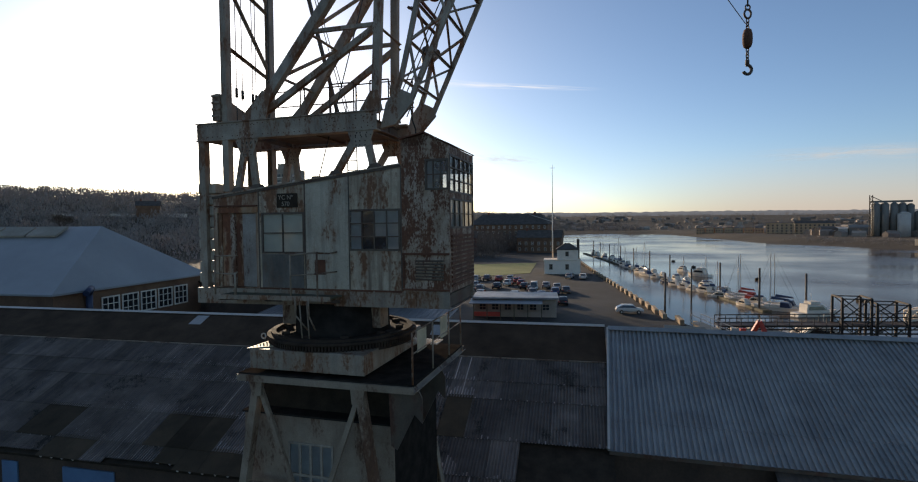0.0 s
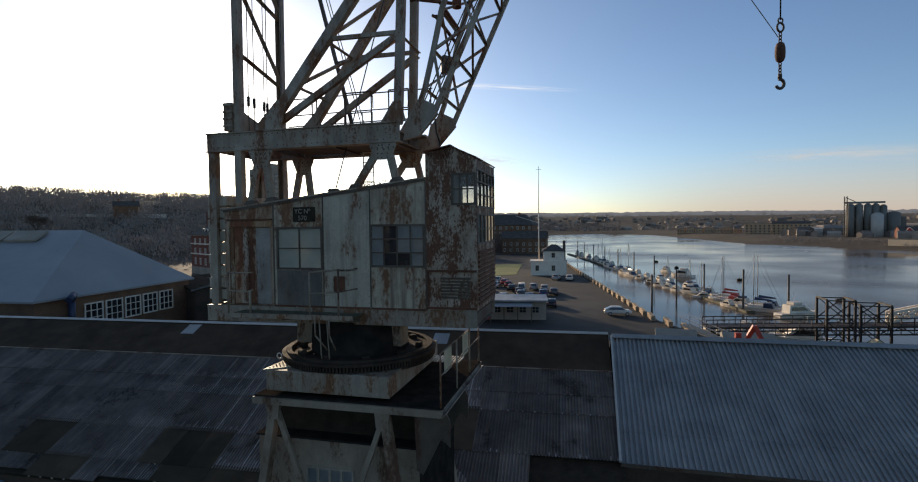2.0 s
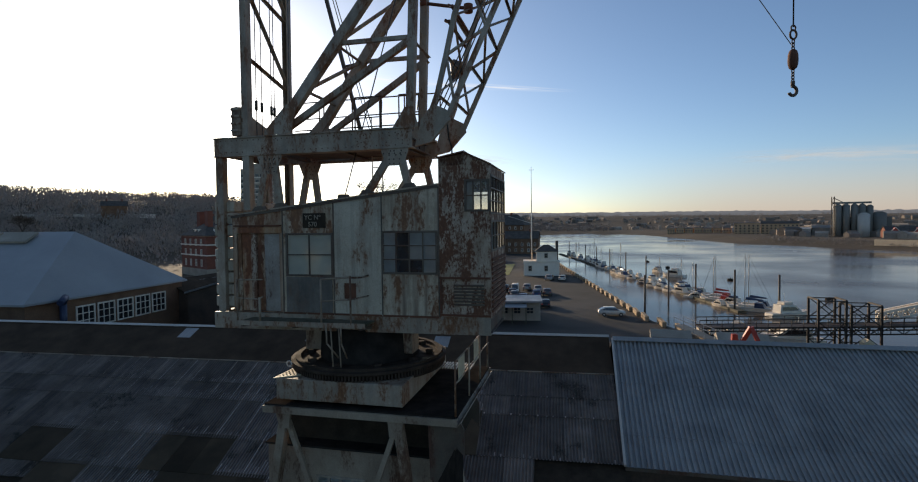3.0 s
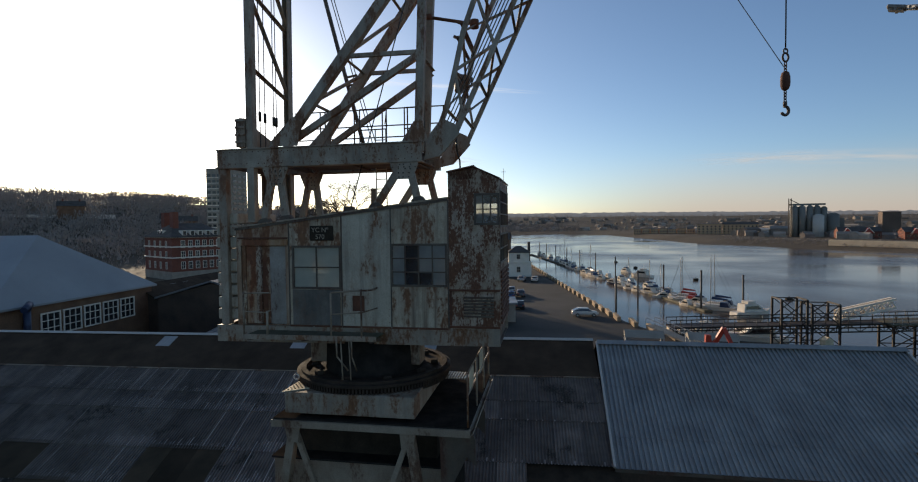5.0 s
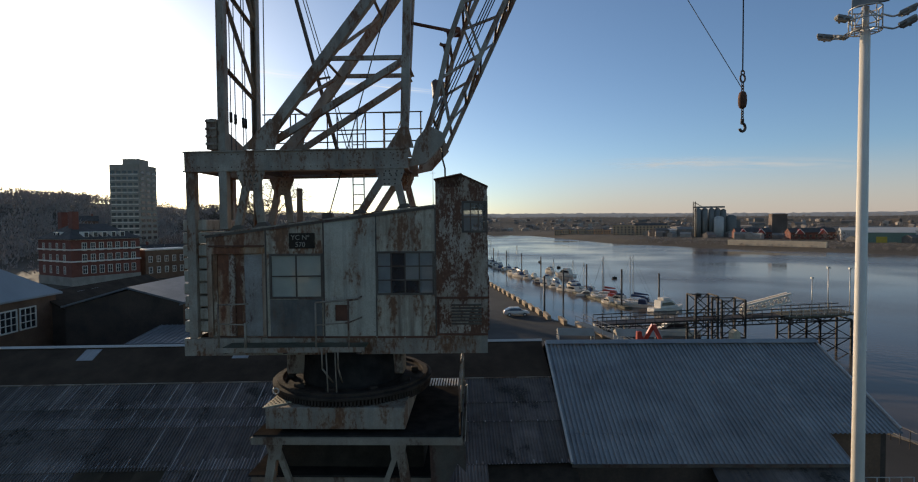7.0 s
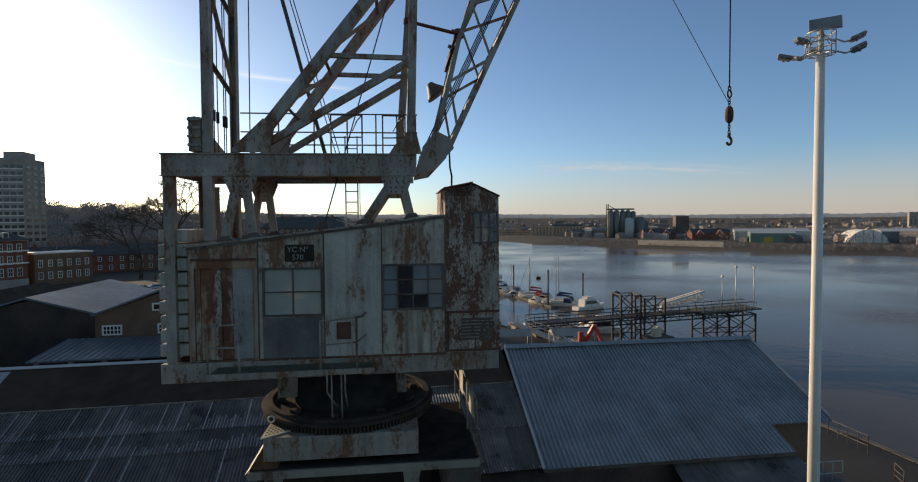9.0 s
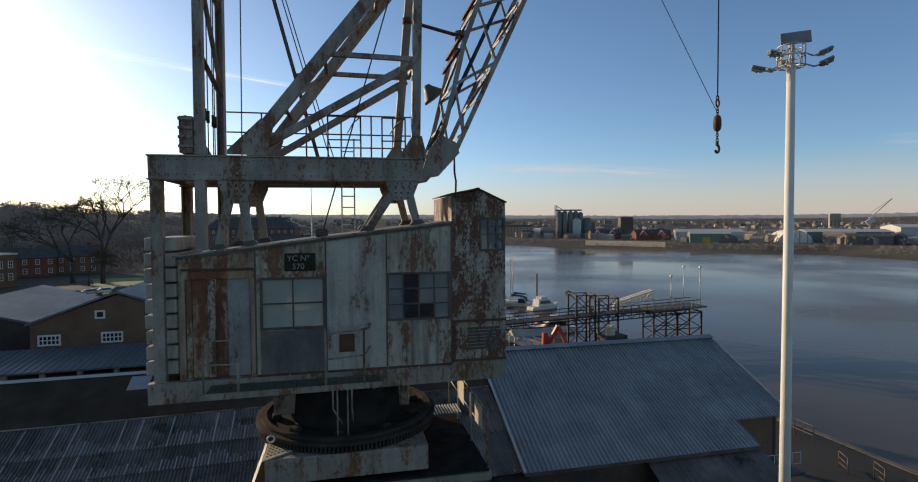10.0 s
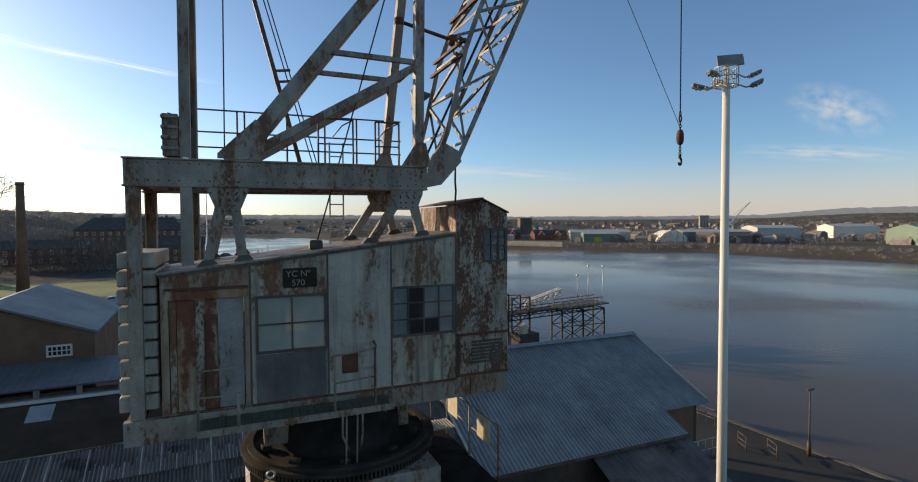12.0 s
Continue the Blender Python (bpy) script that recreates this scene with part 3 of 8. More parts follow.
def ribbed_mesh(name, width, length, ribs, material):
    """A flat sheet with upstanding lap ribs."""
    bm = BM()
    box(bm, 0.004, 0, 0, width - 0.004, length, 0.02)
    for i in range(ribs):
        x = width * (i + 0.5) / ribs
        extrude(bm, [(x - 0.05, 0, 0.02), (x + 0.05, 0, 0.02), (x + 0.02, 0, 0.10), (x - 0.02, 0, 0.10)], (0, length, 0))
    me = to_mesh(name, bm, material)
    me.materials.append(ROOF_RIB)
    for p in me.polygons:
        p.material_index = 1 if max(me.vertices[v].co.z for v in p.vertices) > 0.05 else 0
    return me


def roof_pose(x, y, up=0.0, skew=0.0):
    m = Matrix((Vector((1, 0, 0)), UNIT, Vector((1, 0, 0)).cross(UNIT))).transposed()
    return Matrix.Translation(on_roof(x, y, up)) @ m.to_4x4() @ pose(0, 0, 0, 0, 0, skew)

# ---- dockside crane ----
# local axes: u along the house's long side, v into the depth, z up (true height)
CRANE_AT = pose(-6.5, 12.45, 0, 0, 0, -3.2)
crane = thing("dockside_crane", "derelict grey dockside portal crane with rust-streaked machinery house", "crane", CRANE_AT)
HB = 2.32                                                # depth of the house
ROOF_A, ROOF_B = 13.80, 14.46                            # house roof at u = -3.3 and u = 2.25


def roof_z(u):
    return ROOF_A + (u + 3.3) * (ROOF_B - ROOF_A) / 5.55


def rivets(bm, pts, r=0.022, axis=(0, -1, 0)):
    for p in pts:
        p = Vector(p)
        a = Vector(axis)
        tube(bm, p - a * 0.005, p + a * 0.018, r, 6, r * 0.5)
    return bm


# floor frame under the house
def floor_frame():
    bm = BM()
    bar(bm, (-3.89, 0.07, 11.08), (3.48, 0.07, 11.14), 0.16, 0.42, "channel", t=0.03)
    ob = part("floor_girder", bm, STEEL, crane, "riveted pale girder streaked with rust")
    rv = BM()
    rivets(rv, [(-3.82 + 0.22 * (i // 2), -0.012, 11.0 + 0.18 * (i % 2)) for i in range(12)])
    for u in (-1.2, 0.75, 1.5, 2.6):
        box(rv, u - 0.02, -0.03, 10.92, u + 0.02, -0.01, 11.32)
    rivets(rv, [(0.8 + 0.07 * i, -0.012, 11.27 + 0.0004 * i) for i in range(36)], 0.014)
    tagged(part("rivets", rv, STEEL, ob), kind="stuff")
    for v in (HB - 0.07,):
        bm = BM()
        bar(bm, (-3.89, v, 11.08), (3.48, v, 11.14), 0.16, 0.42, "channel", side=(0, -1, 0), t=0.03)
        part("floor_girder", bm, STEEL, crane)
    for u in (-3.8, -1.3, 1.0, 3.4):
        bm = BM()
        bar(bm, (u, 0.15, 11.1), (u, HB - 0.15, 11.1), 0.14, 0.36, "ibeam", side=(1, 0, 0), t=0.025)
        part("cross_girder", bm, STEEL_DARK, crane)
    bm = BM()
    box(bm, -3.3, 0.12, 11.30, 3.44, HB - 0.1, 11.33)
    part("floor_plate", bm, STEEL_DARK, crane)


floor_frame()


def panel(bm, u0, u1, z0, z1, hole=None, v=0.0, t=0.03, zt=None):
    """An upright sheet in the plane v, with a rectangular hole (u0, u1, z0, z1); zt: its sloping top at u0 and u1."""
    za, zb = zt or (z1, z1)
    if not hole:
        extrude(bm, [(u0, v, z0), (u1, v, z0), (u1, v, zb), (u0, v, za)], (0, t, 0))
        return
    a, b, c, d = hole
    us = (u0, a, b, u1)
    top = [za + (zb - za) * (u - u0) / (u1 - u0) for u in us]
    grid = [[bm.verts.new((u, v, z)) for z in (z0, c, d, top[i])] for i, u in enumerate(us)]
    fs = [bm.faces.new((grid[i][j], grid[i + 1][j], grid[i + 1][j + 1], grid[i][j + 1])) for i in range(3) for j in range(3) if (i, j) != (1, 1)]
    made = bmesh.ops.extrude_face_region(bm, geom=fs)
    bmesh.ops.translate(bm, vec=(0, t, 0), verts=[g for g in made["geom"] if isinstance(g, bmesh.types.BMVert)])
    bmesh.ops.recalc_face_normals(bm, faces=bm.faces)


def lattice_frame(bm, at, us, zs, edge, bar_w, out):
    """One connected frame with its glazing bars: at(u, z) gives the face's points, out its depth."""
    def cuts(ps):
        line = []
        for k, p in enumerate(ps):
            w = edge if k in (0, len(ps) - 1) else bar_w / 2
            line += [p - w, p + w]
        return line
    cu, cz = cuts(us), cuts(zs)
    grid = [[bm.verts.new(at(u, z)) for z in cz] for u in cu]
    fs = [bm.faces.new((grid[i][j], grid[i + 1][j], grid[i + 1][j + 1], grid[i][j + 1])) for i in range(len(cu) - 1) for j in range(len(cz) - 1) if i % 2 == 0 or j % 2 == 0]
    made = bmesh.ops.extrude_face_region(bm, geom=fs)
    bmesh.ops.translate(bm, vec=out, verts=[g for g in made["geom"] if isinstance(g, bmesh.types.BMVert)])
    bmesh.ops.recalc_face_normals(bm, faces=bm.faces)


def window(parent, u0, u1, z0, z1, cols, rows, v=0.0, panes=PANE, missing=(), dark=(), face="v", bar_w=0.028, frame_mat=None, shade=False):
    """A steel-framed window; each pane an object. face 'u': the window lies in a side wall at u = v."""
    def pt(a, d, z):
        return (a, v + d, z) if face == "v" else (v - d, a, z)
    bm = BM()
    lattice_frame(bm, lambda u, z: pt(u, -0.022, z), [u0 + (u1 - u0) * i / cols for i in range(cols + 1)], [z0 + (z1 - z0) * j / rows for j in range(rows + 1)], 0.025, bar_w, (0, 0.055, 0) if face == "v" else (-0.055, 0, 0))
    fr = part("window", bm, frame_mat or STEEL_DARK, parent, "rusty steel window frame with grimy panes")
    for i in range(cols):
        for j in range(rows):
            if (i, j) in missing:
                continue
            bm = BM()
            a, b = u0 + (u1 - u0) * i / cols + 0.012, u0 + (u1 - u0) * (i + 1) / cols - 0.012
            c, d = z0 + (z1 - z0) * j / rows + 0.012, z0 + (z1 - z0) * (j + 1) / rows - 0.012
            w = (0, 0.005, 0) if face == "v" else (-0.005, 0, 0)
            extrude(bm, [pt(a, 0.016, c), pt(b, 0.016, c), pt(b, 0.016, d), pt(a, 0.016, d)], w)
            ob = part("pane", bm, PANE_DARK if (i, j) in dark else panes, fr)
            ob.visible_shadow = shade
    return fr


house = thing("machinery_house", "rust-streaked pale blue-grey machinery house on the crane's floor girders", "crane house", CRANE_AT)
# front wall, sheet by sheet
Z0 = 11.32
bm = BM()
panel(bm, -3.30, -1.85, Z0, 13.8, (-3.18, -1.95, Z0 + 0.02, 13.34), zt=(roof_z(-3.3), roof_z(-1.85)))
part("wall_panel", bm, CAB_RUSTY, house, "pale panel with rusted lintel")
bm = BM()
panel(bm, -1.85, -0.45, Z0, 14, (-1.74, -0.49, 12.28, 13.32), zt=(roof_z(-1.85), roof_z(-0.45)))
part("wall_panel", bm, CAB, house)
bm = BM()
panel(bm, -0.445, 0.82, Z0, 14, (-0.19, 0.13, 11.71, 12.1), zt=(roof_z(-0.45), roof_z(0.82)))
part("wall_panel", bm, CAB_CLEAN, house)
bm = BM()
panel(bm, 0.825, 2.25, Z0, 14, (0.84, 2.20, 12.36, 13.36), zt=(roof_z(0.82), roof_z(2.25)))
part("wall_panel", bm, CAB, house)
bm = BM()
panel(bm, -1.76, -0.50, Z0 + 0.03, 12.24, v=-0.018, t=0.014)
part("lower_panel", bm, CAB_GREY, house, "dull slate-grey repair sheet")
# recessed sliding door in rust-run sheets
for u0, u1, dv, paint, words in ((-3.17, -3.06, 0.03, CAB, ""), (-3.06, -2.76, 0.05, RUST_RUN, "sheet with orange rust runs"), (-2.62, -2.40, 0.06, CAB_RUSTY, "rust-eaten door sheet"), (-2.40, -1.96, 0.04, CAB_BLUE, "flaking blue-grey door sheet")):
    bm = BM()
    box(bm, u0 + 0.005, dv, Z0 + 0.03, u1 - 0.005, dv + 0.03, 13.33)
    part("door_sheet", bm, paint, house, words)
bm = BM()
box(bm, -2.76, -0.01, Z0 + 0.03, -2.62, 0.07, 13.33, 0.01)
part("door_stile", bm, CAB_TOWER, house)
# torn, curled edge of the eaten sheet
bm = BM()
torn = random.Random(3)
edge = [(-2.47 + torn.uniform(-0.07, 0.06), 0.048, 11.75 + 0.13 * k) for k in range(11)]
extrude(bm, [(-2.61, 0.048, 11.75)] + edge + [(-2.61, 0.048, 13.05)], (0, 0.008, 0))
part("torn_sheet", bm, RUSTY, house, "torn rust-brown sheet edge")
bm = BM()
box(bm, -3.24, -0.05, 13.52, -1.88, -0.004, 13.56)
part("lintel_lip", bm, RUSTY, house)
bm = BM()
box(bm, -3.26, -0.03, 13.36, -1.88, -0.002, 13.50)
part("lintel", bm, RUST_RUN, house)
# back and side walls
bm = BM()
panel(bm, -3.30, -1.52, Z0, 14, v=HB - 0.03, zt=(roof_z(-3.3), roof_z(-1.52)), hole=(-3.22, -1.62, 12.7, 13.75))
part("rear_wall", bm, CAB, house)
bm = BM()
panel(bm, -1.515, 2.25, Z0, 14, v=HB - 0.03, zt=(roof_z(-1.515), roof_z(2.25)), hole=(-0.55, 0.45, 12.5, 13.7))
part("rear_wall", bm, CAB, house)
bm = BM()
extrude(bm, [(-3.3, 0.03, Z0), (-3.3, HB - 0.03, Z0), (-3.3, HB - 0.03, ROOF_A), (-3.3, 0.03, ROOF_A)], (0.03, 0, 0))
part("end_wall", bm, CAB_RUSTY, house)
bm = BM()
extrude(bm, [(-3.38, -0.06, roof_z(-3.38)), (2.24, -0.06, roof_z(2.24)), (2.24, -0.06, roof_z(2.24) + 0.035), (-3.38, -0.06, roof_z(-3.38) + 0.035)], (0, HB + 0.1, 0))
part("roof_plate", bm, STEEL, house, "sloping grimy steel roof")
bm = BM()
for u in (-1.85, -0.447, 0.822, 2.25):
    box(bm, u - 0.016, -0.012, Z0 + 0.02, u + 0.016, -0.001, roof_z(u) - 0.04)
part("seam_strip", bm, STEEL_DARK, house)
window(house, -1.74, -0.49, 12.28, 13.32, 2, 2, panes=PANE_MILK)
window(house, 0.84, 2.20, 12.36, 13.36, 4, 3, dark=((1, 0), (1, 1), (1, 2), (2, 0)))
window(house, -3.22, -1.62, 12.7, 13.75, 3, 2, v=HB - 0.03, shade=True)
window(house, -0.55, 0.45, 12.5, 13.7, 2, 2, v=HB - 0.03, shade=True)
bm = BM()
box(bm, -0.19, 0.03, 11.71, 0.13, 0.05, 12.10)
part("hatch", bm, RUSTY, house, "small rusted hatch")
# number board
bm = BM()
box(bm, -1.27, -0.03, 13.47, -0.65, -0.001, 13.84, 0.006)
board = part("number_board", bm, DARK, house, "black board with worn white stencilled characters")
for txt, u, z, s in (("YC N\u00ba", -1.22, 13.68, 0.165), ("570", -1.12, 13.51, 0.165)):
    cu = bpy.data.curves.new("lettering", "FONT")
    cu.body, cu.size, cu.extrude = txt, s, 0.003
    ob = new("lettering", cu)
    dg = bpy.context.evaluated_depsgraph_get()
    me = bpy.data.meshes.new_from_object(ob.evaluated_get(dg))
    bpy.data.objects.remove(ob)
    me.materials.clear()
    me.materials.append(CONC)
    me.transform(pose(u, -0.034, z, 90, 0, 0))
    t_ob = new("lettering", me)
    t_ob.parent = board
# driver's look-out at the right end: taller, gabled along its depth
TW = [(2.26, 15.06), (2.87, 15.19), (3.49, 14.88)]
bm = BM()
panel(bm, 2.26, 3.49, Z0, 14, (2.91, 3.46, 13.84, 14.54), v=-0.006, zt=(15.0, 15.0))
bm.faces.ensure_lookup_table()
for vert in bm.verts:
    if vert.co.z > 14.95:
        u = vert.co.x
        vert.co.z = (15.06 + (u - 2.26) * 0.213) if u < 2.87 else (15.19 - (u - 2.87) * 0.5)
part("lookout_front", bm, CAB_TOWER, house, "heavily rusted pitted lookout wall")
bm = BM()
extrude(bm, [(2.28, -0.006, 15.04), (2.87, -0.006, 15.17), (2.90, -0.006, 15.17), (2.88, -0.006, 14.9), (2.28, -0.006, 14.9)], (0, 0.03, 0))
part("gable_patch", bm, CAB_TOWER, house)
bm = BM()
extrude(bm, [(2.26, 0.025, 13.9), (2.26, HB, 13.9), (2.26, HB, 15.05), (2.26, 0.025, 15.05)], (0.03, 0, 0))
part("lookout_side", bm, CAB_TOWER, house)
bm = BM()
extrude(bm, [(3.46, 0.025, Z0), (3.46, HB, Z0), (3.46, HB, 12.9), (3.46, 0.025, 12.9)], (0.03, 0, 0))
extrude(bm, [(3.46, 0.025, 13.60), (3.46, HB, 13.60), (3.46, HB, 13.78), (3.46, 0.025, 13.78)], (0.03, 0, 0))
extrude(bm, [(3.46, 0.025, 14.66), (3.46, HB, 14.66), (3.46, HB, 14.88), (3.46, 0.025, 14.88)], (0.03, 0, 0))
part("lookout_side", bm, CAB_TOWER, house)
window(house, 0.06, HB - 0.05, 13.78, 14.66, 5, 3, v=3.48, face="u", panes=PANE_CLEAR)
window(house, 0.06, HB - 0.05, 12.90, 13.60, 5, 2, v=3.48, face="u")
bm = BM()
panel(bm, 2.26, 3.49, Z0, 14.9, (2.6, 3.4, 13.0, 14.4), v=HB - 0.03)
part("lookout_rear", bm, CAB, house)
bm = BM()
for a, b in zip(TW, TW[1:]):
    extrude(bm, [(a[0] - 0.03, -0.06, a[1] + 0.01), (b[0] + 0.02, -0.06, b[1] + 0.01), (b[0] + 0.02, -0.06, b[1] + 0.04), (a[0] - 0.03, -0.06, a[1] + 0.04)], (0, HB + 0.15, 0))
part("lookout_roof", bm, RUSTY, house, "rusted shallow gabled roof plates")
window(house, 2.91, 3.46, 13.84, 14.54, 3, 2, v=-0.006, panes=PANE_CLEAR)
# louvre and its frame
bm = BM()
for z in np.arange(11.62, 12.12, 0.075):
    box(bm, 2.62, -0.05, z, 3.34, -0.012, z + 0.045, 0.006)
lv = part("louvre", bm, STEEL_DARK, house, "rusty slatted louvre")
bm = BM()
for z in (12.24, 11.36):
    box(bm, 2.27, -0.045, z, 3.49, -0.008, z + 0.05)
box(bm, 2.28, -0.03, 11.42, 2.33, -0.008, 12.24)
part("louvre_frame", bm, RUSTY, house)
for z in np.arange(11.45, 12.7, 0.11):
    bm = BM()
    box(bm, 3.485, 0.12, z, 3.53, HB - 0.12, z + 0.06)
    part("side_slat", bm, RUSTY, house)

# rust-edged sill and lap strips along the front
for u0, u1 in ((-1.84, -0.46), (-0.44, 0.80), (0.84, 2.24)):
    bm = BM()
    box(bm, u0, -0.028, 11.30, u1, -0.002, 11.345)
    part("sill_strip", bm, RUSTY, house)
bm = BM()
extrude(bm, [(-3.32, -0.035, roof_z(-3.32) - 0.06), (2.24, -0.035, roof_z(2.24) - 0.06), (2.24, -0.035, roof_z(2.24)), (-3.32, -0.035, roof_z(-3.32))], (0, 0.03, 0))
part("eaves_angle", bm, STEEL_DARK, house)
bm = BM()
rivets(bm, [(u, -0.004, z) for u in (-1.80, -0.50, -0.40, 0.77, 0.87, 2.20) for z in np.arange(11.45, 13.6, 0.16)], 0.012)
tagged(part("rivets", bm, CAB, house), kind="stuff")
# ballast stack at the tail
for i in range(9):
    bm = BM()
    z = 11.40 + i * 0.312
    box(bm, -3.97 + 0.01 * (i % 3), 0.16, z + 0.018, -3.36, HB - 0.2, z + 0.292, 0.022)
    part("ballast_block", bm, CAB_CLEAN, crane, "cast ballast block with chipped cream paint")

# tail posts and upper side girders
for v in (0.03, HB - 0.24):
    bm = BM()
    bar(bm, (-3.675, v + 0.1, 11.3), (-3.675, v + 0.1, 15.36), 0.2, 0.21, "channel", side=(0, -1 if v > 1 else 1, 0))
    part("tail_post", bm, STEEL, crane, "tall pale riveted post")
    bm = BM()
    y = v + 0.1
    bar(bm, (-3.80, y, 15.57), (1.62, y, 15.60), 0.22, 0.46, "channel", side=(0, -1 if v > 1 else 1, 0), t=0.03)
    bar(bm, (-3.82, y, 15.81), (1.62, y, 15.84), 0.30, 0.03)
    bar(bm, (-3.82, y, 15.345), (1.62, y, 15.375), 0.30, 0.03)
    g = part("side_girder", bm, STEEL, crane, "deep riveted side girder with rust patches")
    if v < 1:
        rv = BM()
        rivets(rv, [(-3.6 + 0.16 * i, v - 0.012, z) for i in range(33) for z in (15.44, 15.74) if random.random() < 0.85], 0.016)
        rivets(rv, [(u + random.uniform(-0.3, 0.3), v - 0.012, random.uniform(15.45, 15.75)) for u in (-2.2, 0.2, 1.2) for _ in range(7)], 0.016)
        tagged(part("rivets", rv, RUSTY, g), kind="stuff")
    # gusseted A-legs from the girder to the house roof
    for (a0, a1, b0, b1, zb), feet in (((-2.53, -1.84, -2.36, -2.01, 14.86), (-2.55, -1.95)), ((0.84, 1.52, 0.98, 1.39, 14.95), (0.42, 1.50))):
        bm = BM()
        extrude(bm, [(a0, v - 0.02, 15.40), (a1, v - 0.02, 15.40), (a1, v - 0.02, 15.28), (b1, v - 0.02, zb), (b0, v - 0.02, zb), (a0, v - 0.02, 15.28)], (0, 0.03, 0))
        gs = part("gusset", bm, STEEL, crane, "riveted gusset plate")
        rv = BM()
        rivets(rv, [(b0 + (b1 - b0) * (i + 0.5) / 3 + random.uniform(-.03, .03), v - 0.024, zb + 0.05 + 0.1 * j) for i in range(3) for j in range(4)], 0.02)
        rivets(rv, [(a0 + 0.06 + (a1 - a0 - 0.12) * i / 4, v - 0.024, 15.24) for i in range(5)], 0.02)
        tagged(part("rivets", rv, STEEL_DARK, gs), kind="stuff")
        for foot, top in zip(feet, ((b0 + 0.09), (b1 - 0.09))):
            bm = BM()
            zf = roof_z(foot) + 0.03
            bar(bm, (foot, v + 0.06, zf), (top, v + 0.06, 15.25), 0.12, 0.17, "channel", t=0.025)
            lg = part("leg", bm, STEEL, crane)
            bm = BM()
            extrude(bm, [(foot - 0.17, v - 0.02, zf), (foot + 0.17, v - 0.02, zf + 0.04), (foot + 0.10, v - 0.02, zf + 0.13), (foot - 0.08, v - 0.02, zf + 0.11)], (0, 0.2, 0))
            part("shoe", bm, STEEL_DARK, lg)
# cross girders of the upper frame and its plated deck
for u in (-3.7, -2.2, -0.4, 1.3):
    bm = BM()
    bar(bm, (u, 0.2, 15.55), (u, HB - 0.2, 15.55), 0.16, 0.36, "ibeam", side=(1, 0, 0))
    part("upper_cross_girder", bm, STEEL_DARK, crane)
bm = BM()
box(bm, -1.9, 0.32, 15.42, 1.5, HB - 0.34, 15.46)
part("upper_deck", bm, STEEL_DARK, crane)
# tail tower: two laced columns
VF, VB = 0.10, 2.05
for v in (VF, VB):
    bm = BM()
    bar(bm, (-2.86, v, 15.84), (-2.84, v, 22.5), 0.22, 0.17, "channel", side=(0, 1 if v < 1 else -1, 0))
    part("tower_column", bm, STEEL, crane, "tall pale steel column, rust at the joints")
    bm = BM()
    bar(bm, (-2.86, v, 13.95), (-2.86, v, 15.36), 0.2, 0.19, "channel", side=(0, 1 if v < 1 else -1, 0))
    part("tower_column", bm, STEEL, crane)
for za, zb, fa, fb in ((17.9, 17.45, VF, VB), (19.75, 17.6, VF, VB), (19.85, 19.4, VF, VB), (21.8, 19.6, VF, VB), (21.9, 21.5, VF, VB)):
    bm = BM()
    bar(bm, (-2.85, fa, za), (-2.85, fb, zb), 0.09, 0.07, "angle", side=(1, 0, 0), t=0.015)
    part("lacing", bm, STEEL, crane)
# sloping base plate between the columns' feet
bm = BM()
extrude(bm, [(-3.12, -0.02, 15.86), (-3.12, 2.12, 15.86), (-3.12, 2.12, 16.05), (-3.12, 0.75, 16.42), (-3.12, 0.25, 16.6), (-3.12, -0.02, 16.6)], (0.05, 0, 0))
base_plate = part("base_plate", bm, STEEL, crane, "sloping riveted plate at the columns' feet")
bm = BM()
extrude(bm, [(-3.20, -0.06, 15.86), (-2.96, -0.06, 15.86), (-2.96, -0.06, 16.58), (-3.20, -0.06, 16.58)], (0, 0.3, 0))
part("column_box", bm, STEEL_MID, base_plate)
for k in range(4):
    bm = BM()
    box(bm, -3.22, -0.085, 15.96 + 0.18 * k, -2.95, 0.25, 16.02 + 0.18 * k, 0.01)
    part("stiffener", bm, STEEL, base_plate)
for k in range(1, 5):
    bm = BM()
    box(bm, -3.23, 0.1 + 0.38 * k, 15.9, -3.12, 0.14 + 0.38 * k, 16.5 - 0.1 * k)
    part("stiffener", bm, STEEL_MID, base_plate)
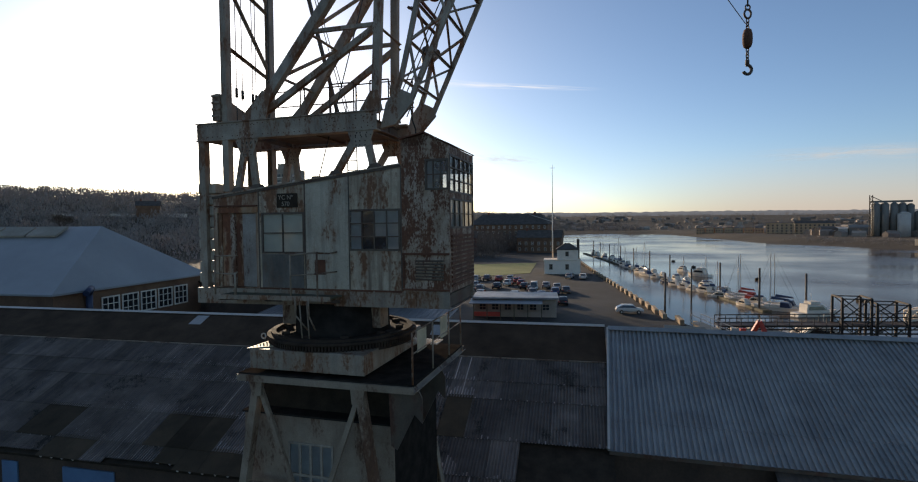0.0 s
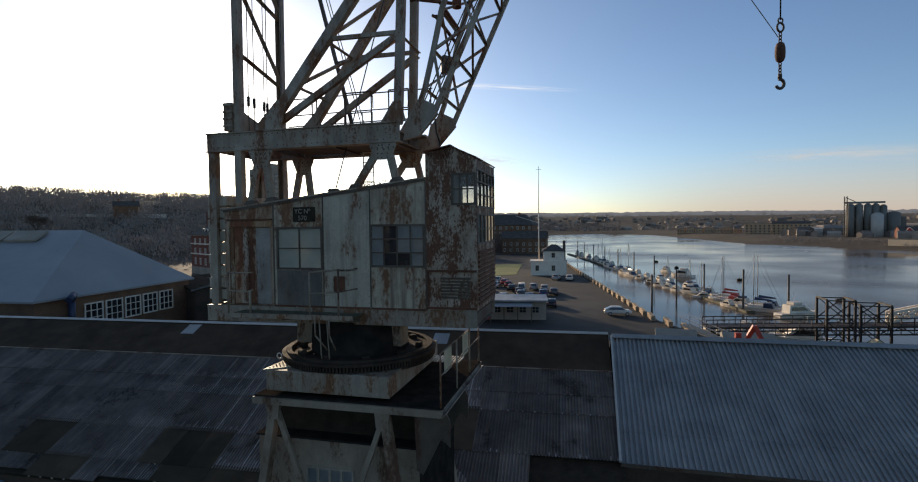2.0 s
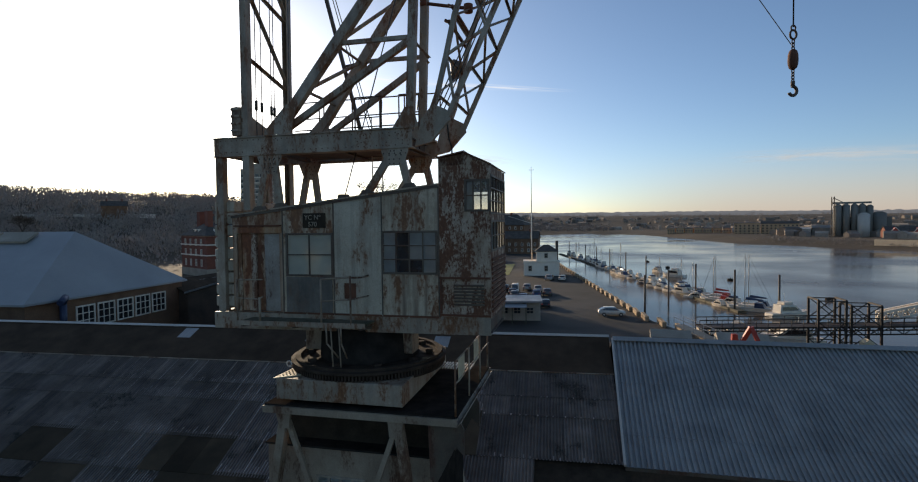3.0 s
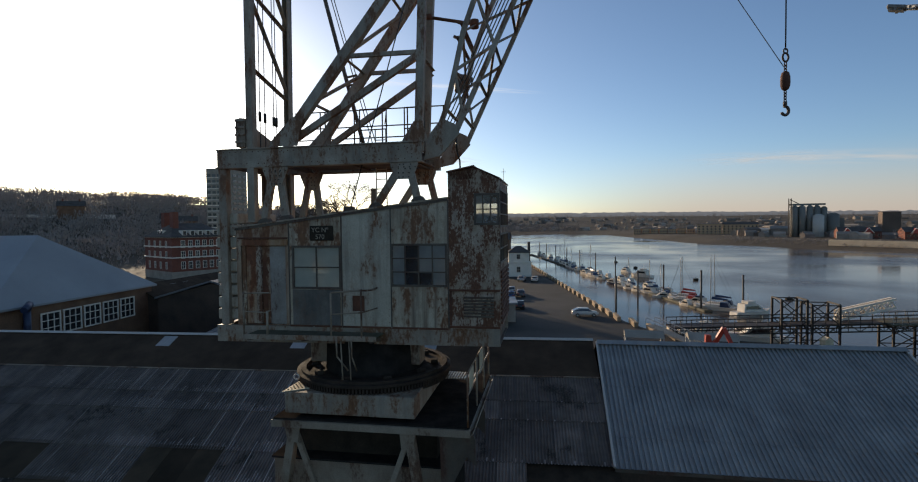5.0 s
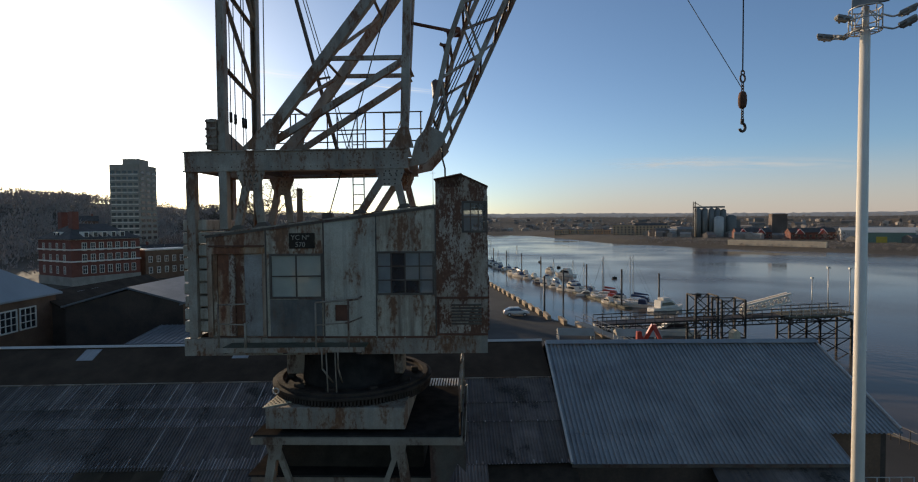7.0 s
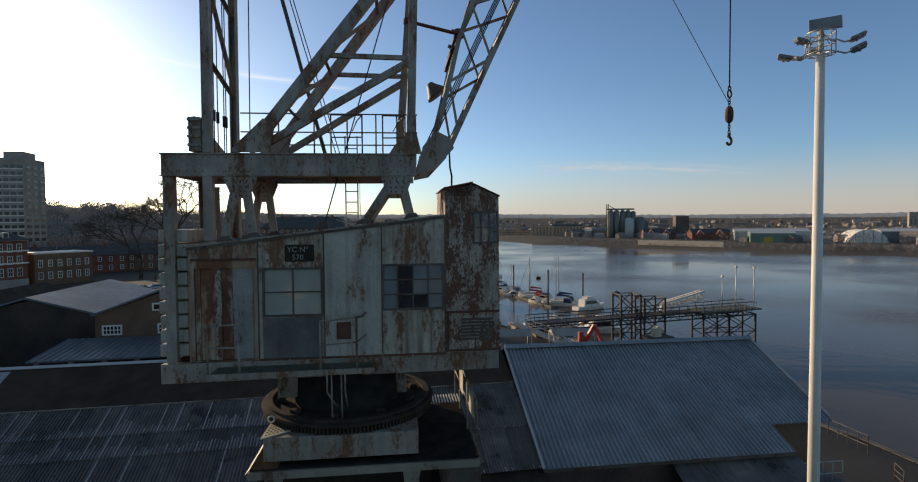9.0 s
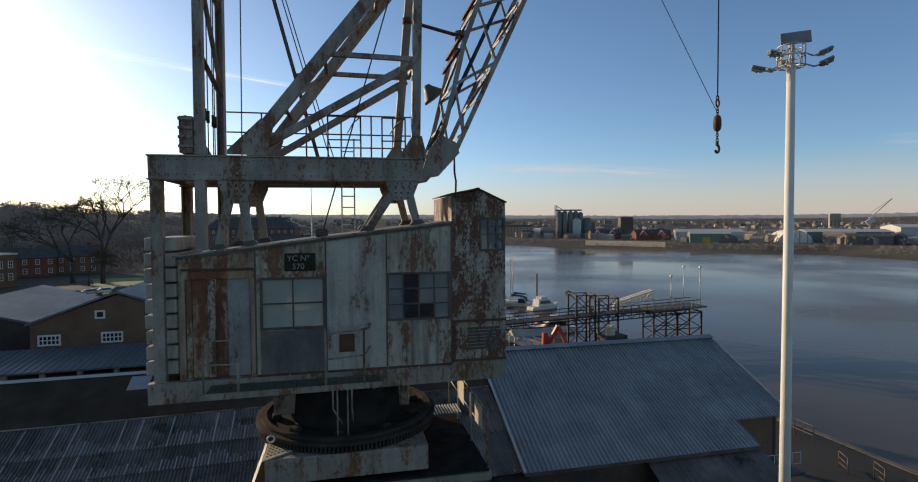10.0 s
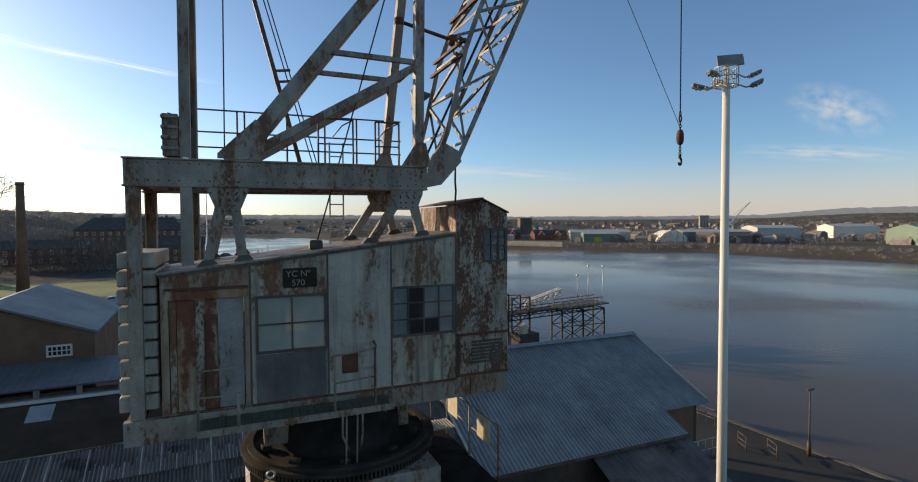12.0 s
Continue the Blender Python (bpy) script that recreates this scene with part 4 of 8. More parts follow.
# A-frame
APEX = (1.62, 20.75)
for v, vt in ((0.16, 0.45), (2.0, 1.7)):
    bm = BM()
    bar(bm, (-2.05, v, 15.9), (APEX[0], vt, APEX[1]), 0.2, 0.24, "channel", t=0.03)
    part("main_strut", bm, STEEL, crane, "heavy raking strut, flaking pale paint")
    bm = BM()
    extrude(bm, [(-2.35, v - 0.1, 15.86), (-1.6, v - 0.1, 15.86), (-1.45, v - 0.1, 16.45), (-1.7, v - 0.1, 16.6), (-2.35, v - 0.1, 15.95)], (0, 0.03, 0))
    part("foot_gusset", bm, STEEL, crane)
    bm = BM()
    bar(bm, (-1.85, v + 0.02, 15.95), (1.5, (v + vt) / 2, 17.98), 0.14, 0.15, "channel", t=0.02)
    part("brace", bm, STEEL, crane)
    bm = BM()
    bar(bm, (1.50 if v < 1 else 1.24, v + 0.1, 15.86), (1.64, vt if v < 1 else 1.35, 21.0), 0.2, 0.19, "channel", t=0.025)
    part("king_post", bm, STEEL, crane, "upright post of the A-frame")
    bm = BM()
    du = 0 if v < 1 else -0.26
    extrude(bm, [(1.1 + du, v - 0.06, 15.86), (1.75 + du, v - 0.06, 15.86), (1.63 + du, v - 0.06, 16.35), (1.42 + du, v - 0.06, 16.35)], (0, 0.03, 0))
    part("post_gusset", bm, STEEL, crane)
    bm = BM()
    vm = v + (vt - v) * 0.5
    bar(bm, (-0.42, vm, 18.07), (1.52, vm, 18.06), 0.09, 0.1, "angle", t=0.015)
    part("tie", bm, STEEL, crane)
for u, z, va, vb in ((-0.42, 18.07, 0.3, 1.85), (1.55, 18.06, 0.3, 1.85), (0.75, 19.6, 0.35, 1.75), (1.6, 20.6, 0.4, 1.7), (-1.25, 16.95, 0.2, 1.95)):
    bm = BM()
    bar(bm, (u, va, z), (u, vb, z), 0.08, 0.08, "angle", side=(0, 0, 1), t=0.015)
    part("cross_tie", bm, STEEL, crane)
bm = BM()
bar(bm, (-1.25, 0.25, 16.95), (-0.42, 1.85, 18.07), 0.07, 0.07, "angle", t=0.015)
bar(bm, (-0.42, 0.3, 18.07), (0.75, 1.75, 19.6), 0.07, 0.07, "angle", t=0.015)
part("diagonal_tie", bm, STEEL, crane)
bm = BM()
bar(bm, (1.62, 0.45, 20.8), (-2.84, VF, 22.3), 0.12, 0.14, "channel", t=0.02)
bar(bm, (1.62, 1.7, 20.8), (-2.84, VB, 22.3), 0.12, 0.14, "channel", t=0.02)
part("back_stay", bm, STEEL, crane)
# luffing rack bar with its ropes
bm = BM()
bar(bm, (-0.62, 2.38, 15.9), (-2.1, 2.38, 21.6), 0.1, 0.09, "channel", t=0.02)
part("rack_bar", bm, STEEL_DARK, crane)
for du in (0.14, 0.24):
    bm = BM()
    tube(bm, (-0.5 + du, 2.38, 16.0), (-2.05 + du * 0.8, 2.38, 21.6), 0.014, 5)
    part("rope", bm, ROPE, crane)
bm = BM()
for z in (17.9, 18.15):
    bar(bm, (-1.19, 2.38, z), (-0.85, 2.38, z + 0.05), 0.05, 0.05)
part("rope_guide", bm, STEEL_DARK, crane)
bm = BM()
tube(bm, (-0.52, 0.85, 14.3), (1.6, 1.0, 21.6), 0.016, 5)
part("rope", bm, ROPE, crane)
bm = BM()
box(bm, -0.68, 0.7, 14.14, -0.42, 0.95, 14.34, 0.03)
part("rope_shoe", bm, STEEL_DARK, crane)
bm = BM()
tube(bm, (-2.25, 1.1, 15.5), (-2.2, 1.1, 22.0), 0.014, 5)
part("rope", bm, ROPE, crane)
for v in (0.5, 0.75, 1.2, 1.35):
    bm = BM()
    tube(bm, (-2.85, v, 15.9), (-2.85, v, 22.4), 0.013, 5)
    tube(bm, (-2.85, v, 16.6), (-2.85, v, 16.85), 0.04, 6)
    part("rope", bm, ROPE, crane)
# deck railing
for v in (HB + 0.02,):
    bm = BM()
    for z in (17.16, 16.68, 16.35):
        tube(bm, (-2.8, v, z), (1.75, v, z + 0.03), 0.018, 6)
    ra = part("railing", bm, STEEL_DARK, crane, "thin bent tubular deck railing")
    for u in (-2.0, -1.85, -0.95, -0.1, 0.65, 1.2, 1.7):
        bm = BM()
        tube(bm, (u, v, 15.86), (u, v, 17.18), 0.022, 6)
        part("rail_post", bm, STEEL_DARK, ra)
bm = BM()
for u0, u1 in ((-0.4, 0.35), (0.85, 1.4)):
    pipe(bm, [(u0, 1.3, 15.5), (u0, 1.3, 16.95), (u1, 1.3, 16.95), (u1, 1.3, 15.5)], 0.02)
    pipe(bm, [(u0, 1.3, 16.4), (u1, 1.35, 16.42)], 0.016)
    pipe(bm, [(u1, 1.3, 16.95), (u1 - 0.15, 1.75, 16.9), (u1 - 0.3, 2.1, 16.7)], 0.016)
part("hatch_railing", bm, STEEL_DARK, crane)
bm = BM()
for u in (-0.10, 0.20):
    tube(bm, (u, 1.75, 13.9), (u, 1.70, 16.5), 0.018, 5)
for z in np.arange(14.3, 16.3, 0.27):
    tube(bm, (-0.10, 1.72, z), (0.20, 1.72, z), 0.014, 5)
part("ladder", bm, GALV, crane, "narrow galvanised ladder")

# jib: four lattice chords, pinned at the girder ends
F0, F1 = Vector((2.36, 0, 15.95)), Vector((10.35, 0, 32.9))     # front chord line, in u and z
ax = (F1 - F0).normalized()
perp = Vector((-ax.z, 0, ax.x))
LEN = (F1 - F0).length


def jib_point(s, depth, v):
    taper = 0.42 + 0.50 * smooth(0, 3.2, s) if s < 12 else 0.92 - 0.6 * smooth(12, LEN, s)
    vv = 1.18 + (v - 0.5) * (1.75 - 0.9 * smooth(2, LEN, s))
    p = F0 + ax * s + perp * taper * depth
    return Vector((p.x, vv, p.z))


jib = thing("crane_jib", "pale steel lattice jib pinned to the crane's side girders", "crane jib", CRANE_AT)
STEPS = [0.0] + [0.55 + 0.92 * i for i in range(19)]
for d in (0, 1):
    for v in (0, 1):
        bm = BM()
        sweep(bm, [jib_point(a, d, v) for a in STEPS], 0.11, 0.11, "angle", t=0.02)
        part("chord", bm, STEEL, jib, "lattice boom chord")
for v in (0, 1):
    for i, (a, b) in enumerate(zip(STEPS[1:], STEPS[2:])):
        bm = BM()
        bar(bm, jib_point(a, i % 2, v), jib_point(b, 1 - i % 2, v), 0.07, 0.06, "angle", t=0.012)
        part("lattice_bar", bm, STEEL, jib)
for d in (0, 1):
    for i, (a, b) in enumerate(zip(STEPS[1:], STEPS[2:])):
        bm = BM()
        bar(bm, jib_point(a, d, i % 2), jib_point(b, d, 1 - i % 2), 0.06, 0.06, "angle", side=(1, 0, 0), t=0.012)
        bar(bm, jib_point(a, d, 0), jib_point(a, d, 1), 0.06, 0.06, "angle", side=(1, 0, 0), t=0.012)
        part("lattice_bar", bm, STEEL, jib)
for v in (0, 1):
    bm = BM()
    y = jib_point(0, 0, v).y - 0.07
    extrude(bm, [(1.62, y, 15.42), (2.02, y, 15.5), (2.5, y, 16.02), (2.42, y, 16.25), (2.08, y, 16.42), (1.78, y, 16.05)], (0, 0.12, 0))
    part("pivot_plate", bm, STEEL, jib, "curved riveted pivot plate")
bm = BM()
lathe(bm, [(0.30, -0.16), (0.32, -0.16), (0.30, -0.10), (0.14, 0.12), (0.09, 0.22), (0.03, 0.24)], 18, (0, 0, 0))
bmesh.ops.transform(bm, matrix=Matrix.Translation((2.21, 2.3, 17.84)) @ Matrix.Rotation(radians(-38), 4, "Y"), verts=bm.verts)
part("lamp_housing", bm, STEEL_DARK, jib, "dented conical work lamp")
bm = BM()
tube(bm, (1.55, 1.55, 19.35), (2.75, 1.3, 19.0), 0.045, 8)
lathe(bm, [(0.06, -0.1), (0.12, -0.1), (0.12, 0.1), (0.06, 0.1)], 10, (2.75, 1.3, 19.0))
lathe(bm, [(0.06, -0.07), (0.11, -0.07), (0.11, 0.07), (0.06, 0.07)], 10, (1.5, 1.55, 19.35))
part("luffing_rod", bm, RUSTY, jib)
for k in range(4):
    bm = BM()
    tube(bm, (1.75 + 0.05 * k, 0.75 + 0.2 * k, 15.9), jib_point(LEN * 0.98, 1, 0.3 + 0.1 * k), 0.016, 5)
    part("rope", bm, ROPE, jib)
for s in (2.2, 2.55, 3.7):
    bm = BM()
    bar(bm, jib_point(s, 1, 0), jib_point(s, 1.25, 0), 0.08, 0.06)
    bar(bm, jib_point(s, 1.1, -0.05), jib_point(s, 1.1, 1.05), 0.07, 0.06, side=(1, 0, 0))
    part("rope_bracket", bm, RUSTY, jib)
bm = BM()
lathe(bm, [(0.05, -0.06), (0.35, -0.06), (0.30, 0), (0.35, 0.06), (0.05, 0.06)], 20)
bmesh.ops.rotate(bm, matrix=Matrix.Rotation(math.pi / 2, 3, "X"), verts=bm.verts)
bmesh.ops.translate(bm, vec=(10.1, 1.45, 32.7), verts=bm.verts)
part("head_sheave", bm, STEEL_DARK, jib)
bm = BM()
pipe(bm, [(2.40, 0.35, 16.0), (2.42, 0.42, 15.6), (2.47, 0.5, 15.4), (2.47, 0.55, 15.08)], 0.022)
part("loose_cable", bm, ROPE, crane)

# front walkway
bm = BM()
bar(bm, (-2.72, -0.70, 11.17), (0.66, -0.70, 11.19), 0.05, 0.12, "angle", t=0.012)
wk = part("walkway", bm, STEEL, crane, "pale-edged mossy plank walkway")
bm = BM()
box(bm, 0, -0.68, 0, 0.128, -0.06, 0.04)
plank = to_mesh("plank", bm, WOOD)
for i in range(24):
    ob = part("plank", plank, WOOD, wk)
    ob.matrix_basis = pose(-2.70 + i * 0.139, 0, 11.16 + 0.003 * (i % 3))
for u in (-2.6, -1.2, 0.5):
    bm = BM()
    bar(bm, (u, -0.68, 11.12), (u, 0.02, 11.02), 0.05, 0.08, side=(1, 0, 0))
    part("walkway_bracket", bm, STEEL_DARK, wk)
for pts, r in (([(-2.70, -0.70, 12.25), (-2.70, -0.70, 11.2)], 0.022), ([(-2.70, -0.70, 12.22), (-2.0, -0.70, 12.24)], 0.018), ([(-2.70, -0.70, 11.78), (-2.1, -0.70, 11.76), (-2.0, -0.70, 11.82)], 0.018),
               ([(-2.08, -0.70, 11.8), (-2.08, -0.70, 11.2)], 0.03), ([(-0.45, -0.70, 11.2), (-0.45, -0.70, 12.26), (0.25, -0.70, 12.32), (0.34, -0.55, 12.3), (0.42, -0.3, 12.28), (0.45, 0.0, 12.3)], 0.024),
               ([(-0.45, -0.70, 11.75), (0.3, -0.70, 11.8), (0.45, 0.0, 11.8)], 0.018), ([(0.30, -0.70, 11.2), (0.30, -0.70, 12.35)], 0.024)):
    bm = BM()
    pipe(bm, pts, r)
    part("handrail", bm, STEEL_MID, wk, "bent rusty handrail")
for u in (-0.32, 0.05):
    bm = BM()
    pipe(bm, [(u, -0.72, 11.15), (u, -0.70, 10.75), (u + (0.17 if u < 0 else 0.02), -0.45, 10.35)], 0.02)
    part("access_ladder", bm, STEEL_MID, crane)
    bm = BM()
    tube(bm, (u * 0.55 - 0.06, -0.66, 11.1), (u * 0.55 - 0.06, -0.55, 9.95), 0.018, 6)
    part("access_ladder", bm, STEEL_MID, crane)

# slewing ring
CU, CV = -0.02, 1.18
# grimy base, its near-black also painting the shade inside the ring
bm = BM()
lathe(bm, [(1.0, 9.9), (1.5, 9.9), (1.5, 10.0), (1.3, 10.06), (1.25, 10.95), (0.9, 10.95)], 40, (CU, CV, 0))
part("slewing_base", bm, GRIME_SHADE, crane)
bm = BM()
lathe(bm, [(1.64, 10.02), (2.02, 10.02), (2.04, 10.04), (2.04, 10.10), (1.96, 10.11), (1.93, 10.11), (1.93, 10.17), (1.80, 10.17), (1.80, 10.10), (1.64, 10.09)], 72, (CU, CV, 0), False)
rg = part("slewing_ring", bm, RING, crane, "grimy toothed slewing ring")
bm = BM()
lathe(bm, [(1.5, 9.83), (1.98, 9.83), (1.98, 9.87), (1.90, 9.88), (1.88, 10.02), (1.5, 10.02)], 72, (CU, CV, 0), False)
part("ring_path", bm, RING, rg)
bm = BM()
for i in range(150):
    q = 2 * math.pi * i / 150
    box(bm, 1.87, -0.022, 9.89, 2.01, 0.022, 10.02, m=Matrix.Translation((CU, CV, 0)) @ Matrix.Rotation(q, 4, "Z"))
tagged(part("ring_teeth", bm, RING, rg), kind="stuff")
for k in range(10):                                      # lugs inside the ring
    q = 2 * math.pi * (k + 0.3) / 10
    bm = BM()
    box(bm, 1.50, -0.10, 10.0, 1.68, 0.10, 10.2, 0.02, Matrix.Translation((CU, CV, 0)) @ Matrix.Rotation(q, 4, "Z"))
    part("ring_lug", bm, RING, rg)
for u0, u1, y1, paint in ((-1.60, -1.05, 1.1, STEEL_MID), (0.98, 1.38, 1.15, STEEL_MID)):
    bm = BM()
    box(bm, CU + u0, 0.62, 10.25, CU + u1, y1, 10.92, 0.02)
    part("bearing_box", bm, paint, crane)
# pedestal cap, platform and portal
BX0, BX1 = -1.62, 1.58
bm = BM()
box(bm, BX0, -0.80, 9.38, BX1, 3.1, 9.88, 0.015)
cap = part("pedestal_box", bm, STEEL, crane, "pale riveted box under the slewing ring")
rv = BM()
for u in (-0.78, 0.5):
    box(rv, u - 0.01, -0.815, 9.4, u + 0.01, -0.80, 9.86)
rivets(rv, [(u + s * 0.05, -0.80, 9.45 + 0.07 * j) for u in (-0.78, 0.5) for s in (-1, 1) for j in range(6)], 0.014)
tagged(part("rivets", rv, STEEL, cap), kind="stuff")
bm = BM()
lathe(bm, [(1.2, 9.80), (1.86, 9.80), (1.86, 9.85), (1.5, 9.86)], 48, (CU, CV, 0), False)
part("ring_seat", bm, STEEL, crane)
# grimy platform, coloured darker so its top reads as out of the sun
bm = BM()
extrude(bm, [(BX0 - 0.25, -0.9, 9.24), (2.85, -0.9, 9.24), (2.85, 3.3, 9.24), (BX0 - 0.25, 3.3, 9.24)], (0, 0, 0.05))
part("platform", bm, GRIME_SHADE, crane, "grimy steel platform round the pedestal")
bm = BM()
for a, b in (((BX0 - 0.28, -0.9), (2.88, -0.9)), ((BX0 - 0.28, 3.3), (2.88, 3.3)), ((2.85, -0.9), (2.85, 3.3)), ((BX0 - 0.25, -0.9), (BX0 - 0.25, 3.3))):
    bar(bm, (a[0], a[1], 9.17), (b[0], b[1], 9.17), 0.12, 0.16, "channel", t=0.02)
part("platform_edge", bm, STEEL_MID, crane)
# thin cream plate painting a sunlit patch; dark discs are its dotted shadow
bm = BM()
pa, pb, pc = Vector((-1.66, -0.86, 9.885)), Vector((-1.12, -0.48, 9.885)), Vector((-1.64, 0.20, 9.885))
extrude(bm, [pa, pb, pc], (0, 0, 0.018))
cp = part("corner_plate", bm, CREAM, crane, "cream patch painting dotted sunlight on the box corner")
for i in range(1, 8):
    for j in range(1, 8 - i):
        q = pa + (pb - pa) * (i / 8) + (pc - pa) * (j / 8)
        bm = BM()
        tube(bm, q + Vector((0, 0, 0.019)), q + Vector((0, 0, 0.026)), 0.019, 6)
        part("plate_hole", bm, DARK, cp)
bm = BM()
ring(bm, (BX0 + 0.06, -0.3, 10.10), 0.07, 0.02, (0, 1, 0), 10, 5)
part("shackle", bm, GALV, crane)
# platform railing and stair
for v in (-0.85, 0.6, 2.0, 3.2):
    bm = BM()
    tube(bm, (2.82, v, 9.28), (2.82, v, 10.5), 0.025, 6)
    if v < 3:
        for z in (10.5, 10.0):
            tube(bm, (2.82, v, z), (2.82, v + 1.3, z), 0.018, 6)
    part("platform_railing", bm, STEEL, crane)
for v0, v1, z0, z1 in ((-0.47, 0.15, 9.95, 10.46), (1.28, 1.9, 9.9, 10.46)):
    bm = BM()
    box(bm, 2.80, v0, z0, 2.812, v1, z1)
    part("railing_panel", bm, CREAM, crane, "bent cream sheet hung on the railing")
for k in range(14):
    bm = BM()
    box(bm, 1.75 + k * 0.072, 1.2, 9.75, 1.78 + k * 0.072, 1.8, 9.78)
    part("grating_bar", bm, GALV, crane)
# portal legs
for v, s in ((-0.75, -1), (3.15, 1)):
    for u, out in ((-1.40, -1), (1.43, 1)):
        bm = BM()
        bar(bm, (u, v, 9.1), (u + out * 1.7, v + s * 0.3, GROUND + 0.5), 0.24, 0.19, "channel", side=(0, -s, 0), t=0.03)
        lg = part("portal_leg", bm, STEEL_MID, crane, "raking riveted portal leg")
        bm = BM()
        extrude(bm, [(u - 0.19, v - 0.15, 9.1), (u + 0.19, v - 0.15, 9.1), (u + 0.13 - 0.02 * out, v - 0.15, 8.72), (u - 0.13 - 0.02 * out, v - 0.15, 8.72)], (0, 0.03, 0))
        part("leg_gusset", bm, STEEL_MID, lg)
        bm = BM()
        bar(bm, (u - out * 0.03, v, 8.9), (u - out * 1.25, v, 5.6), 0.10, 0.12, "channel", t=0.02)
        bar(bm, (u - out * 1.25, v, 5.6), (u + out * 0.9, v + s * 0.2, 3.6), 0.10, 0.12, "channel", t=0.02)
        bar(bm, (u + out * 0.45, v + s * 0.1, 6.4), (u - out * 0.8, v, 6.4), 0.10, 0.12, "channel", t=0.02)
        part("knee_brace", bm, STEEL_MID, lg)
        bm = BM()
        box(bm, u + out * 1.7 - 0.5, v + s * 0.3 - 0.25, GROUND, u + out * 1.7 + 0.5, v + s * 0.3 + 0.25, GROUND + 0.55, 0.05)
        part("bogie", bm, STEEL_DARK, lg)
# side bracket plates on the right end
for v in (-0.6, 1.2):
    bm = BM()
    extrude(bm, [(2.1, v, 9.1), (2.8, v, 9.2), (2.95, v, 8.9), (2.95, v, 8.3), (2.75, v, 8.5), (2.3, v, 7.6), (2.15, v, 7.7)], (0, 0.05, 0))
    part("side_bracket", bm, STEEL_DARK, crane)
# cable house inside the portal
bm = BM()
panel(bm, -2.2, 2.1, 3.0, 8.05, (-0.85, 0.4, 5.7, 7.35), v=-0.30)
part("box_front", bm, STEEL_MID, crane, "pale sheet-clad equipment box between the legs")
# sides and lid painted near-black as shade; the front stays pale
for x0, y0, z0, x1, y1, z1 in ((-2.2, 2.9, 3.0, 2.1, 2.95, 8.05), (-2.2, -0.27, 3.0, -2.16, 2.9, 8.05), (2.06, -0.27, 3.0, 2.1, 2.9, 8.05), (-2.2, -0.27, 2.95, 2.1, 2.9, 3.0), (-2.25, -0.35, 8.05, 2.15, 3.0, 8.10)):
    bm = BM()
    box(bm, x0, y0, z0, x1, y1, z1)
    part("box_side", bm, GRIME_SHADE, crane)
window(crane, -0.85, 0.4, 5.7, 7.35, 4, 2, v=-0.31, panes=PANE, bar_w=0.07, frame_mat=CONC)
# near-black box filling the opening above the equipment box
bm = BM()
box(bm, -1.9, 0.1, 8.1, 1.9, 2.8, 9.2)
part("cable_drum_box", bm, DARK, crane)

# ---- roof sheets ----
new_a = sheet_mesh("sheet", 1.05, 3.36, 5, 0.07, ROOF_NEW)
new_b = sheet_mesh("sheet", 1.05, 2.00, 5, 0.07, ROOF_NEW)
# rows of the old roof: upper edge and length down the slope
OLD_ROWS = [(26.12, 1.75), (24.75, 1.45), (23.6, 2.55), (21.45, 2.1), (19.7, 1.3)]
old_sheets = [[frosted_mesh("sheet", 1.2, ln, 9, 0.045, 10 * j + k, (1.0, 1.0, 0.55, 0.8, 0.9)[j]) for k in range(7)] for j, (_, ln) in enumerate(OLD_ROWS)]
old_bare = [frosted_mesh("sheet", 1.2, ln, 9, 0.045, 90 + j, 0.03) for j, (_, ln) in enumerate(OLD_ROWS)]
old_black = [ribbed_mesh("sheet", 1.2, ln, 2, ROOF_DULL) for _, ln in OLD_ROWS]
moss = [(-19.4, -16.4, 3), (-18.0, -13.5, 4), (-25.0, -21.8, 4), (-27.0, -25.0, 3), (-9.0, -7.2, 2)]


def sheet(me, x, y, up=0.0, skew=0.0):
    ob = new("sheet", me)
    ob.parent = warehouse
    ob.matrix_basis = roof_pose(x, y, up, skew)
    return ob


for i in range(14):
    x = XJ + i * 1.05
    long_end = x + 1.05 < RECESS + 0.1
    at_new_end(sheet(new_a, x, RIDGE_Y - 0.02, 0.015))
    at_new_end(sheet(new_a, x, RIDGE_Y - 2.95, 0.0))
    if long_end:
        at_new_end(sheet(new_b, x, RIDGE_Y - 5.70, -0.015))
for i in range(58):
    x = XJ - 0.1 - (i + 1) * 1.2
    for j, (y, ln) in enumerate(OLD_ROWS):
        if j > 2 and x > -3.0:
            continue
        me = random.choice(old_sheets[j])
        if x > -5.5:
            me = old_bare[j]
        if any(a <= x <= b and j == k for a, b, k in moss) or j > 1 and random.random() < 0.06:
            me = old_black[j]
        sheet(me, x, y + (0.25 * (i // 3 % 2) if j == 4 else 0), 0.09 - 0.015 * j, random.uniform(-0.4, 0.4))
# verge flashings of the new roof
for x, y1 in ((XJ - 0.02, 21.4), (XJ + 14.72, 23.1)):
    bm = BM()
    bar(bm, on_roof(x, RIDGE_Y, 0.06), on_roof(x, y1, 0.06), 0.09, 0.10, side=(1, 0, 0))
    at_new_end(part("verge_flashing", bm, GALV, warehouse))
# roof lights
bm = BM()
box(bm, 0, 0, 0, 0.85, 0.95, 0.03)
